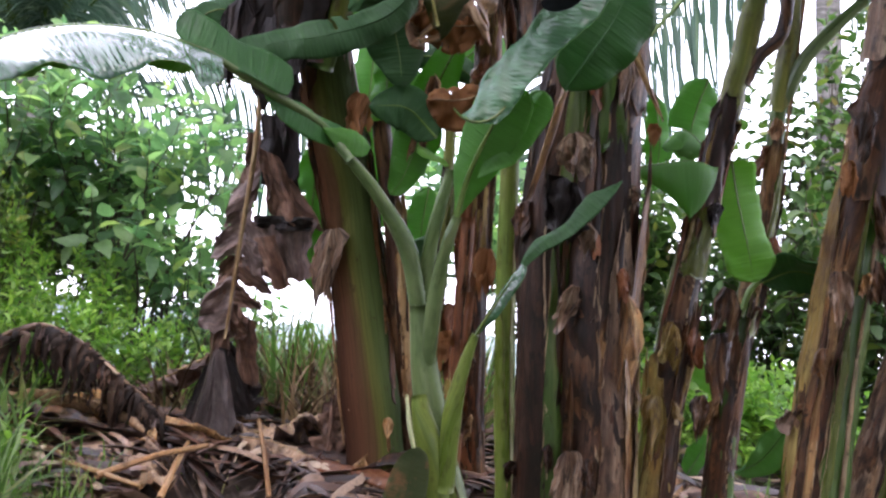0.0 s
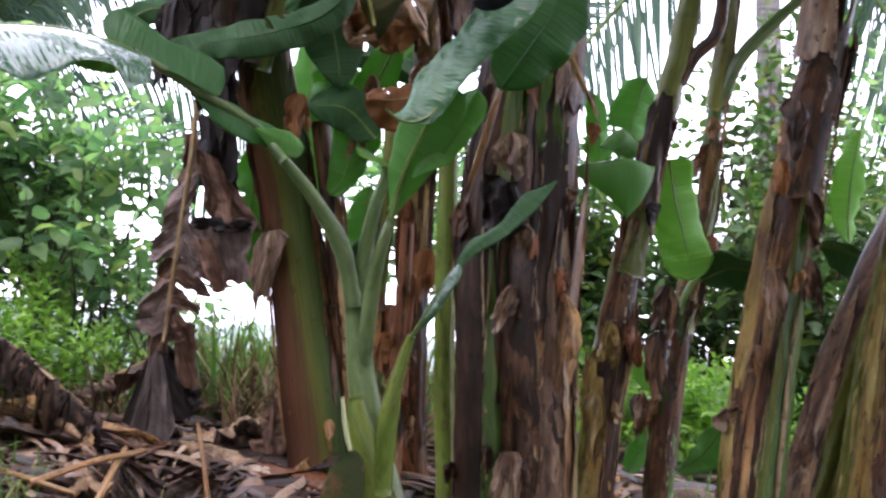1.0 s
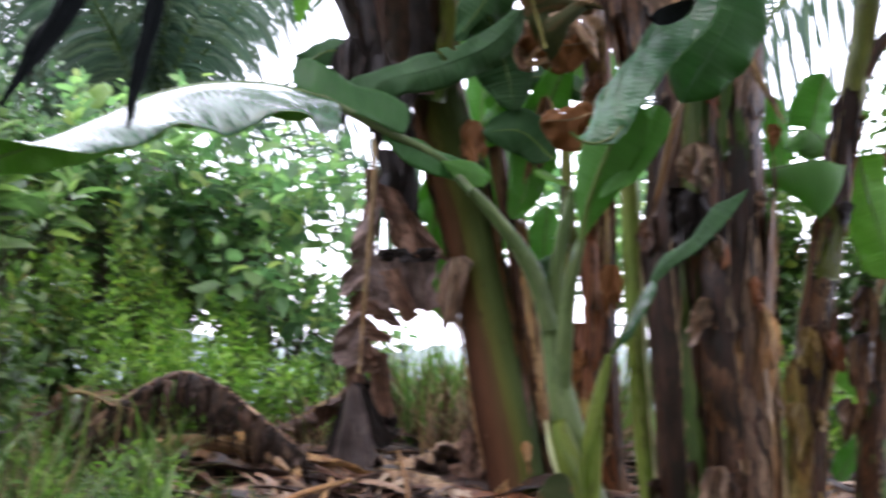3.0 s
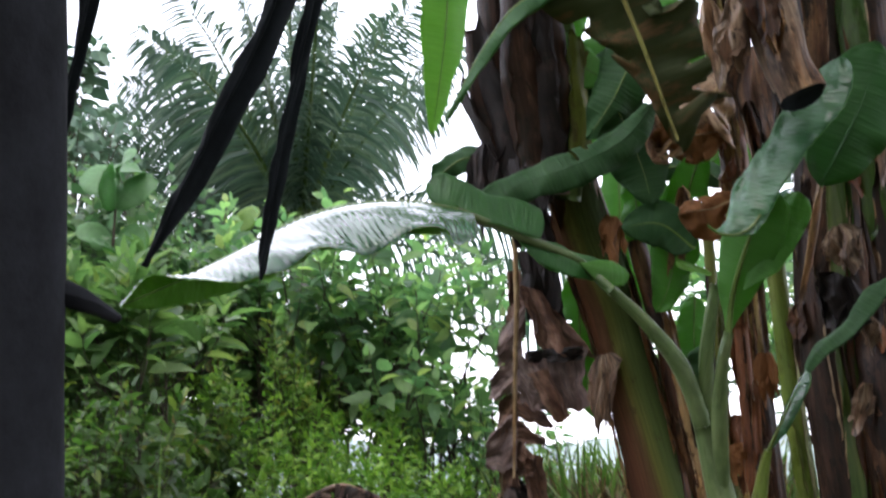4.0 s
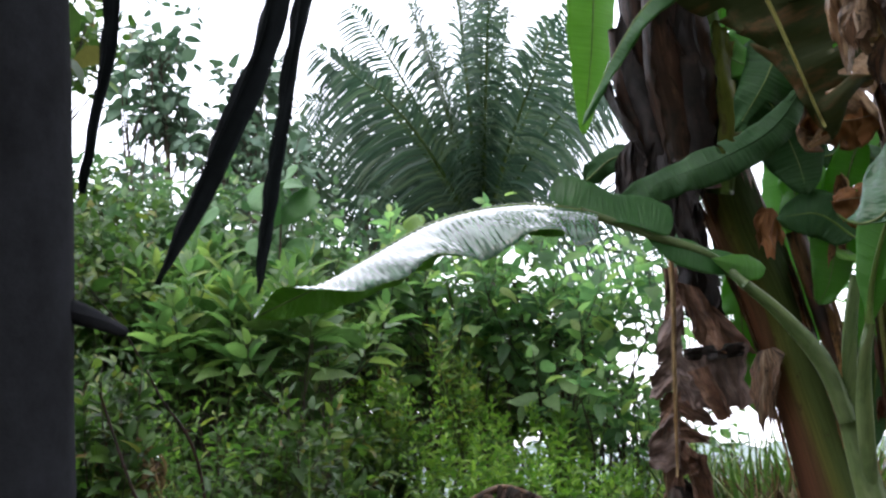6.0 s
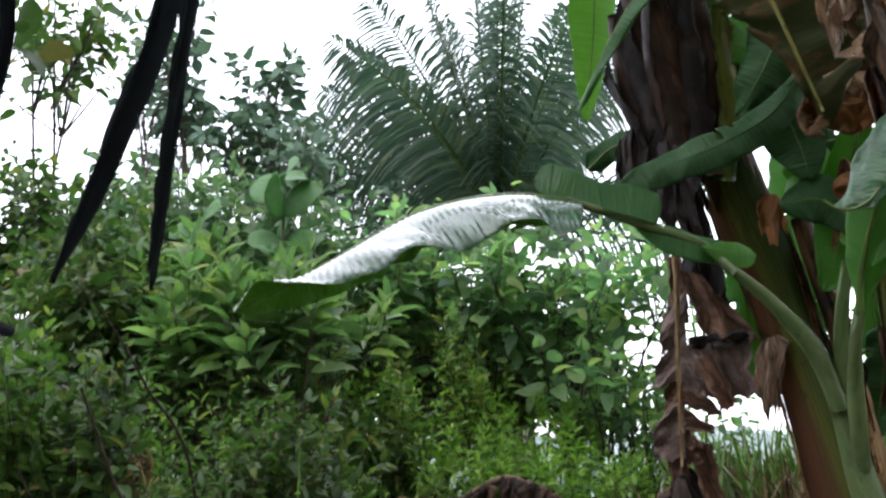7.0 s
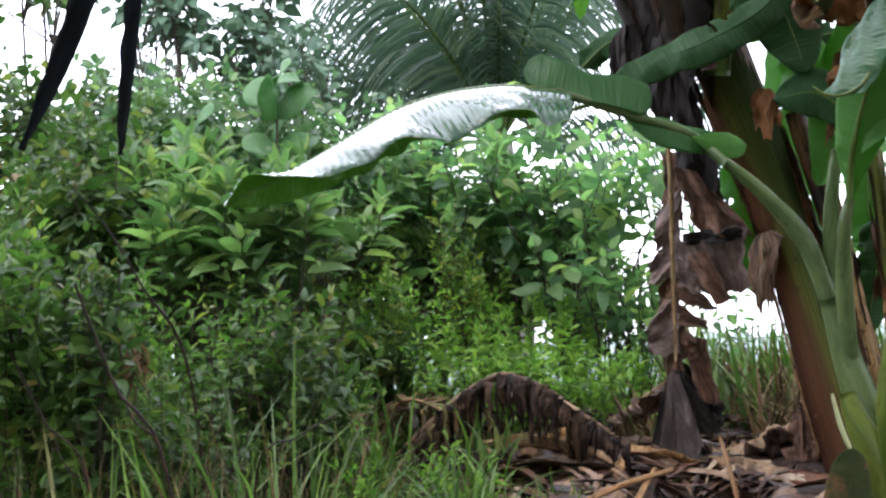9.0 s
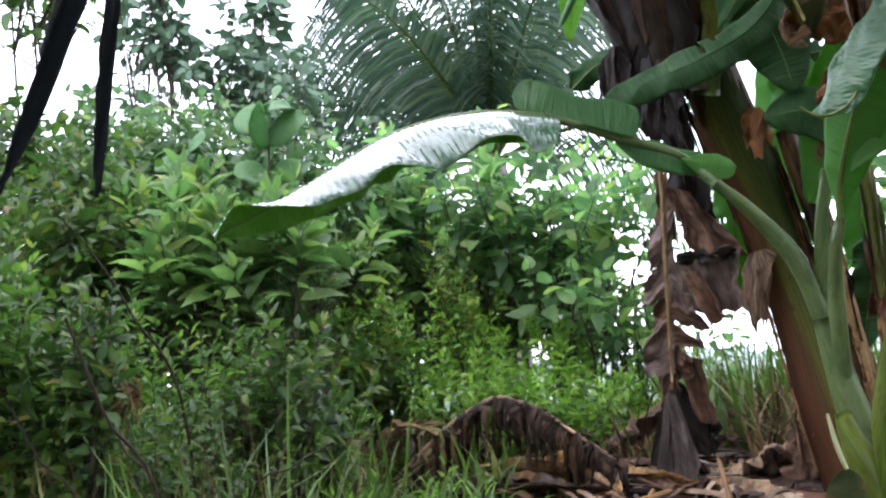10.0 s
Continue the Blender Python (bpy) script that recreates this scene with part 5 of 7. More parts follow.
for k, (line_, r0, core_, sh_) in enumerate((
        ([(0.045, 4.30, 0.60), (0.040, 4.30, 0.85), (0.025, 4.29, 1.30), (0.010, 4.28, 1.75), (0.0, 4.27, 2.05)], 0.024, STEM_OLIVE, STEM_TAN),
        ([(0.135, 4.20, 0.60), (0.125, 4.20, 0.90), (0.115, 4.19, 1.25), (0.100, 4.18, 1.60)], 0.030, STEM_RED, STEM_YELLOW))):
    shoot = plant((line_[0][0], line_[0][1]), ("thin olive banana shoot with a strip of tan sheath", "thin red-brown banana shoot with ragged sheaths")[k])
    stem(shoot, line_, (r0 * 1.2, r0, r0 * 0.8), core_, [(-25, 60, 0.0, 0.55, sh_, 0.01), (40, 40, 0.2, 0.9, core_, 0.012)], 21 + k, (STEM_RED, STEM_BROWN), 6)
    loose_flaps(shoot, line_, (r0 * 1.2, r0, r0 * 0.8), 51 + k, 5, (STEM_RED, STEM_BROWN, LEAF_RUST), -5)
banana_leaf(slim2, [(-0.019, 4.900, 1.575), (-0.056, 4.900, 1.357), (-0.106, 4.900, 1.118)], (0.06, 0.09, 0.07), up=(0.1, -1, 0.2), near=15, far=20, seed=655, mats=(LEAF_DARK, LEAF_UNDER), count=36, rib_r=0.005, tears=2)
# slim lime-green stem
lime = plant((0.302, 3.765, 0.663), "slim lime-green banana stem with a yellow edge")
lime_line = [(0.320, 3.770, 0.520), (0.296, 3.762, 0.734), (0.255, 3.747, 1.110), (0.223, 3.732, 1.468), (0.204, 3.720, 1.720), (0.196, 3.716, 1.86)]
stem(lime, lime_line, (0.032, 0.032, 0.033, 0.034, 0.032, 0.03), STEM_LIME, [(-30, 40, 0.02, 0.7, STEM_LIME, 0.004), (38, 9, 0.0, 0.97, CUT, 0.0)], 5)

# thick pair of dark stems in the middle
dark = plant((0.391, 3.513, 0.684), "dark rotting banana stem with a strip of live green")
dark_line = [(0.410, 3.518, 0.551), (0.386, 3.508, 0.802), (0.349, 3.491, 1.220), (0.325, 3.476, 1.588), (0.333, 3.461, 1.978), (0.345, 3.443, 2.401), (0.318, 3.421, 2.955)]
stem(dark, dark_line, (0.09, 0.088, 0.085, 0.08, 0.07, 0.06), STEM_DARK, [(-40, 42, 0.0, 0.62, STEM_DARK, 0.012), (-10, 30, 0.55, 1.0, STEM_BROWN, 0.02), (75, 40, 0.1, 0.8, STEM_DARK, 0.01), (18, 26, 0.0, 0.75, STEM_GREEN, 0.0)], 6, (STEM_BROWN, STEM_DARK), 5)
big = plant((0.543, 3.461, 0.694), "thick brown banana stem wrapped in dry grey sheaths")
big_line = [(0.561, 3.467, 0.562), (0.534, 3.456, 0.826), (0.493, 3.440, 1.237), (0.483, 3.445, 1.604), (0.472, 3.461, 1.942), (0.462, 3.442, 2.414), (0.435, 3.420, 2.968)]
stem(big, big_line, (0.112, 0.108, 0.1, 0.085, 0.07, 0.065), STEM_BROWN, [(-50, 50, 0.0, 0.62, STEM_DARK, 0.012), (30, 34, 0.05, 0.46, STEM_GREY, 0.01), (5, 26, 0.3, 0.66, STEM_DARK, 0.01), (75, 40, 0.0, 0.55, STEM_TAN, 0.02), (-20, 40, 0.5, 1.0, STEM_GREEN, 0.01), (40, 45, 0.55, 1.0, STEM_BROWN, 0.02), (80, 30, 0.0, 0.3, STEM_YELLOW, 0.01)], 7, (STEM_BROWN, STEM_GREY, STEM_RED), 7)
flap(big, (0.537, 3.344, 1.375), (0.03, -0.1, -1), 0.3, STEM_TAN, 71)
flap(big, (0.434, 3.303, 0.918), (-0.02, -0.1, -1), 0.2, STEM_GREY, 72)
flap(big, (0.411, 3.277, 1.560), (0.04, -0.1, -1), 0.14, STEM_GREY, 73)
rag(big, (0.340, 3.218, 1.800), 0.15, 0.02, 0.06, STEM_GREY, 74)
# black sheet for the shade in the gap below the flap
rag(big, (0.348, 3.253, 1.671), 0.22, -0.02, 0.10, DRY_BLACK, 75)
part("dry_stalk", tube_mesh("dry_stalk", [(0.224, 3.077, 1.587), (0.253, 3.051, 1.715), (0.284, 3.025, 1.878), (0.316, 3.058, 2.038)], (0.012, 0.014, 0.016), STEM_TAN, 20, 8, 0.15, flat=0.5), big, "dry tan leaf stalk")
banana_leaf(big, [(0.279, 2.965, 1.867), (0.337, 2.940, 1.971), (0.393, 2.955, 2.082), (0.436, 2.999, 2.231)], (0.05, 0.10, 0.11, 0.08), up=(0.1, -1, 0.3), near=10, far=20, seed=76, mats=(LEAF_TOP, LEAF_UNDER), rib=LEAF_TOP, tip=0.4, count=44, rib_r=0.005, label="dark glossy leaf")
banana_leaf(big, [(0.449, 3.156, 2.075), (0.506, 3.159, 1.973), (0.574, 3.164, 1.850)], (0.01, 0.012, 0.008), up=(0, -1, 0), near=10, far=10, seed=77, mats=(STEM_TAN, STEM_TAN), rib=STEM_TAN, count=20, rib_r=0.008)
# cut fruit stalk, overhead; a black plug paints the shade inside its open end
stalk = part("cut_stalk", tube_mesh("cut_stalk", [(0.143, 2.717, 2.497), (0.155, 2.707, 2.299), (0.186, 2.695, 2.144), (0.224, 2.680, 2.025)], (0.072, 0.068, 0.062, 0.056), STEM_GREY, 40, 20, 0.2, 9, ends=False), big, "brown dried stalk cut off, a black plug for the shade inside")
part("shade_plug", tube_mesh("shade_plug", [(0.214, 2.694, 2.056), (0.224, 2.682, 2.027)], (0.052, 0.052), STRIP, 4, 16), stalk)
flap(stalk, (0.160, 2.616, 2.215), (0.12, -0.05, -1), 0.13, STEM_TAN, 171)
flap(stalk, (0.139, 2.620, 2.297), (0.1, -0.1, -1), 0.18, STEM_BROWN, 173)
rag(big, (0.079, 2.697, 2.286), 0.25, 0.0, 0.045, STEM_GREY, 78)
rag(big, (0.030, 2.780, 2.310), 0.24, 0.02, 0.050, DRY_PALE, 176)
rag(big, (0.159, 3.300, 2.337), 0.37, 0.03, 0.13, STEM_BROWN, 177)
rag(big, (0.199, 3.350, 2.287), 0.34, 0.0, 0.09, STEM_DARK, 178)
rag(big, (0.113, 2.845, 2.065), 0.2, 0.02, 0.03, STEM_BROWN, 79)

# leaning stem with yellow sheaths and a fork of petioles
lean = plant((0.762, 3.759, 0.731), "leaning banana stem, brown and yellow, forking into petioles")
lean_line = [(0.758, 3.764, 0.604), (0.768, 3.754, 0.840), (0.785, 3.737, 1.258), (0.829, 3.750, 1.663), (0.881, 3.757, 1.982), (0.924, 3.766, 2.229), (0.949, 3.785, 2.498)]
stem(lean, lean_line, (0.062, 0.06, 0.052, 0.042, 0.032, 0.026, 0.030), STEM_BROWN, [(-45, 60, 0.0, 0.36, STEM_YELLOW, 0.02), (70, 45, 0.0, 0.4, STEM_YELLOW, 0.015), (-30, 50, 0.36, 0.6, STEM_BROWN, 0.012), (30, 26, 0.02, 0.5, STEM_BROWN, 0.012), (-72, 22, 0.0, 0.6, STEM_OLIVE, 0.0), (15, 60, 0.44, 0.66, STEM_OLIVE, 0.0), (10, 130, 0.70, 1.0, STEM_OLIVE, 0.0), (-20, 80, 0.56, 0.80, STEM_DARK, 0.012)], 8, (STEM_BROWN, STEM_YELLOW, STEM_RED), 6)
part("petiole", tube_mesh("petiole", [(0.929, 3.752, 2.097), (0.968, 3.748, 2.193), (1.032, 3.743, 2.282), (1.036, 3.735, 2.494)], (0.02, 0.024, 0.02), STEM_BROWN, 20, 10, 0.05), lean)
flap(lean, (0.728, 3.675, 1.077), (-0.02, -0.1, -1), 0.22, STEM_YELLOW, 81)
flap(lean, (0.852, 3.669, 1.696), (0.02, -0.1, -1), 0.12, DRY_BLACK, 82)
banana_leaf(lean, [(0.550, 3.618, 1.764), (0.656, 3.586, 1.790), (0.746, 3.565, 1.808), (0.831, 3.585, 1.792)], (0.02, 0.05, 0.06, 0.05), far_width=(0.03, 0.10, 0.20, 0.2), far=(50, 76, 82, 80), near=(20, 10, 0), seed=83, mats=(LEAF_UNDER, LEAF_UNDER), tip=0.3, base=0.5, count=44, wave=0.012, rib_r=0.006, label="folded glossy leaf hanging like a tent")
banana_leaf(lean, [(0.872, 3.911, 1.889), (0.779, 3.909, 1.955), (0.710, 3.912, 1.890)], (0.06, 0.1, 0.06), near=60, far=10, seed=84, mats=(LEAF_UNDER, LEAF_UNDER), count=30, rib_r=0.006)

for k, (p, w) in enumerate(((((0.982, 4.537, 2.270), (0.943, 4.545, 2.111), (0.928, 4.554, 1.932)), 0.10), (((0.814, 4.743, 2.221), (0.856, 4.751, 2.040), (0.854, 4.761, 1.832)), 0.06))):
    banana_leaf(lean, list(p), (w * 0.7, w, w * 0.7), up=(0.2 - 0.2 * k, -1, 0.2), near=20, far=25, seed=780 + k, mats=(LEAF_UNDER, LEAF_UNDER), count=36, rib_r=0.005, tears=3)
flap(lean, (0.787, 4.551, 2.073), (0.05, -0.1, -1), 0.12, LEAF_RUST, 785)

# sucker behind, with a hanging leaf
sucker = plant((1.065, 4.107, 0.732), "slim banana stem with ragged brown sheaths and hanging green leaves")
sucker_line = [(1.066, 4.108, 0.693), (1.063, 4.095, 1.019), (1.096, 4.099, 1.398), (1.136, 4.106, 1.722), (1.146, 4.113, 2.045), (1.163, 4.122, 2.312), (1.166, 4.129, 2.620)]
stem(sucker, sucker_line, (0.052, 0.048, 0.042, 0.034, 0.030, 0.027, 0.027), STEM_GREEN, [(-40, 60, 0.0, 0.4, STEM_BROWN, 0.02), (40, 40, 0.05, 0.5, STEM_BROWN, 0.015), (-10, 50, 0.36, 0.75, STEM_TAN, 0.012), (45, 40, 0.3, 0.72, STEM_OLIVE, 0.0), (0, 100, 0.72, 1.0, STEM_OLIVE, 0.0)], 9, (STEM_BROWN, STEM_TAN), 6)
part("petiole", tube_mesh("petiole", [(1.160, 4.110, 2.107), (1.201, 4.094, 2.250), (1.269, 4.089, 2.357), (1.403, 4.082, 2.512)], (0.026, 0.026, 0.02), RIB_PALE, 20, 10, 0.05), sucker)
part("petiole", tube_mesh("petiole", [(1.063, 4.031, 1.356), (1.091, 4.027, 1.456), (1.161, 4.024, 1.523)], (0.012, 0.012, 0.009), RIB, 16, 8), sucker)
flap(sucker, (1.001, 3.978, 1.446), (-0.05, -0.1, -1), 0.2, STEM_BROWN, 91)
flap(sucker, (0.989, 3.984, 1.291), (0.05, -0.1, -1), 0.26, STEM_BROWN, 92)
flap(sucker, (0.945, 3.993, 1.074), (-0.02, -0.1, -1), 0.2, STEM_BROWN, 93)
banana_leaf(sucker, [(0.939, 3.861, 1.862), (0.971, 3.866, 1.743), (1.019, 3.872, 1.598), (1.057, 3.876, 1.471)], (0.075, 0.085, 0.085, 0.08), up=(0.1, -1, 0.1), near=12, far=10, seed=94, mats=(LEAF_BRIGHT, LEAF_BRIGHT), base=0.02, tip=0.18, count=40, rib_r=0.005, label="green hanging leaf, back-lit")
banana_leaf(sucker, [(0.965, 4.287, 1.237), (1.009, 4.269, 1.181), (1.063, 4.273, 1.063)], (0.03, 0.06, 0.04), up=(0.3, -1, 0.2), seed=95, mats=(LEAF_BRIGHT, LEAF_UNDER), count=24, rib_r=0.004)
banana_leaf(sucker, [(1.074, 3.952, 0.835), (1.149, 3.930, 0.884), (1.213, 3.895, 0.998), (1.225, 3.892, 1.056)], (0.03, 0.06, 0.06, 0.03), near=60, far=-30, seed=96, count=30, rib_r=0.004, label="pale shiny low leaf")
banana_leaf(sucker, [(1.113, 3.976, 1.478), (1.189, 3.923, 1.524), (1.269, 3.873, 1.513), (1.368, 3.874, 1.467)], (0.05, 0.09, 0.09, 0.06), near=50, far=-25, seed=97, mats=(LEAF_TOP, LEAF_DARK), count=36, rib_r=0.005)
banana_leaf(sucker, [(0.973, 4.206, 0.776), (1.015, 4.202, 0.862), (1.028, 4.199, 0.924)], (0.03, 0.05, 0.03), up=(0.3, -1, 0.2), seed=98, mats=(LEAF_UNDER, LEAF_UNDER), count=24, rib_r=0.004)

# stem with peeling tan sheaths
tan = plant((1.066, 3.153, 0.810), "stout banana stem with peeling tan and green sheaths")
tan_line = [(1.072, 3.158, 0.689), (1.068, 3.148, 0.931), (1.078, 3.135, 1.252), (1.097, 3.123, 1.542), (1.128, 3.132, 1.806), (1.161, 3.150, 2.091), (1.170, 3.136, 2.432)]
stem(tan, tan_line, (0.086, 0.082, 0.074, 0.064, 0.056, 0.052, 0.05), STEM_BROWN, [(-95, 25, 0.0, 0.68, STEM_OLIVE, 0.0), (-66, 30, 0.0, 0.66, STEM_YELLOW, 0.01), (-34, 20, 0.0, 0.60, STEM_TAN, 0.012), (-6, 14, 0.02, 0.45, STEM_BROWN, 0.01), (30, 46, 0.0, 0.74, STEM_GREEN, 0.0), (-40, 8, 0.05, 0.6, STEM_BROWN, 0.0), (34, 4, 0.1, 0.8, EDGE, 0.0), (0, 7, 0.0, 0.7, STEM_OLIVE, 0.0), (-10, 70, 0.56, 0.84, STEM_BROWN, 0.006), (70, 60, 0.70, 0.95, STEM_DARK, 0.012), (-40, 50, 0.78, 1.0, STEM_GREY, 0.012)], 10, (STEM_BROWN, STEM_TAN, STEM_YELLOW), 5)
flap(tan, (1.034, 2.995, 1.487), (0.03, -0.15, -1), 0.17, STEM_GREY, 101)
flap(tan, (1.035, 3.004, 1.774), (-0.02, -0.1, -1), 0.11, LEAF_RUST, 102)
flap(tan, (1.054, 2.997, 1.930), (0.02, -0.1, -1), 0.2, STEM_BROWN, 103)

loose_flaps(tan, tan_line, (0.086, 0.082, 0.074, 0.064, 0.056, 0.052, 0.05), 41, 8, (STEM_TAN, STEM_BROWN, STEM_GREY, STEM_YELLOW), -20)
loose_flaps(big, big_line, (0.112, 0.108, 0.1, 0.085, 0.07, 0.065), 42, 9, (STEM_BROWN, STEM_GREY, STEM_RED), -8)
loose_flaps(dark, dark_line, (0.09, 0.088, 0.085, 0.08, 0.07, 0.06), 43, 7, (STEM_BROWN, STEM_DARK), -8)
loose_flaps(lean, lean_line, (0.062, 0.06, 0.052, 0.042, 0.032, 0.026, 0.030), 44, 6, (STEM_BROWN, STEM_YELLOW, STEM_RED), -10)
loose_flaps(sucker, sucker_line, (0.052, 0.048, 0.042, 0.034, 0.030, 0.027, 0.027), 45, 6, (STEM_BROWN, STEM_TAN, STEM_RED), -13)
loose_flaps(slim, slim_line, (0.055, 0.052, 0.050, 0.048, 0.046, 0.045), 46, 6, (STEM_RED, STEM_BROWN, STEM_TAN), 0)

# two more stems further along
far_a = plant((1.312, 3.413, 0.811), "slanting brown and yellow banana stem")
far_a_line = [(1.296, 3.422, 0.643), (1.335, 3.406, 0.913), (1.392, 3.387, 1.251), (1.470, 3.367, 1.541), (1.578, 3.396, 1.840), (1.627, 3.377, 2.182)]
stem(far_a, far_a_line, (0.085, 0.08, 0.07, 0.06, 0.05, 0.05), STEM_BROWN, [(-50, 40, 0.0, 0.55, STEM_GREY, 0.012), (10, 26, 0.0, 0.8, STEM_OLIVE, 0.0), (40, 18, 0.1, 0.8, STEM_YELLOW, 0.006)], 11, (STEM_BROWN, STEM_GREY), 5)
far_b = plant((1.447, 3.251, 0.851), "brown banana stem with yellow sheath")
far_b_line = [(1.431, 3.259, 0.691), (1.437, 3.247, 0.946), (1.452, 3.231, 1.265), (1.484, 3.211, 1.650), (1.506, 3.194, 1.970), (1.506, 3.180, 2.288)]
stem(far_b, far_b_line, (0.085, 0.08, 0.075, 0.07, 0.065, 0.06), STEM_BROWN, [(10, 40, 0.0, 0.5, STEM_BROWN, 0.015), (-45, 35, 0.0, 0.66, STEM_YELLOW, 0.012), (-75, 25, 0.0, 0.7, STEM_OLIVE, 0.0), (-10, 60, 0.6, 1.0, STEM_GREY, 0.01)], 12, (STEM_BROWN, STEM_DARK, STEM_GREY, STEM_YELLOW), 10)
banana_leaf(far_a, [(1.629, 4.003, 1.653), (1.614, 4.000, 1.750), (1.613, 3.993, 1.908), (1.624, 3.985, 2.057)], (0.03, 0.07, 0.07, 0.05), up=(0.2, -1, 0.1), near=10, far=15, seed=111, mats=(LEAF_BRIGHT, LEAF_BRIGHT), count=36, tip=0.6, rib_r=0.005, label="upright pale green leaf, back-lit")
banana_leaf(far_a, [(1.477, 3.915, 1.633), (1.555, 3.860, 1.620), (1.672, 3.803, 1.573), (1.789, 3.797, 1.528)], (0.05, 0.10, 0.12, 0.09), near=50, far=-10, seed=112, mats=(LEAF_TOP, LEAF_DARK), count=36, rib_r=0.005)
banana_leaf(far_b, [(1.440, 3.549, 0.918), (1.462, 3.542, 1.041), (1.489, 3.537, 1.113)], (0.02, 0.04, 0.03), up=(0.3, -1, 0.2), seed=113, count=24, rib_r=0.004)

# ================= fallen leaves and litter =================
def fallen(points, width, mats, rib, seed, label, **kw):
    pts = np.asarray(points, float)
    ob = thing("fallen_leaf", pts[0], label, "dead leaf", "fallen banana leaves")
    dead_leaf(ob, points, width, mats, rib, seed, **kw)
    return ob


ARCH = [(-1.803, 4.087, 0.743), (-1.586, 4.168, 0.938), (-1.439, 4.172, 1.030), (-1.349, 4.210, 1.052), (-1.210, 4.220, 0.996), (-1.052, 4.244, 0.877), (-0.914, 4.257, 0.781)]
arch = thing("fallen_leaf", ARCH[0], "arched brown dead banana leaf with a hanging comb of shreds", "dead leaf", "fallen banana leaves")
part("midrib", tube_mesh("midrib", ARCH, (0.010, 0.012, 0.012, 0.010, 0.007), STEM_GREY, 40, 8, 0.12), arch)
shreds(arch, ARCH, SHRED, 121, 200, 0.2, 0.017, 0.025)
for k, (a, b_) in enumerate(zip(ARCH[:-1], ARCH[1:])):
    for q in (k % 3,):
        p0, p1 = np.asarray(a) + (np.asarray(b_) - a) * q / 3, np.asarray(a) + (np.asarray(b_) - a) * (q + 0.9) / 3
        scrap(arch, p0, p1, (p0 + p1) / 2 + (0.01, -0.05, -0.05 - 0.035 * ((k * 3 + q) % 4)), DRY_LEAF if q % 2 else DRY_GREY, 500 + 7 * k + q, 1.2, 0.012, 0.6)
fallen([(-1.122, 4.770, 0.806), (-0.941, 4.714, 0.921), (-0.809, 4.659, 1.001)], (0.04, 0.07, 0.05), (DRY_GREY, DRY_LEAF), RIB_STRAW, 122, "grey-brown dead leaf propped up on others", up=(0, 0, 1), near=70, far=60, tears=6)
tip_leaf = thing("fallen_leaf", (-0.757, 4.402, 0.665), "dark grey folded dead leaf tip standing on the litter", "dead leaf", "fallen banana leaves")
for k, (a, b_, c, mt) in enumerate((((-0.809, 4.509, 1.008), (-0.784, 4.508, 1.020), (-0.817, 4.423, 0.651), DRY_SLATE), ((-0.795, 4.498, 1.019), (-0.764, 4.498, 1.014), (-0.704, 4.401, 0.681), DRY_SLATE), ((-0.788, 4.528, 1.027), (-0.757, 4.528, 1.022), (-0.661, 4.518, 0.768), DRY_BLACK), ((-0.810, 4.541, 0.967), (-0.842, 4.542, 0.942), (-0.870, 4.524, 0.659), DRY_BLACK))):
    a, b_, c = (np.asarray(q) for q in (a, b_, c))
    part("dead_scrap", scrap_mesh("dead_scrap", (a + b_) / 2, c - (a + b_) / 2, (b_ - a) / 2, mt, 440 + k, 0.45, 0.012, 0.25, -2.6, 17, 18), tip_leaf)
fallen([(-0.788, 4.608, 1.033), (-0.696, 4.591, 0.933), (-0.653, 4.567, 0.786)], (0.04, 0.06, 0.03), (DRY_BLACK, DRY_LEAF), DRY_BLACK, 124, "black-brown shrivelled dead leaf", tears=8, near=40, far=40)
fallen([(-1.506, 4.526, 0.708), (-1.317, 4.475, 0.713), (-1.092, 4.375, 0.663), (-0.873, 4.175, 0.612)], (0.07, 0.12, 0.12, 0.08), (DRY_PALE, DRY_GREY), RIB_STRAW, 125, "pale grey-brown sheath lying on the litter", up=(0, -0.4, 1), near=45, far=30, tears=6, crumple=0.012, rib_r=0.004)
fallen([(-1.401, 4.248, 0.645), (-1.147, 4.205, 0.658), (-0.939, 4.024, 0.645), (-0.775, 3.824, 0.609)], (0.06, 0.11, 0.11, 0.07), (DRY_PALE, DRY_PALE), RIB_STRAW, 126, "tan dried sheath lying on the ground", up=(0, 0, 1), near=40, far=20, tears=6)
fallen([(-0.730, 4.571, 0.690), (-0.559, 4.569, 0.730), (-0.310, 4.613, 0.830)], (0.06, 0.09, 0.06), (DRY_PALE, DRY_GREY), RIB_STRAW, 127, "pale dried sheath lying against the stem", up=(0, 0, 1), near=50, far=10, tears=4)
fallen([(-0.720, 4.441, 0.706), (-0.534, 4.399, 0.710), (-0.355, 4.339, 0.671)], (0.09, 0.13, 0.10), (DRY_PALE, STEM_TAN), RIB_STRAW, 128, "curled tan sheath piece like a half pipe", up=(0, -0.3, 1), near=70, far=60, tears=2, crumple=0.008, rib_r=0.003)
fallen([(-0.335, 4.561, 0.887), (-0.328, 4.516, 0.761), (-0.331, 4.471, 0.638)], (0.03, 0.06, 0.05), (DRY_LEAF, DRY_LEAF), DRY_LEAF, 129, "shrivelled brown leaf against the stem", tears=6, near=40, far=40)
RUST = [(-1.900, 4.120, 0.780), (-1.800, 4.195, 0.960), (-1.664, 4.241, 0.930), (-1.58, 4.26, 0.85)]
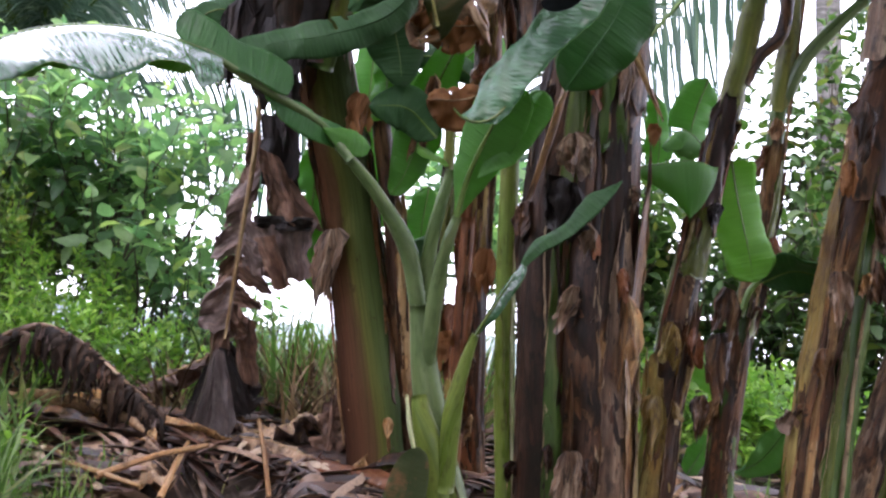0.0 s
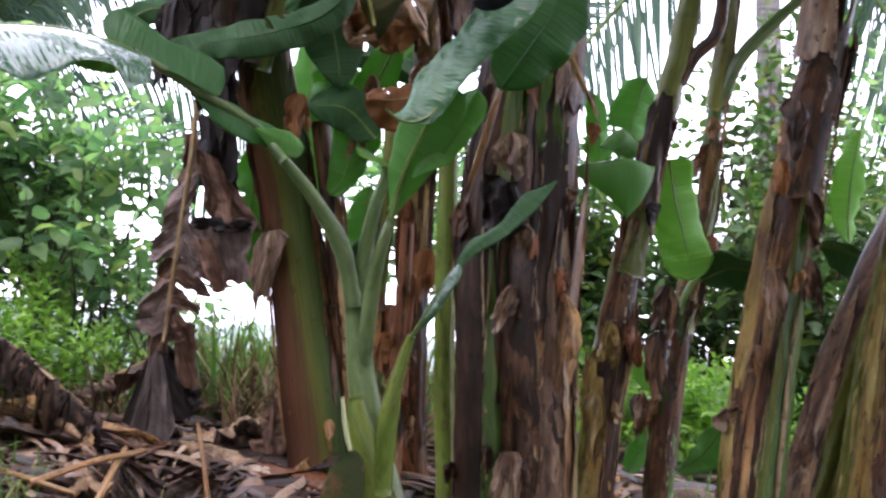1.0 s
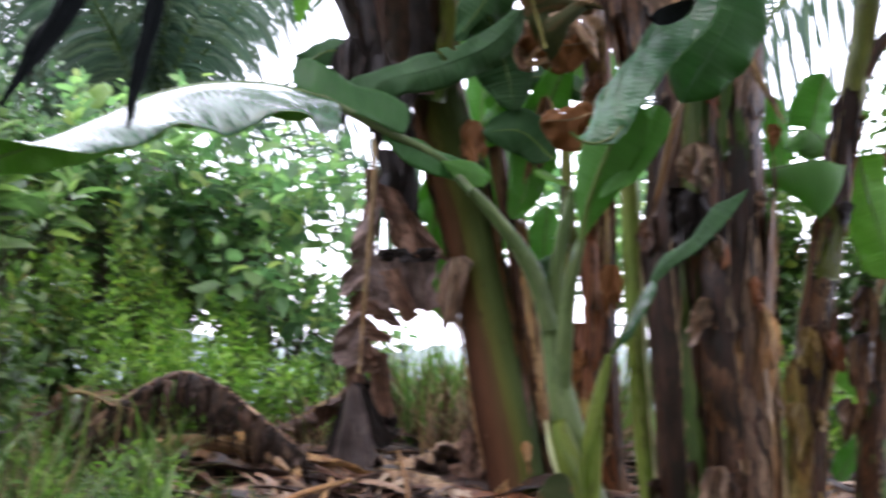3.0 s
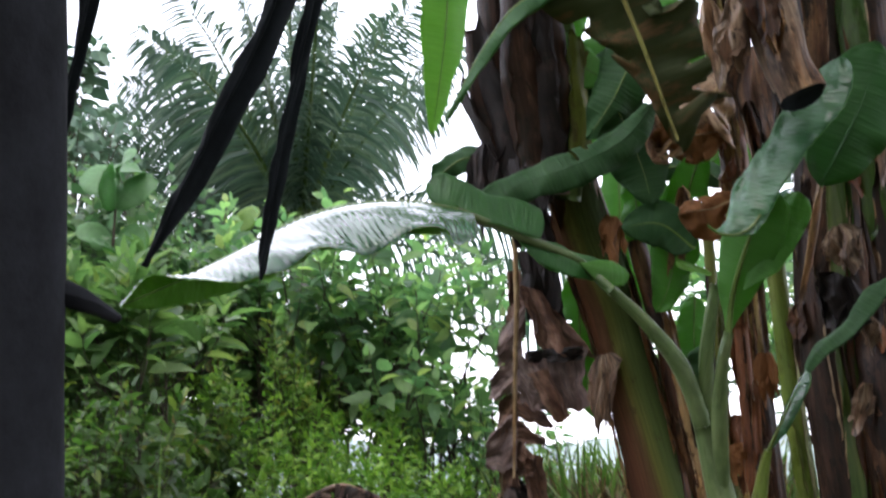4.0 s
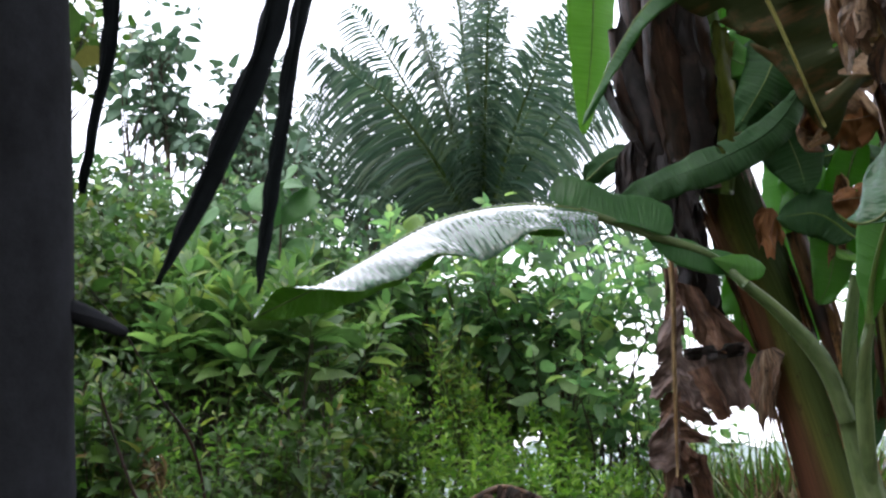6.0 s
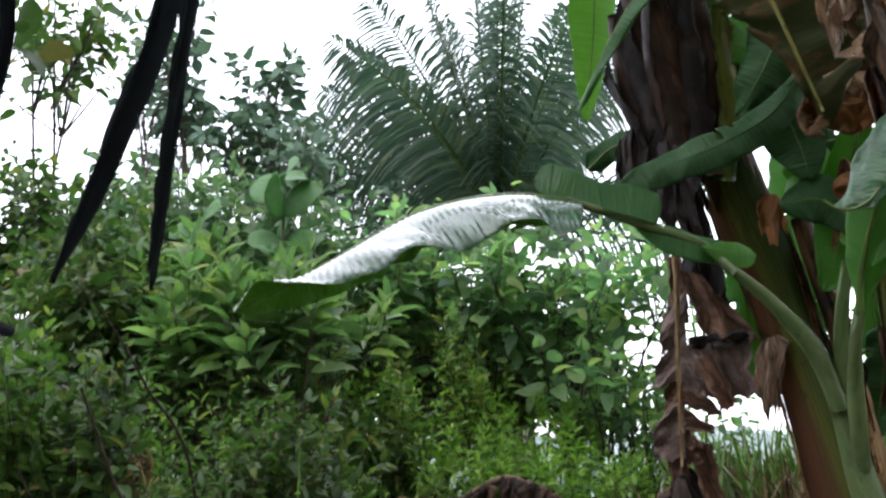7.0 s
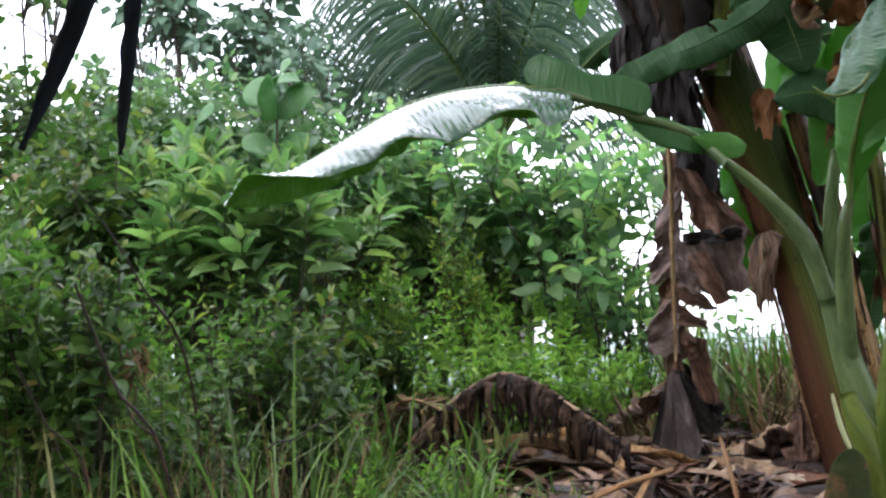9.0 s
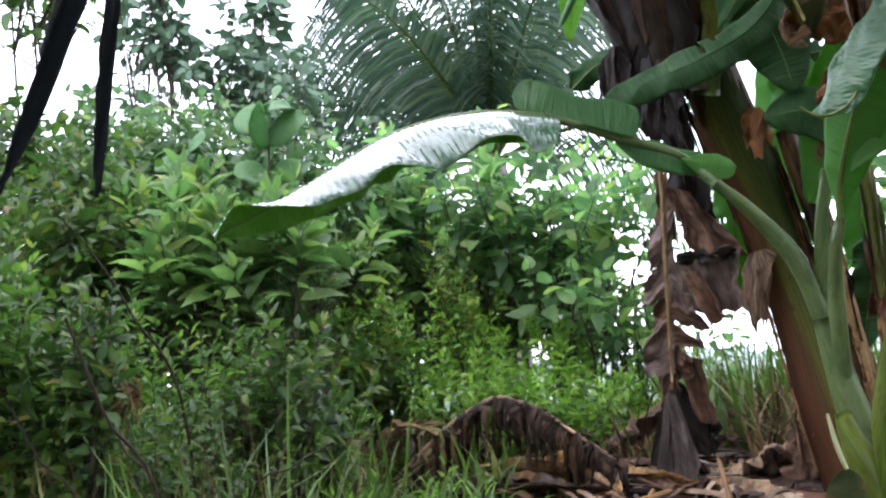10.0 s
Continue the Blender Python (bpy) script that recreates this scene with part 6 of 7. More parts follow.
rust = thing("fallen_leaf", RUST[0], "rust-brown dead leaf in hanging shreds", "dead leaf", "fallen banana leaves")
part("midrib", tube_mesh("midrib", RUST, (0.008, 0.008, 0.005), RIB_STRAW, 20, 8, 0.06), rust)
shreds(rust, RUST, DRY_GRASS, 131, 60, 0.13, 0.012, 0.16)


def straw(a, b_, r0, label="straw-coloured dry leaf stalk lying on the litter"):
    a, b_ = np.asarray(a, float), np.asarray(b_, float)
    ob = thing("dry_stalk", a, label, "dry stalk", "dry stalks")
    part("stalk", tube_mesh("stalk", [a, (a + b_) / 2 + (0, 0, 0.012), b_], (r0, r0 * 0.9, r0 * 0.7), STRAW, 16, 8, 0.08), ob)


straw((-0.993, 3.745, 0.630), (-0.709, 4.070, 0.716), 0.0125)
straw((-0.765, 3.645, 0.597), (-0.793, 4.161, 0.706), 0.012)
straw((-0.469, 3.974, 0.580), (-0.558, 4.165, 0.812), 0.010, "thin dry stalk leaning upright in the litter")
straw((-1.345, 3.977, 0.637), (-0.833, 3.684, 0.622), 0.012)
straw((-0.093, 4.516, 0.700), (-0.467, 4.324, 0.582), 0.009)

CURL = [(-1.72, 2.30, 1.25), (-1.64, 2.30, 1.32), (-1.56, 2.29, 1.29), (-1.52, 2.28, 1.20)]
curl = thing("dead_leaf_in_weeds", CURL[0], "pale straw-coloured dead leaf in shreds caught in the weeds", "dead leaf")
part("midrib", tube_mesh("midrib", CURL, (0.003, 0.004, 0.002), RIB_STRAW, 24, 6), curl)
shreds(curl, CURL, DRY_GRASS, 137, 26, 0.11, 0.007, 0.03)
twig_low = np.array((-1.588, 2.565, 1.157))
twig = thing("dead_twig", (twig_low[0] + 0.04, twig_low[1], float(ground_z(twig_low[0] + 0.04, twig_low[1]))), "dark leaning dead twig in front of the shrubs", "twig")
part("stem", tube_mesh("stem", [(twig_low[0] + 0.04, twig_low[1], float(ground_z(twig_low[0] + 0.04, twig_low[1])) - 0.03), tuple(twig_low), (-1.683, 2.504, 1.422), (-1.755, 2.461, 1.582), (-1.837, 2.416, 1.706)], (0.006, 0.005, 0.0045, 0.0035, 0.002), STEM_DARK, 40, 7, 0.12), twig)

r = np.random.RandomState(15)
for i in range(46):
    x, y = (r.normal(-0.95, 0.45), r.normal(4.4, 0.28)) if i < 34 else (r.uniform(-0.3, 1.8), r.uniform(3.9, 4.9))
    L, az, w = r.uniform(0.3, 0.85), r.normal(-0.3, 0.5), r.uniform(0.03, 0.085)
    if ((x + 0.62) / 0.55) ** 2 + ((y - 3.9) / 0.5) ** 2 < 1:
        y += 0.7
    a = np.array((x - L / 2 * np.cos(az), y - L / 2 * np.sin(az), 0))
    b_ = np.array((x + L / 2 * np.cos(az), y + L / 2 * np.sin(az), 0))
    c = (a + b_) / 2
    for q in (a, b_, c):
        q[2] = float(ground_z(q[0], q[1])) + 0.03
    lift = r.uniform(0, 0.09)
    a[2] += lift * r.rand()
    b_[2] += lift * r.rand()
    c[2] += lift
    mt = ((DRY_PALE, DRY_PALE, STEM_TAN, DRY_LEAF, STEM_BROWN, STEM_DARK) if x < -0.45 else (STEM_TAN, DRY_LEAF, DRY_LEAF, STEM_BROWN, STEM_RED, STEM_DARK))[r.randint(6)]
    ob = thing("fallen_sheath", a, "dried curled banana sheath lying in the litter", "dead leaf", "fallen banana sheaths")
    cup = r.choice((-35, 30, 45))
    me, line, _ = blade_mesh("sheath", [tuple(a), tuple(c), tuple(b_)], w, (mt, mt), near=cup, far=cup * r.uniform(0.4, 1.2), roll=r.uniform(-35, 35), wave=0.014, tears=r.randint(0, 5), seed=700 + i, count=26, across=3, base=0.1, tip=0.3, crumple=0.008, depth_of_tear=0.3)
    part("sheath", me, ob)

r = np.random.RandomState(5)
lv, lt, off = [], [], 0
for i in range(2700):
    x, y = r.uniform(-1.9, 2.5), r.uniform(3.3, 5.6)
    if r.rand() < 0.35:
        x, y = r.normal(-0.8, 0.5), r.normal(4.35, 0.35)
    if ((x + 0.62) / 0.25) ** 2 + ((y - 3.8) / 0.5) ** 2 < 1:
        continue
    L, w, az, k = r.uniform(0.07, 0.5) ** 1.1, r.uniform(0.004, 0.020), r.normal(0.1, 0.8), 7
    s = np.linspace(-0.5, 0.5, k)
    cx, cy = x + s * L * np.cos(az) + 0.02 * np.sin(s * 5 + i), y + s * L * np.sin(az)
    cz = ground_z(cx, cy) + 0.008 + r.uniform(0, 0.05) * (1 + s * r.uniform(-1.5, 1.5)) + 0.03 * r.rand() * (0.25 - s ** 2) * 4
    side = np.array((-np.sin(az), np.cos(az), r.uniform(-0.9, 0.9)))
    wd = w * (1 - 0.8 * (2 * s) ** 4)
    c = np.stack([cx, cy, cz], 1)
    lift = np.array((0, 0, 1.0)) * w * r.uniform(0.1, 0.9)
    ring = np.stack([c - side * wd[:, None], c + lift, c + side * wd[:, None]], 1).reshape(-1, 3)
    lv.append(ring)
    for a in range(k - 1):
        for j in range(2):
            p = off + a * 3 + j
            lt += [(p, p + 1, p + 4), (p, p + 4, p + 3)]
    off += k * 3
litter = new("leaf_litter", tri_mesh("leaf_litter", np.vstack(lv), lt, LITTER))
tagged(litter, "brown shreds of dead banana leaf covering the soil", "leaf litter", kind="stuff")

# ================= grass and weeds =================
def scatter(seed, count, x0, x1, y0, y1):
    r = np.random.RandomState(seed)
    x, y = r.uniform(x0, x1, count), r.uniform(y0, y1, count)
    keep = wobble(seed, x * 2.2, y * 2.2) > -0.45
    x, y = x[keep], y[keep]
    return np.stack([x, y, ground_z(x, y) - 0.01], 1), r


feet, r = scatter(1, 1900, -3.4, -0.95, 2.3, 4.9)
feet = feet[(feet[:, 0] < -1.15 - 0.25 * (feet[:, 1] - 3.4)) & (feet[:, 0] > -3.6)]
blades("grass", feet, r.uniform(0.15, 0.5, len(feet)), r.uniform(0.012, 0.03, len(feet)), GRASS, 3, 1.0, label="long green grass blades bowing over")
feet, r = scatter(11, 620, -2.9, -1.0, 2.3, 3.8)
feet = feet[feet[:, 0] < -0.45 - 0.25 * feet[:, 1]]
blades("tall_grass", feet, r.uniform(0.30, 0.75, len(feet)), r.uniform(0.010, 0.026, len(feet)), GRASS, 13, 0.9, label="tall green grass with bowed blades in front of the shrubs")
feet, r = scatter(12, 420, -2.6, -1.1, 2.4, 4.3)
feet = feet[feet[:, 0] < -0.6 - 0.25 * feet[:, 1]]
blades("dead_grass", feet, r.uniform(0.25, 0.65, len(feet)), r.uniform(0.004, 0.009, len(feet)), DRY_GRASS, 14, 1.4, label="dead yellow grass stalks among the green")
feet, r = scatter(2, 1500, -1.6, 2.6, 2.6, 4.4)
blades("short_grass", feet, r.uniform(0.04, 0.13, len(feet)), r.uniform(0.004, 0.009, len(feet)), GRASS, 4, 0.8, label="short green grass in tufts on the soil")
feet, r = scatter(3, 800, -1.0, 0.35, 5.0, 6.6)
blades("reeds", feet, r.uniform(0.3, 0.72, len(feet)), r.uniform(0.014, 0.034, len(feet)), GRASS, 5, 0.7, label="tall green reed grass behind the clump")
feet, r = scatter(4, 3200, -1.05, 0.25, 4.6, 5.9)
blades("dry_grass", feet, r.uniform(0.15, 0.55, len(feet)), r.uniform(0.006, 0.022, len(feet)), DRY_GRASS, 6, 0.9, label="withered yellow-brown grass")
feet, r = scatter(5, 4200, -9, 8, 6.2, 12)
blades("far_grass", feet, r.uniform(0.25, 0.6, len(feet)), r.uniform(0.01, 0.03, len(feet)), GRASS, 7, 0.6, label="rough grass on the far side of the bank")

feet, r = scatter(41, 1500, 1.2, 3.0, 3.3, 5.2)
blades("short_grass", feet, r.uniform(0.06, 0.22, len(feet)), r.uniform(0.005, 0.012, len(feet)), GRASS, 43, 0.9, label="green grass between the banana stems")
feet, r = scatter(51, 260, -2.3, -1.05, 1.9, 2.6)
feet = feet[feet[:, 0] < -0.15 - 0.42 * feet[:, 1]]
blades("tall_grass", feet, r.uniform(0.70, 1.20, len(feet)), r.uniform(0.008, 0.018, len(feet)), GRASS, 53, 0.62, label="tall grass blades standing before the shaded shrubs")
feet, r = scatter(52, 170, -1.9, -1.0, 1.9, 2.4)
feet = feet[feet[:, 0] < -0.15 - 0.42 * feet[:, 1]]
blades("pale_grass", feet, r.uniform(0.7, 1.05, len(feet)), r.uniform(0.004, 0.010, len(feet)), DRY_GRASS, 54, 0.45, label="bleached dead grass blades among the green ones")
feet, r = scatter(55, 120, -1.45, -1.05, 2.2, 2.8)
feet = feet[feet[:, 0] < -0.15 - 0.42 * feet[:, 1]]
blades("tall_grass", feet, r.uniform(0.60, 0.90, len(feet)), r.uniform(0.010, 0.020, len(feet)), GRASS, 56, 0.7, label="bright tuft of long grass with bowed blades")
feet, r = scatter(31, 300, -1.75, -1.12, 2.55, 3.6)
blades("tall_grass", feet, r.uniform(0.28, 0.58, len(feet)), r.uniform(0.010, 0.022, len(feet)), GRASS, 33, 1.0, label="bright green grass with bowed blades beside the litter")
feet, r = scatter(32, 760, -2.7, -1.3, 2.15, 3.1)
blades("dead_grass", feet, r.uniform(0.35, 0.85, len(feet)), r.uniform(0.004, 0.010, len(feet)), DRY_GRASS, 34, 0.9, label="thin dead stalks standing among the shrubs")
feet, r = scatter(35, 90, -2.45, -2.15, 4.4, 4.75)
feet[:, 2] += 0.95
blades("creeper_grass", feet, r.uniform(0.2, 0.34, len(feet)), r.uniform(0.008, 0.016, len(feet)), GRASS, 36, 1.9, label="pale long grass drooping over the bushes")
feet, r = scatter(21, 420, -1.5, -0.98, 3.45, 3.95)
blades("grass_tuft", feet, r.uniform(0.06, 0.2, len(feet)), r.uniform(0.006, 0.012, len(feet)), GRASS, 22, 0.9, label="green grass tufts at the edge of the litter")

# ================= crowns of the banana plants, overhead =================
def crown(owner, top, count, seed, length=1.7, width=0.24, start=0.0):
    """The spreading leaves at the top of a banana stem."""
    r = np.random.RandomState(seed)
    top = np.asarray(top, float)
    for i in range(count):
        az, el = start + 6.283 * i / count + r.uniform(-0.3, 0.3), r.uniform(0.75, 1.15)
        out = np.array((np.cos(az), np.sin(az), 0))
        L = length * r.uniform(0.85, 1.15)
        up_ = lambda f, rise: tuple(top + out * L * f * np.cos(el * (1 - 0.25 * f)) + (0, 0, L * rise))
        banana_leaf(owner, [up_(0.16, 0.22), up_(0.45, 0.52), up_(0.75, 0.62), up_(1.05, 0.50)], (width * 0.7, width, width, width * 0.7), near=18, far=18, wave=0.025, tears=5, seed=seed * 13 + i, count=44, across=4, tip=0.35, mats=(LEAF_TOP, LEAF_UNDER), rib_r=0.014,
                    petiole=([tuple(top), up_(0.08, 0.13), up_(0.17, 0.23)], 0.022, 0.016))


crown(red, red_line[-1], 6, 601, 1.9, 0.27, 0.4)
crown(slim, slim_line[-1], 2, 602, 1.5, 0.2, 0.9)
crown(dark, dark_line[-1], 3, 603, 1.6, 0.24, 0.2)
crown(big, big_line[-1], 4, 604, 1.9, 0.27, 1.1)
crown(lean, lean_line[-1], 3, 605, 1.6, 0.24, 0.6)
crown(sucker, sucker_line[-1], 4, 606, 1.4, 0.2, 0.1)
crown(tan, tan_line[-1], 4, 607, 1.9, 0.27, 0.7)
crown(far_b, far_b_line[-1], 6, 608, 1.8, 0.26, 0.3)

# ================= shrubs and trees =================
G = lambda x, y: (x, y, float(ground_z(x, y)) - 0.02)
WEEDS = "shrubs and weeds"


BIG_LEAF = foliage_mat("large_soft_leaves", [(0.0, (0.09, 0.22, 0.085)), (0.6, (0.135, 0.28, 0.11)), (1.0, (0.19, 0.34, 0.12))], 0.5, 0.25, 0.5)


def sapling(foot, top, count, leaf, seed, mat=BIG_LEAF, label="tall sapling with large soft light green leaves"):
    """A single-stemmed young plant whose large leaves stand out one by one."""
    r = np.random.RandomState(seed)
    foot, top = np.asarray(foot, float), np.asarray(top, float)
    ob = thing("sapling", foot, label, "sapling", WEEDS)
    line = curve([foot, (foot + top) / 2 + r.normal(0, 0.05, 3), top], 24)
    part("stem", tube_mesh("stem", line[::4], (0.012, 0.010, 0.005), BARK, 24, 8), ob)
    for i in range(count):
        f = 0.45 + 0.55 * (i + 0.5) / count
        at = line[min(23, int(f * 23))]
        az = i * 2.4 + r.uniform(-0.4, 0.4)
        out = np.array((np.cos(az), np.sin(az), r.uniform(0.1, 0.9) * (0.5 + f)))
        L = leaf * r.uniform(0.7, 1.2) * (1.15 - 0.4 * abs(f - 0.75))
        me, _, _ = blade_mesh("leaf", [at, at + out * L * 0.3, at + out * L * 0.65 + (0, 0, -0.02 * L), at + out * L - np.array((0, 0, 0.25 * L))], L * 0.46, (mat, mat), near=-6, far=-6, wave=0.006, seed=seed + i, count=12, across=3, base=0.35, tip=0.55, thick=0.0006, up=(r.normal(0, 0.4), -1 + r.normal(0, 0.3), 0.7))
        part("leaf", me, ob)
    return ob


def bare_stalk(points, radius, seed):
    """A thin dark leafless stalk that leans out of the undergrowth, with two short side twigs."""
    ob = thing("bare_stalk", points[0], "thin dark leafless stalk leaning through the shrubs", "stalk", WEEDS)
    line = curve(points, 20)
    stem = part("stem", tube_mesh("stem", points, (radius, radius * 0.8, radius * 0.5), STEM_DARK, 24, 7, 0.1, seed), ob)
    for k, side in ((8, 1), (13, -1)):
        p = line[k]
        part("twig", tube_mesh("twig", [p, p + (side * 0.05, -0.01, 0.04), p + (side * 0.09, 0.0, 0.11)], (radius * 0.5, radius * 0.4, radius * 0.2), STEM_DARK, 10, 6, 0.1, seed + k), stem)
    return ob


bare_stalk([G(-1.30, 2.20), (-1.37, 2.16, 1.00), (-1.46, 2.12, 1.18), (-1.53, 2.08, 1.42)], 0.006, 401)
bare_stalk([G(-1.46, 2.12), (-1.53, 2.09, 0.98), (-1.60, 2.06, 1.10), (-1.68, 2.03, 1.28)], 0.005, 402)
bare_stalk([G(-1.24, 2.30), (-1.22, 2.28, 0.95), (-1.12, 2.31, 1.05), (-1.02, 2.33, 1.10)], 0.004, 403)


# near shrubs in the shade: x, y, height of the crown's middle, its half height, half width, leaf, material
for k, (x, y, z, rz_, rr, leaf_, mt) in enumerate((
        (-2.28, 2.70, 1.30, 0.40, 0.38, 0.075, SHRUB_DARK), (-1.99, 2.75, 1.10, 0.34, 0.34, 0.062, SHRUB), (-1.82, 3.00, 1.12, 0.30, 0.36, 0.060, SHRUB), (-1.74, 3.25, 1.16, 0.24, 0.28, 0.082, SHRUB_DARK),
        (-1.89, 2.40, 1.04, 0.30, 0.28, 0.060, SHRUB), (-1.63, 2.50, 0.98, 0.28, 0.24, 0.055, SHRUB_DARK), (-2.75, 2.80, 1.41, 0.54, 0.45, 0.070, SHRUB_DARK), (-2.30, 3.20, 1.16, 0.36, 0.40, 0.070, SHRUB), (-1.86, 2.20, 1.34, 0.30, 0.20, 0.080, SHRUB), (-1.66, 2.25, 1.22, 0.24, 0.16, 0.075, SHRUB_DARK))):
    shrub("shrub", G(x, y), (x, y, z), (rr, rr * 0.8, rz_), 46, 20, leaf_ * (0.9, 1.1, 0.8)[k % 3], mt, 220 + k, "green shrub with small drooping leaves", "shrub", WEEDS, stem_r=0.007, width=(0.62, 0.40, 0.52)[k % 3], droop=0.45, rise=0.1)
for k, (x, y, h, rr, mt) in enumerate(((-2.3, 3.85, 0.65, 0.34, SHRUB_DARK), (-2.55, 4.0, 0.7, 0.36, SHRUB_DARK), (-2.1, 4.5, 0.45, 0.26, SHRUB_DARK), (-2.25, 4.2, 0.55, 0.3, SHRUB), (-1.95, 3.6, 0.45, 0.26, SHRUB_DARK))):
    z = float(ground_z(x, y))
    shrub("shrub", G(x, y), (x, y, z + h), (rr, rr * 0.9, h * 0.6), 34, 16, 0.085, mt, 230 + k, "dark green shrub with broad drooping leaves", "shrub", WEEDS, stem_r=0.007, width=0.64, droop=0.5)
# bright weeds behind the litter
for k, (x, y, h) in enumerate(((-1.62, 4.75, 0.36), (-1.2, 5.0, 0.28), (-1.9, 4.75, 0.48), (-1.4, 4.95, 0.34), (-2.15, 4.7, 0.52), (-1.75, 5.1, 0.45), (-1.05, 5.15, 0.24), (-2.3, 5.0, 0.56), (-1.5, 5.25, 0.40), (-2.6, 4.6, 0.6), (-1.95, 5.3, 0.52), (-1.45, 4.70, 0.30), (-1.75, 4.55, 0.34))):
    z = float(ground_z(x, y))
    shrub("weed", G(x, y), (x, y, z + h), (0.24, 0.22, h * 0.6), 26, 18, 0.056, WEED, 200 + k, "bright green leafy weed", "weed", WEEDS, stem_r=0.004, width=0.5, droop=0.25, rise=0.5)
for k, (x, y, z, rz_, rr) in enumerate(((-1.86, 4.90, 1.52, 0.30, 0.07), (-1.78, 4.95, 1.42, 0.24, 0.06), (-2.02, 4.60, 1.35, 0.24, 0.08))):
    shrub("weed", G(x, y), (x, y, z), (rr, rr, rz_), 14, 15, 0.055, YELLOWING, 205 + k, "tall thin yellow-green weed with pointed leaves", "weed", WEEDS, stem_r=0.005, width=0.42, droop=0.2, fork=0.5)
for k, (x, y) in enumerate(((1.25, 5.4), (1.5, 5.7), (1.0, 5.8), (1.75, 5.3), (2.1, 5.6), (0.7, 5.6), (1.05, 5.0), (1.4, 4.9), (1.65, 5.0), (2.3, 5.2))):
    z = float(ground_z(x, y))
    shrub("weed", G(x, y), (x, y, z + 0.26), (0.28, 0.25, 0.2), 24, 16, 0.075, WEED, 212 + k, "bright green leafy weed", "weed", WEEDS, stem_r=0.005)
for k, (x, y, h, mt) in enumerate(((-1.8, 3.8, 0.26, WEED), (-1.95, 4.1, 0.34, WEED), (-2.05, 3.7, 0.36, SHRUB), (-2.3, 3.45, 0.4, SHRUB), (-1.52, 3.35, 0.22, SHRUB), (-1.42, 3.05, 0.26, WEED), (-1.62, 2.75, 0.30, SHRUB), (-1.35, 3.65, 0.16, WEED), (-1.30, 2.85, 0.22, SHRUB))):
    z = float(ground_z(x, y))
    shrub("weed", G(x, y), (x, y, z + h), (0.16, 0.16, h * 0.8), 13, 14, 0.062, mt, 250 + k, "green weed with narrow leaves among the grass", "weed", WEEDS, stem_r=0.004, width=0.4, droop=0.3, rise=0.5, fork=0.1)
# plants with rosettes of long light leaves at the ends of their shoots
for k, (x, y, z, rz_, rr) in enumerate(((-2.42, 3.7, 1.66, 0.20, 0.32), (-2.50, 3.95, 1.76, 0.20, 0.32), (-2.04, 3.7, 1.56, 0.18, 0.28), (-2.02, 4.0, 1.60, 0.20, 0.25), (-2.26, 3.6, 1.54, 0.16, 0.25))):
    shrub("broadleaf_plant", G(x, y), (x, y, z), (rr, rr * 0.8, rz_), 17, 15, 0.145, BROAD, 240 + k, "tall plant with long light green leaves in tufts", "shrub", WEEDS, stem_r=0.009, width=0.44, droop=0.15, start=0.6, fork=0.45, rise=0.8, stalk=0.1)
# creepers heaped over the bushes
for k, (x, y, z, rz_, rr, mt) in enumerate((
        (-3.62, 4.3, 2.27, 0.30, 0.5, SHRUB_DARK), (-3.29, 4.5, 2.28, 0.30, 0.55, CREEPER), (-2.95, 4.7, 2.26, 0.30, 0.5, CREEPER), (-2.65, 4.9, 2.10, 0.30, 0.45, CREEPER), (-4.16, 4.2, 2.27, 0.36, 0.6, SHRUB_DARK),
        (-3.05, 3.9, 1.98, 0.28, 0.4, SHRUB_DARK), (-2.80, 3.5, 1.74, 0.26, 0.34, SHRUB_DARK), (-3.0, 4.3, 2.12, 0.26, 0.4, CREEPER), (-2.6, 4.4, 1.95, 0.26, 0.35, CREEPER))):
    shrub("creeper_heap", G(x, y), (x, y, z), (rr, rr * 0.7, rz_), 54, 18, 0.085, mt, 300 + k, "heap of green creepers with soft heart-shaped leaves", "creeper", WEEDS, stem_r=0.008, width=0.8, droop=0.6, rise=0.0, fork=0.55)
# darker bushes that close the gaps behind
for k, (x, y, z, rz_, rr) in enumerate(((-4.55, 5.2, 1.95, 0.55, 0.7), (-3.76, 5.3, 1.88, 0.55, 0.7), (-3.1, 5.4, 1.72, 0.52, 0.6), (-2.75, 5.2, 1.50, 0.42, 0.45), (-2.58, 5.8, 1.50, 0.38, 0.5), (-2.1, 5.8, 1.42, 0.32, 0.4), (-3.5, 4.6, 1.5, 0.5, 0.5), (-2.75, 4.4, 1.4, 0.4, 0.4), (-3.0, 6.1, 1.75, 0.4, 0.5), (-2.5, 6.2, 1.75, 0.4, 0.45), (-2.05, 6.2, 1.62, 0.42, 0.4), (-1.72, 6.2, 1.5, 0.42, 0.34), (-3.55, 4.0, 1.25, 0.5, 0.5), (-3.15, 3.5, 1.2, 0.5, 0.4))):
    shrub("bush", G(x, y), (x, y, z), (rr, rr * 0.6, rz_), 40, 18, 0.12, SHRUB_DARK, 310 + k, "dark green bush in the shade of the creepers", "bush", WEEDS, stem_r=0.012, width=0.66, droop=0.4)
sapling(G(-2.36, 4.22), (-2.306, 4.243, 2.379), 20, 0.15, 901)
sapling(G(-2.72, 4.0), (-2.62, 4.10, 2.22), 14, 0.12, 903)
sapling(G(-2.0, 5.6), (-1.997, 5.755, 2.268), 16, 0.11, 905, YELLOWING, "sapling with yellowing leaves at its top")
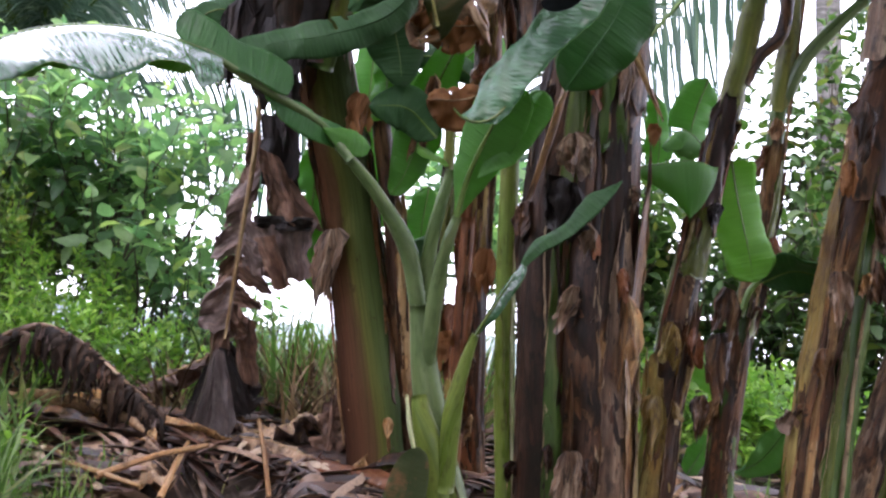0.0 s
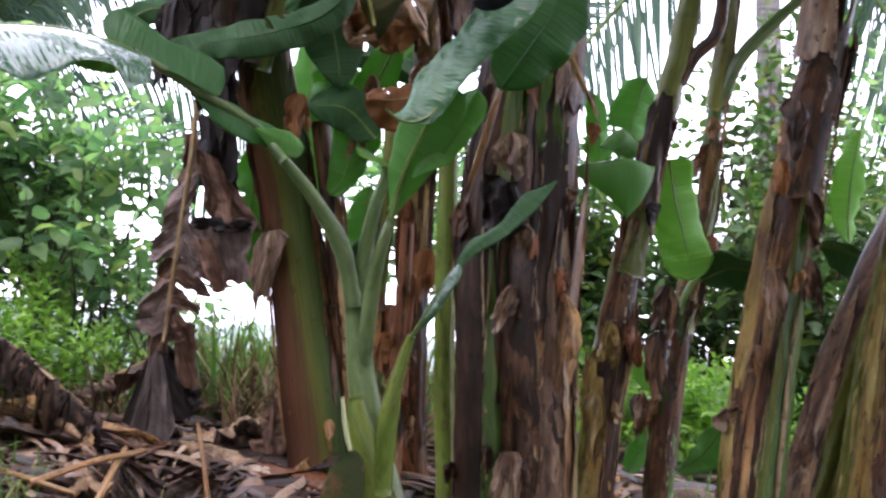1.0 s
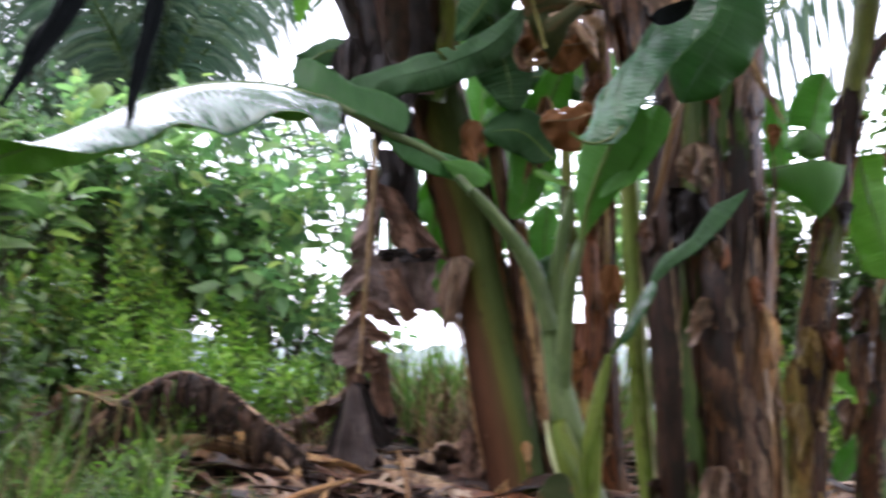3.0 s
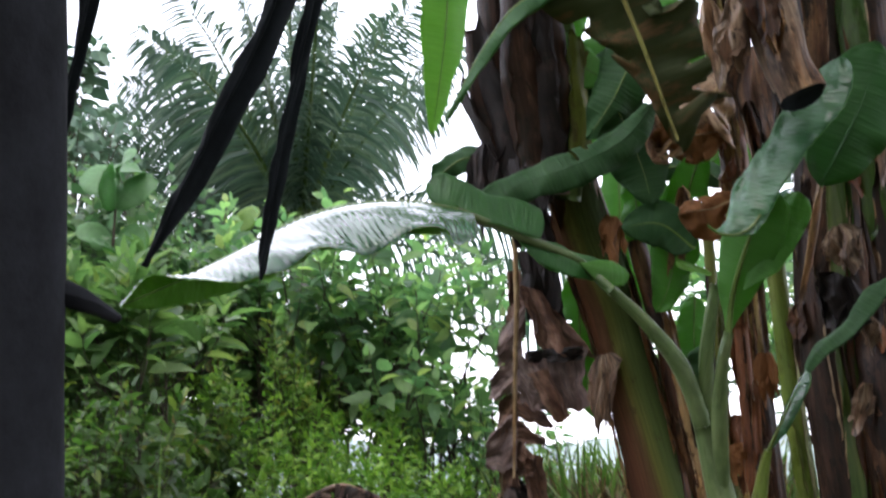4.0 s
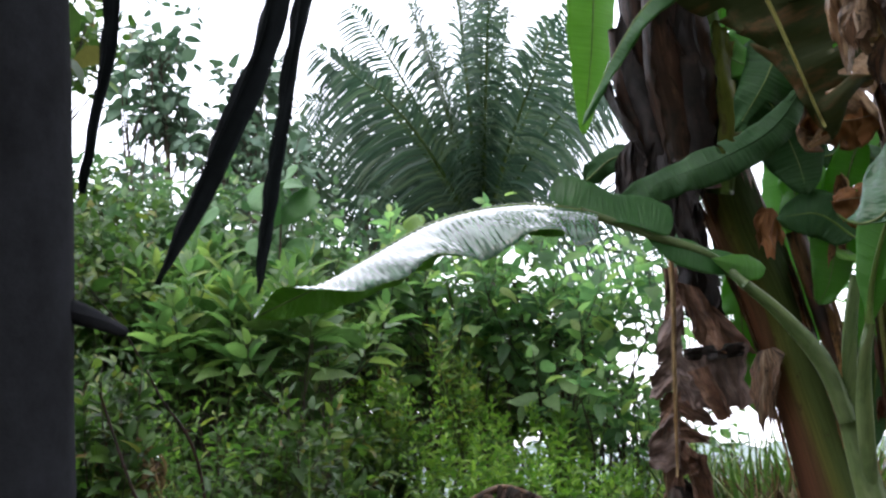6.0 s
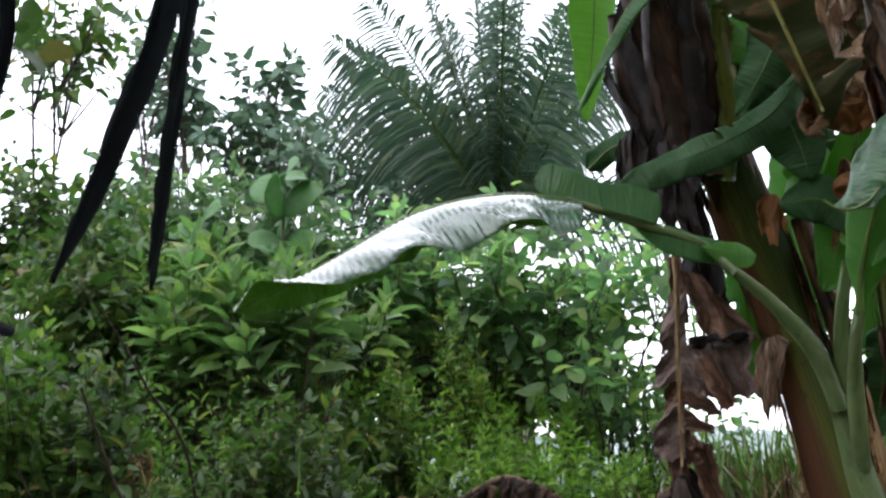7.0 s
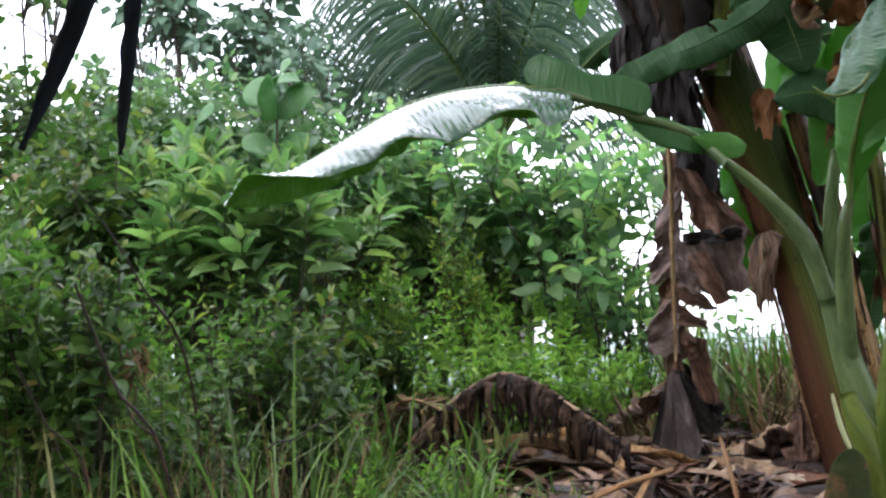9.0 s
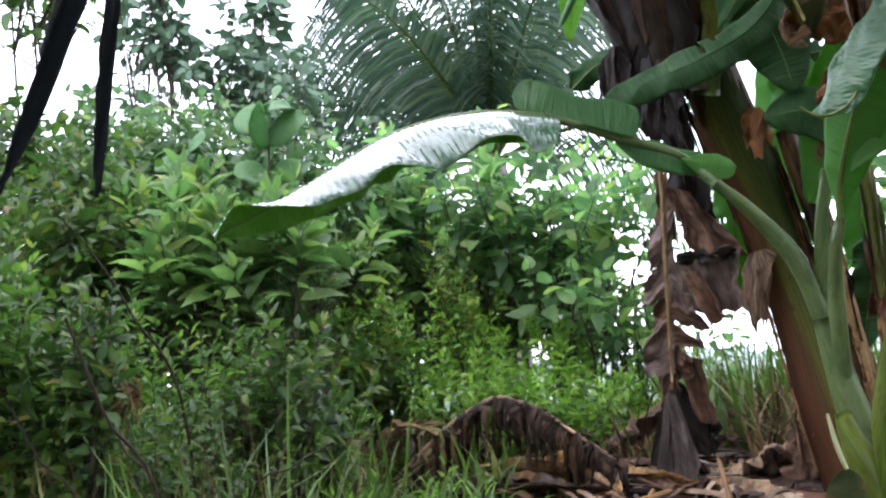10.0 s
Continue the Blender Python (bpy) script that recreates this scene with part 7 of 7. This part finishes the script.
sapling(G(-2.45, 5.5), (-2.363, 5.588, 2.325), 14, 0.11, 906, YELLOWING, "sapling with yellowing leaves at its top")
# small trees with sky between the leaves
for k, (x, y, z, rz_, rr, count) in enumerate(((-2.42, 5.3, 1.98, 0.30, 0.35, 22), (-2.27, 5.5, 1.97, 0.32, 0.35, 22), (-1.98, 5.4, 1.92, 0.30, 0.30, 20), (-1.80, 5.5, 1.94, 0.32, 0.30, 20), (-1.57, 5.6, 1.90, 0.32, 0.34, 20), (-1.32, 5.5, 1.80, 0.34, 0.30, 18), (-1.14, 5.6, 1.74, 0.36, 0.25, 13), (-1.58, 5.7, 1.46, 0.22, 0.40, 14), (-1.38, 5.35, 1.40, 0.25, 0.22, 11), (-1.15, 5.45, 1.28, 0.24, 0.18, 9), (-2.15, 5.35, 1.65, 0.25, 0.35, 14))):
    shrub("small_tree", G(x, y), (x, y, z), (rr, 0.35, rz_), count - 3, 14, 0.125, TREE_LEAF, 260 + k, "thin-stemmed small tree with green drooping leaves", "tree", WEEDS, stem_r=0.010, start=0.3, width=0.66, droop=0.5, fork=0.55, rise=0.5)
for k, (x, y, h) in enumerate(((0.0, 5.9, 1.0), (0.42, 6.1, 1.1), (0.75, 6.4, 0.9))):
    z = float(ground_z(x, y))
    shrub("small_tree", G(x, y), (x, y, z + h), (0.34, 0.35, 0.5), 22, 16, 0.12, TREE_LEAF, 270 + k, "thin-stemmed small tree with green leaves", "tree", WEEDS, stem_r=0.012, start=0.3, width=0.68, droop=0.6, fork=0.4)
for k, (x, y, h) in enumerate(((-1.02, 5.55, 0.5), (-0.85, 5.9, 0.55), (-1.2, 5.7, 0.6), (-1.45, 5.6, 0.55), (-1.32, 5.45, 0.62), (-1.1, 5.35, 0.45))):
    z = float(ground_z(x, y))
    shrub("small_tree", G(x, y), (x, y, z + h), (0.17, 0.17, 0.36), 12, 8, 0.085, TREE_LEAF, 290 + k, "thin twiggy sapling tree with few leaves", "tree", WEEDS, stem_r=0.008, start=0.3, width=0.6, droop=0.6, fork=0.2)
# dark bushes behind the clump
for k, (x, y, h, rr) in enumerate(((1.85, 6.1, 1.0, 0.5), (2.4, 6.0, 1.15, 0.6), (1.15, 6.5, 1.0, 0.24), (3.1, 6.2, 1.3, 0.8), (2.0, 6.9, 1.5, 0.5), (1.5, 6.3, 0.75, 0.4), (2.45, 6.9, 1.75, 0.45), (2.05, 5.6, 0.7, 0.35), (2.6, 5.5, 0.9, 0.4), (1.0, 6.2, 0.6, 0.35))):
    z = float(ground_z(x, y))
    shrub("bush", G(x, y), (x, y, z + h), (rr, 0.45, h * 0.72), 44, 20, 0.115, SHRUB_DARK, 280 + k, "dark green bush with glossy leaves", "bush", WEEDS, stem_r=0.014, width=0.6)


def palm_tree(foot, top, trunk_r, fronds, length, seed, label, facing=0.0, hang=1.0, leaflet=0.75, bow=0.1, leaflets=62):
    """A coconut palm: ringed trunk and arching fronds, each with its rachis and two rows of leaflets.
    fronds: (angle, tilt, turn) of each, in degrees: from level towards the way across that facing gives, out of that plane, and about its rachis."""
    r = np.random.RandomState(seed)
    foot, top = np.asarray(foot, float), np.asarray(top, float)
    across, depth = np.array((np.cos(facing), np.sin(facing), 0)), np.array((-np.sin(facing), np.cos(facing), 0))
    ob = thing("coconut_palm", foot, label, "palm tree", "coconut palms")
    part("trunk", tube_mesh("trunk", [foot, (foot + top) / 2 + (bow, 0, 0), top], (trunk_r * 1.2, trunk_r, trunk_r * 0.85), COCO, 60, 16, 0.04, seed), ob)
    for angle, tilt, turn in fronds:
        a, b_ = radians(angle), radians(tilt)
        way = np.cos(b_) * (np.cos(a) * across + np.sin(a) * np.array((0, 0, 1.0))) + np.sin(b_) * depth
        L = length * r.uniform(0.9, 1.1)
        drop = 0.30 * hang * (0.35 + abs(np.cos(a)))
        line = curve([top + way * L * f - np.array((0, 0, 1.0)) * L * drop * f ** 2.2 for f in (0, 0.25, 0.5, 0.75, 1.0)], 60)
        t, s, n_ = frames_of(line, (0.05, 0.08, 1))
        c_, d_ = np.cos(radians(turn)), np.sin(radians(turn))
        s, n_ = s * c_ + n_ * d_, n_ * c_ - s * d_
        x = np.linspace(0.13, 1.0, leaflets)
        ti = np.clip((x * 59).astype(int), 0, 59)
        at = np.stack([np.interp(x * 59, np.arange(60), line[:, k]) for k in range(3)], 1)
        vs, ts, off = [], [], 0
        for side in (-1, 1):
            ln = leaflet * np.sin(np.pi * np.clip(x * 0.86 + 0.12, 0, 1)) ** 0.6 * r.uniform(0.85, 1.1, len(x)) + 0.05
            go = unit(side * s[ti] + 0.7 * t[ti] + 0.18 * n_[ti] + r.normal(0, 0.10, (len(x), 3)))
            w = 0.019 * leaflet / 0.75
            cr = unit(np.cross(go, n_[ti] + r.normal(0, 0.25, (len(x), 3))))
            rows = []
            for fr, ww in ((0, 0.5), (0.35, 1.0), (0.7, 0.7), (1.0, 0.06)):
                c = at + go * (ln * fr)[:, None] - np.array((0, 0, 1.0)) * (ln * 0.5 * fr ** 2 * hang)[:, None]
                rows += [c - cr * w * ww, c + cr * w * ww]
            vs.append(np.stack(rows, 1).reshape(-1, 3))
            ts.append((np.array([(0, 1, 3), (0, 3, 2), (2, 3, 5), (2, 5, 4), (4, 5, 7), (4, 7, 6)])[None] + (np.arange(len(x)) * 8)[:, None, None] + off).reshape(-1, 3))
            off += len(x) * 8
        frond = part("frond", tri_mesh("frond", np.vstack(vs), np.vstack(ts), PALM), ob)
        part("rachis", tube_mesh("rachis", line[::6], (0.035, 0.02, 0.008), STEM_GREEN, 20, 6), frond)
    return ob


r = np.random.RandomState(77)
crown_fronds = [(62, 10, 65), (70, -15, 60), (58, 15, 70), (22, -20, 70), (6, 10, 65), (142, 10, -65), (158, 20, -60), (176, -10, -60), (196, 15, -60)]
crown_fronds += [(r.uniform(58, 140), r.uniform(-45, 50), r.uniform(30, 85) * r.choice((-1, 1))) for _ in range(24)]
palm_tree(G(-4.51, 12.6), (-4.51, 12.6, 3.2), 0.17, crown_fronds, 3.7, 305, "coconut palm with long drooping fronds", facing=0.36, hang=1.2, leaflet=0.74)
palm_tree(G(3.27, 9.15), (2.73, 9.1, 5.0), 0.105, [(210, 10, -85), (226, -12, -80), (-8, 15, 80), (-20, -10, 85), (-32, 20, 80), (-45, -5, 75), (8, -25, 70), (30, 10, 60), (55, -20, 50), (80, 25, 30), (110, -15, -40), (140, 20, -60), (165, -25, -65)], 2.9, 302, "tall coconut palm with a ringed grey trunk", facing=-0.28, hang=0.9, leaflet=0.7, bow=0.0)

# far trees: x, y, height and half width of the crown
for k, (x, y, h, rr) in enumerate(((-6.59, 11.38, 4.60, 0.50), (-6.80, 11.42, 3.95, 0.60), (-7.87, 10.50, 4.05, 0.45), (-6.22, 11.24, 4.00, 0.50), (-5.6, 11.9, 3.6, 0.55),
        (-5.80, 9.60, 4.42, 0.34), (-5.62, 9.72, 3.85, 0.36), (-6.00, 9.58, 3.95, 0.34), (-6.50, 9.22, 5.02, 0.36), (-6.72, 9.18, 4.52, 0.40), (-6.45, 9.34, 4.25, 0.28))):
    shrub("far_tree", G(x, y), (x, y, h), (rr, rr, rr * 0.9), 13, 13, 0.18, FAR_TREE, 320 + k, "distant leafy tree, haze put into its grey-green colour", "tree", WEEDS, stem_r=0.025, width=0.8, start=0.5, fork=0.85, droop=0.8, rise=-0.3)
shrub("small_tree", G(-4.45, 5.05), (-4.30, 5.0, 3.48), (0.55, 0.5, 0.34), 30, 13, 0.115, SHRUB_DARK, 336, "small tree with dark green leaves over the creepers", "tree", WEEDS, stem_r=0.02, start=0.4, width=0.7, fork=0.8, droop=0.6)

for k, (x, y, h, rr) in enumerate(((2.85, 7.4, 2.0, 0.55), (3.5, 7.6, 2.2, 0.7))):
    z = float(ground_z(x, y))
    shrub("small_tree", G(x, y), (x, y, z + h), (rr, 0.5, 0.8), 26, 18, 0.13, TREE_LEAF, 296 + k, "small tree with green leaves behind the banana clump", "tree", WEEDS, stem_r=0.014, start=0.3, width=0.62, fork=0.4)

# unseen trees added behind and beside the camera to keep light off the clump
for k, (x, y, h, rr) in enumerate(((-2.6, -2.6, 3.2, 1.9), (0.8, -3.2, 3.6, 2.0), (3.6, -2.0, 3.2, 1.9), (-5.4, -1.0, 2.6, 1.3), (5.6, 1.2, 3.0, 1.7), (0.2, -1.4, 5.2, 1.6), (2.5, 0.3, 4.5, 1.4))):
    shrub("added_shade_tree", G(x, y), (x, y, h), (rr, rr, rr * 0.95), 70, 34, 0.42, SHRUB_DARK, 340 + k, "unseen leafy tree added for its shade, dark green foliage", "tree", "shade trees", stem_r=0.09, width=0.62, start=0.2, fork=0.4)
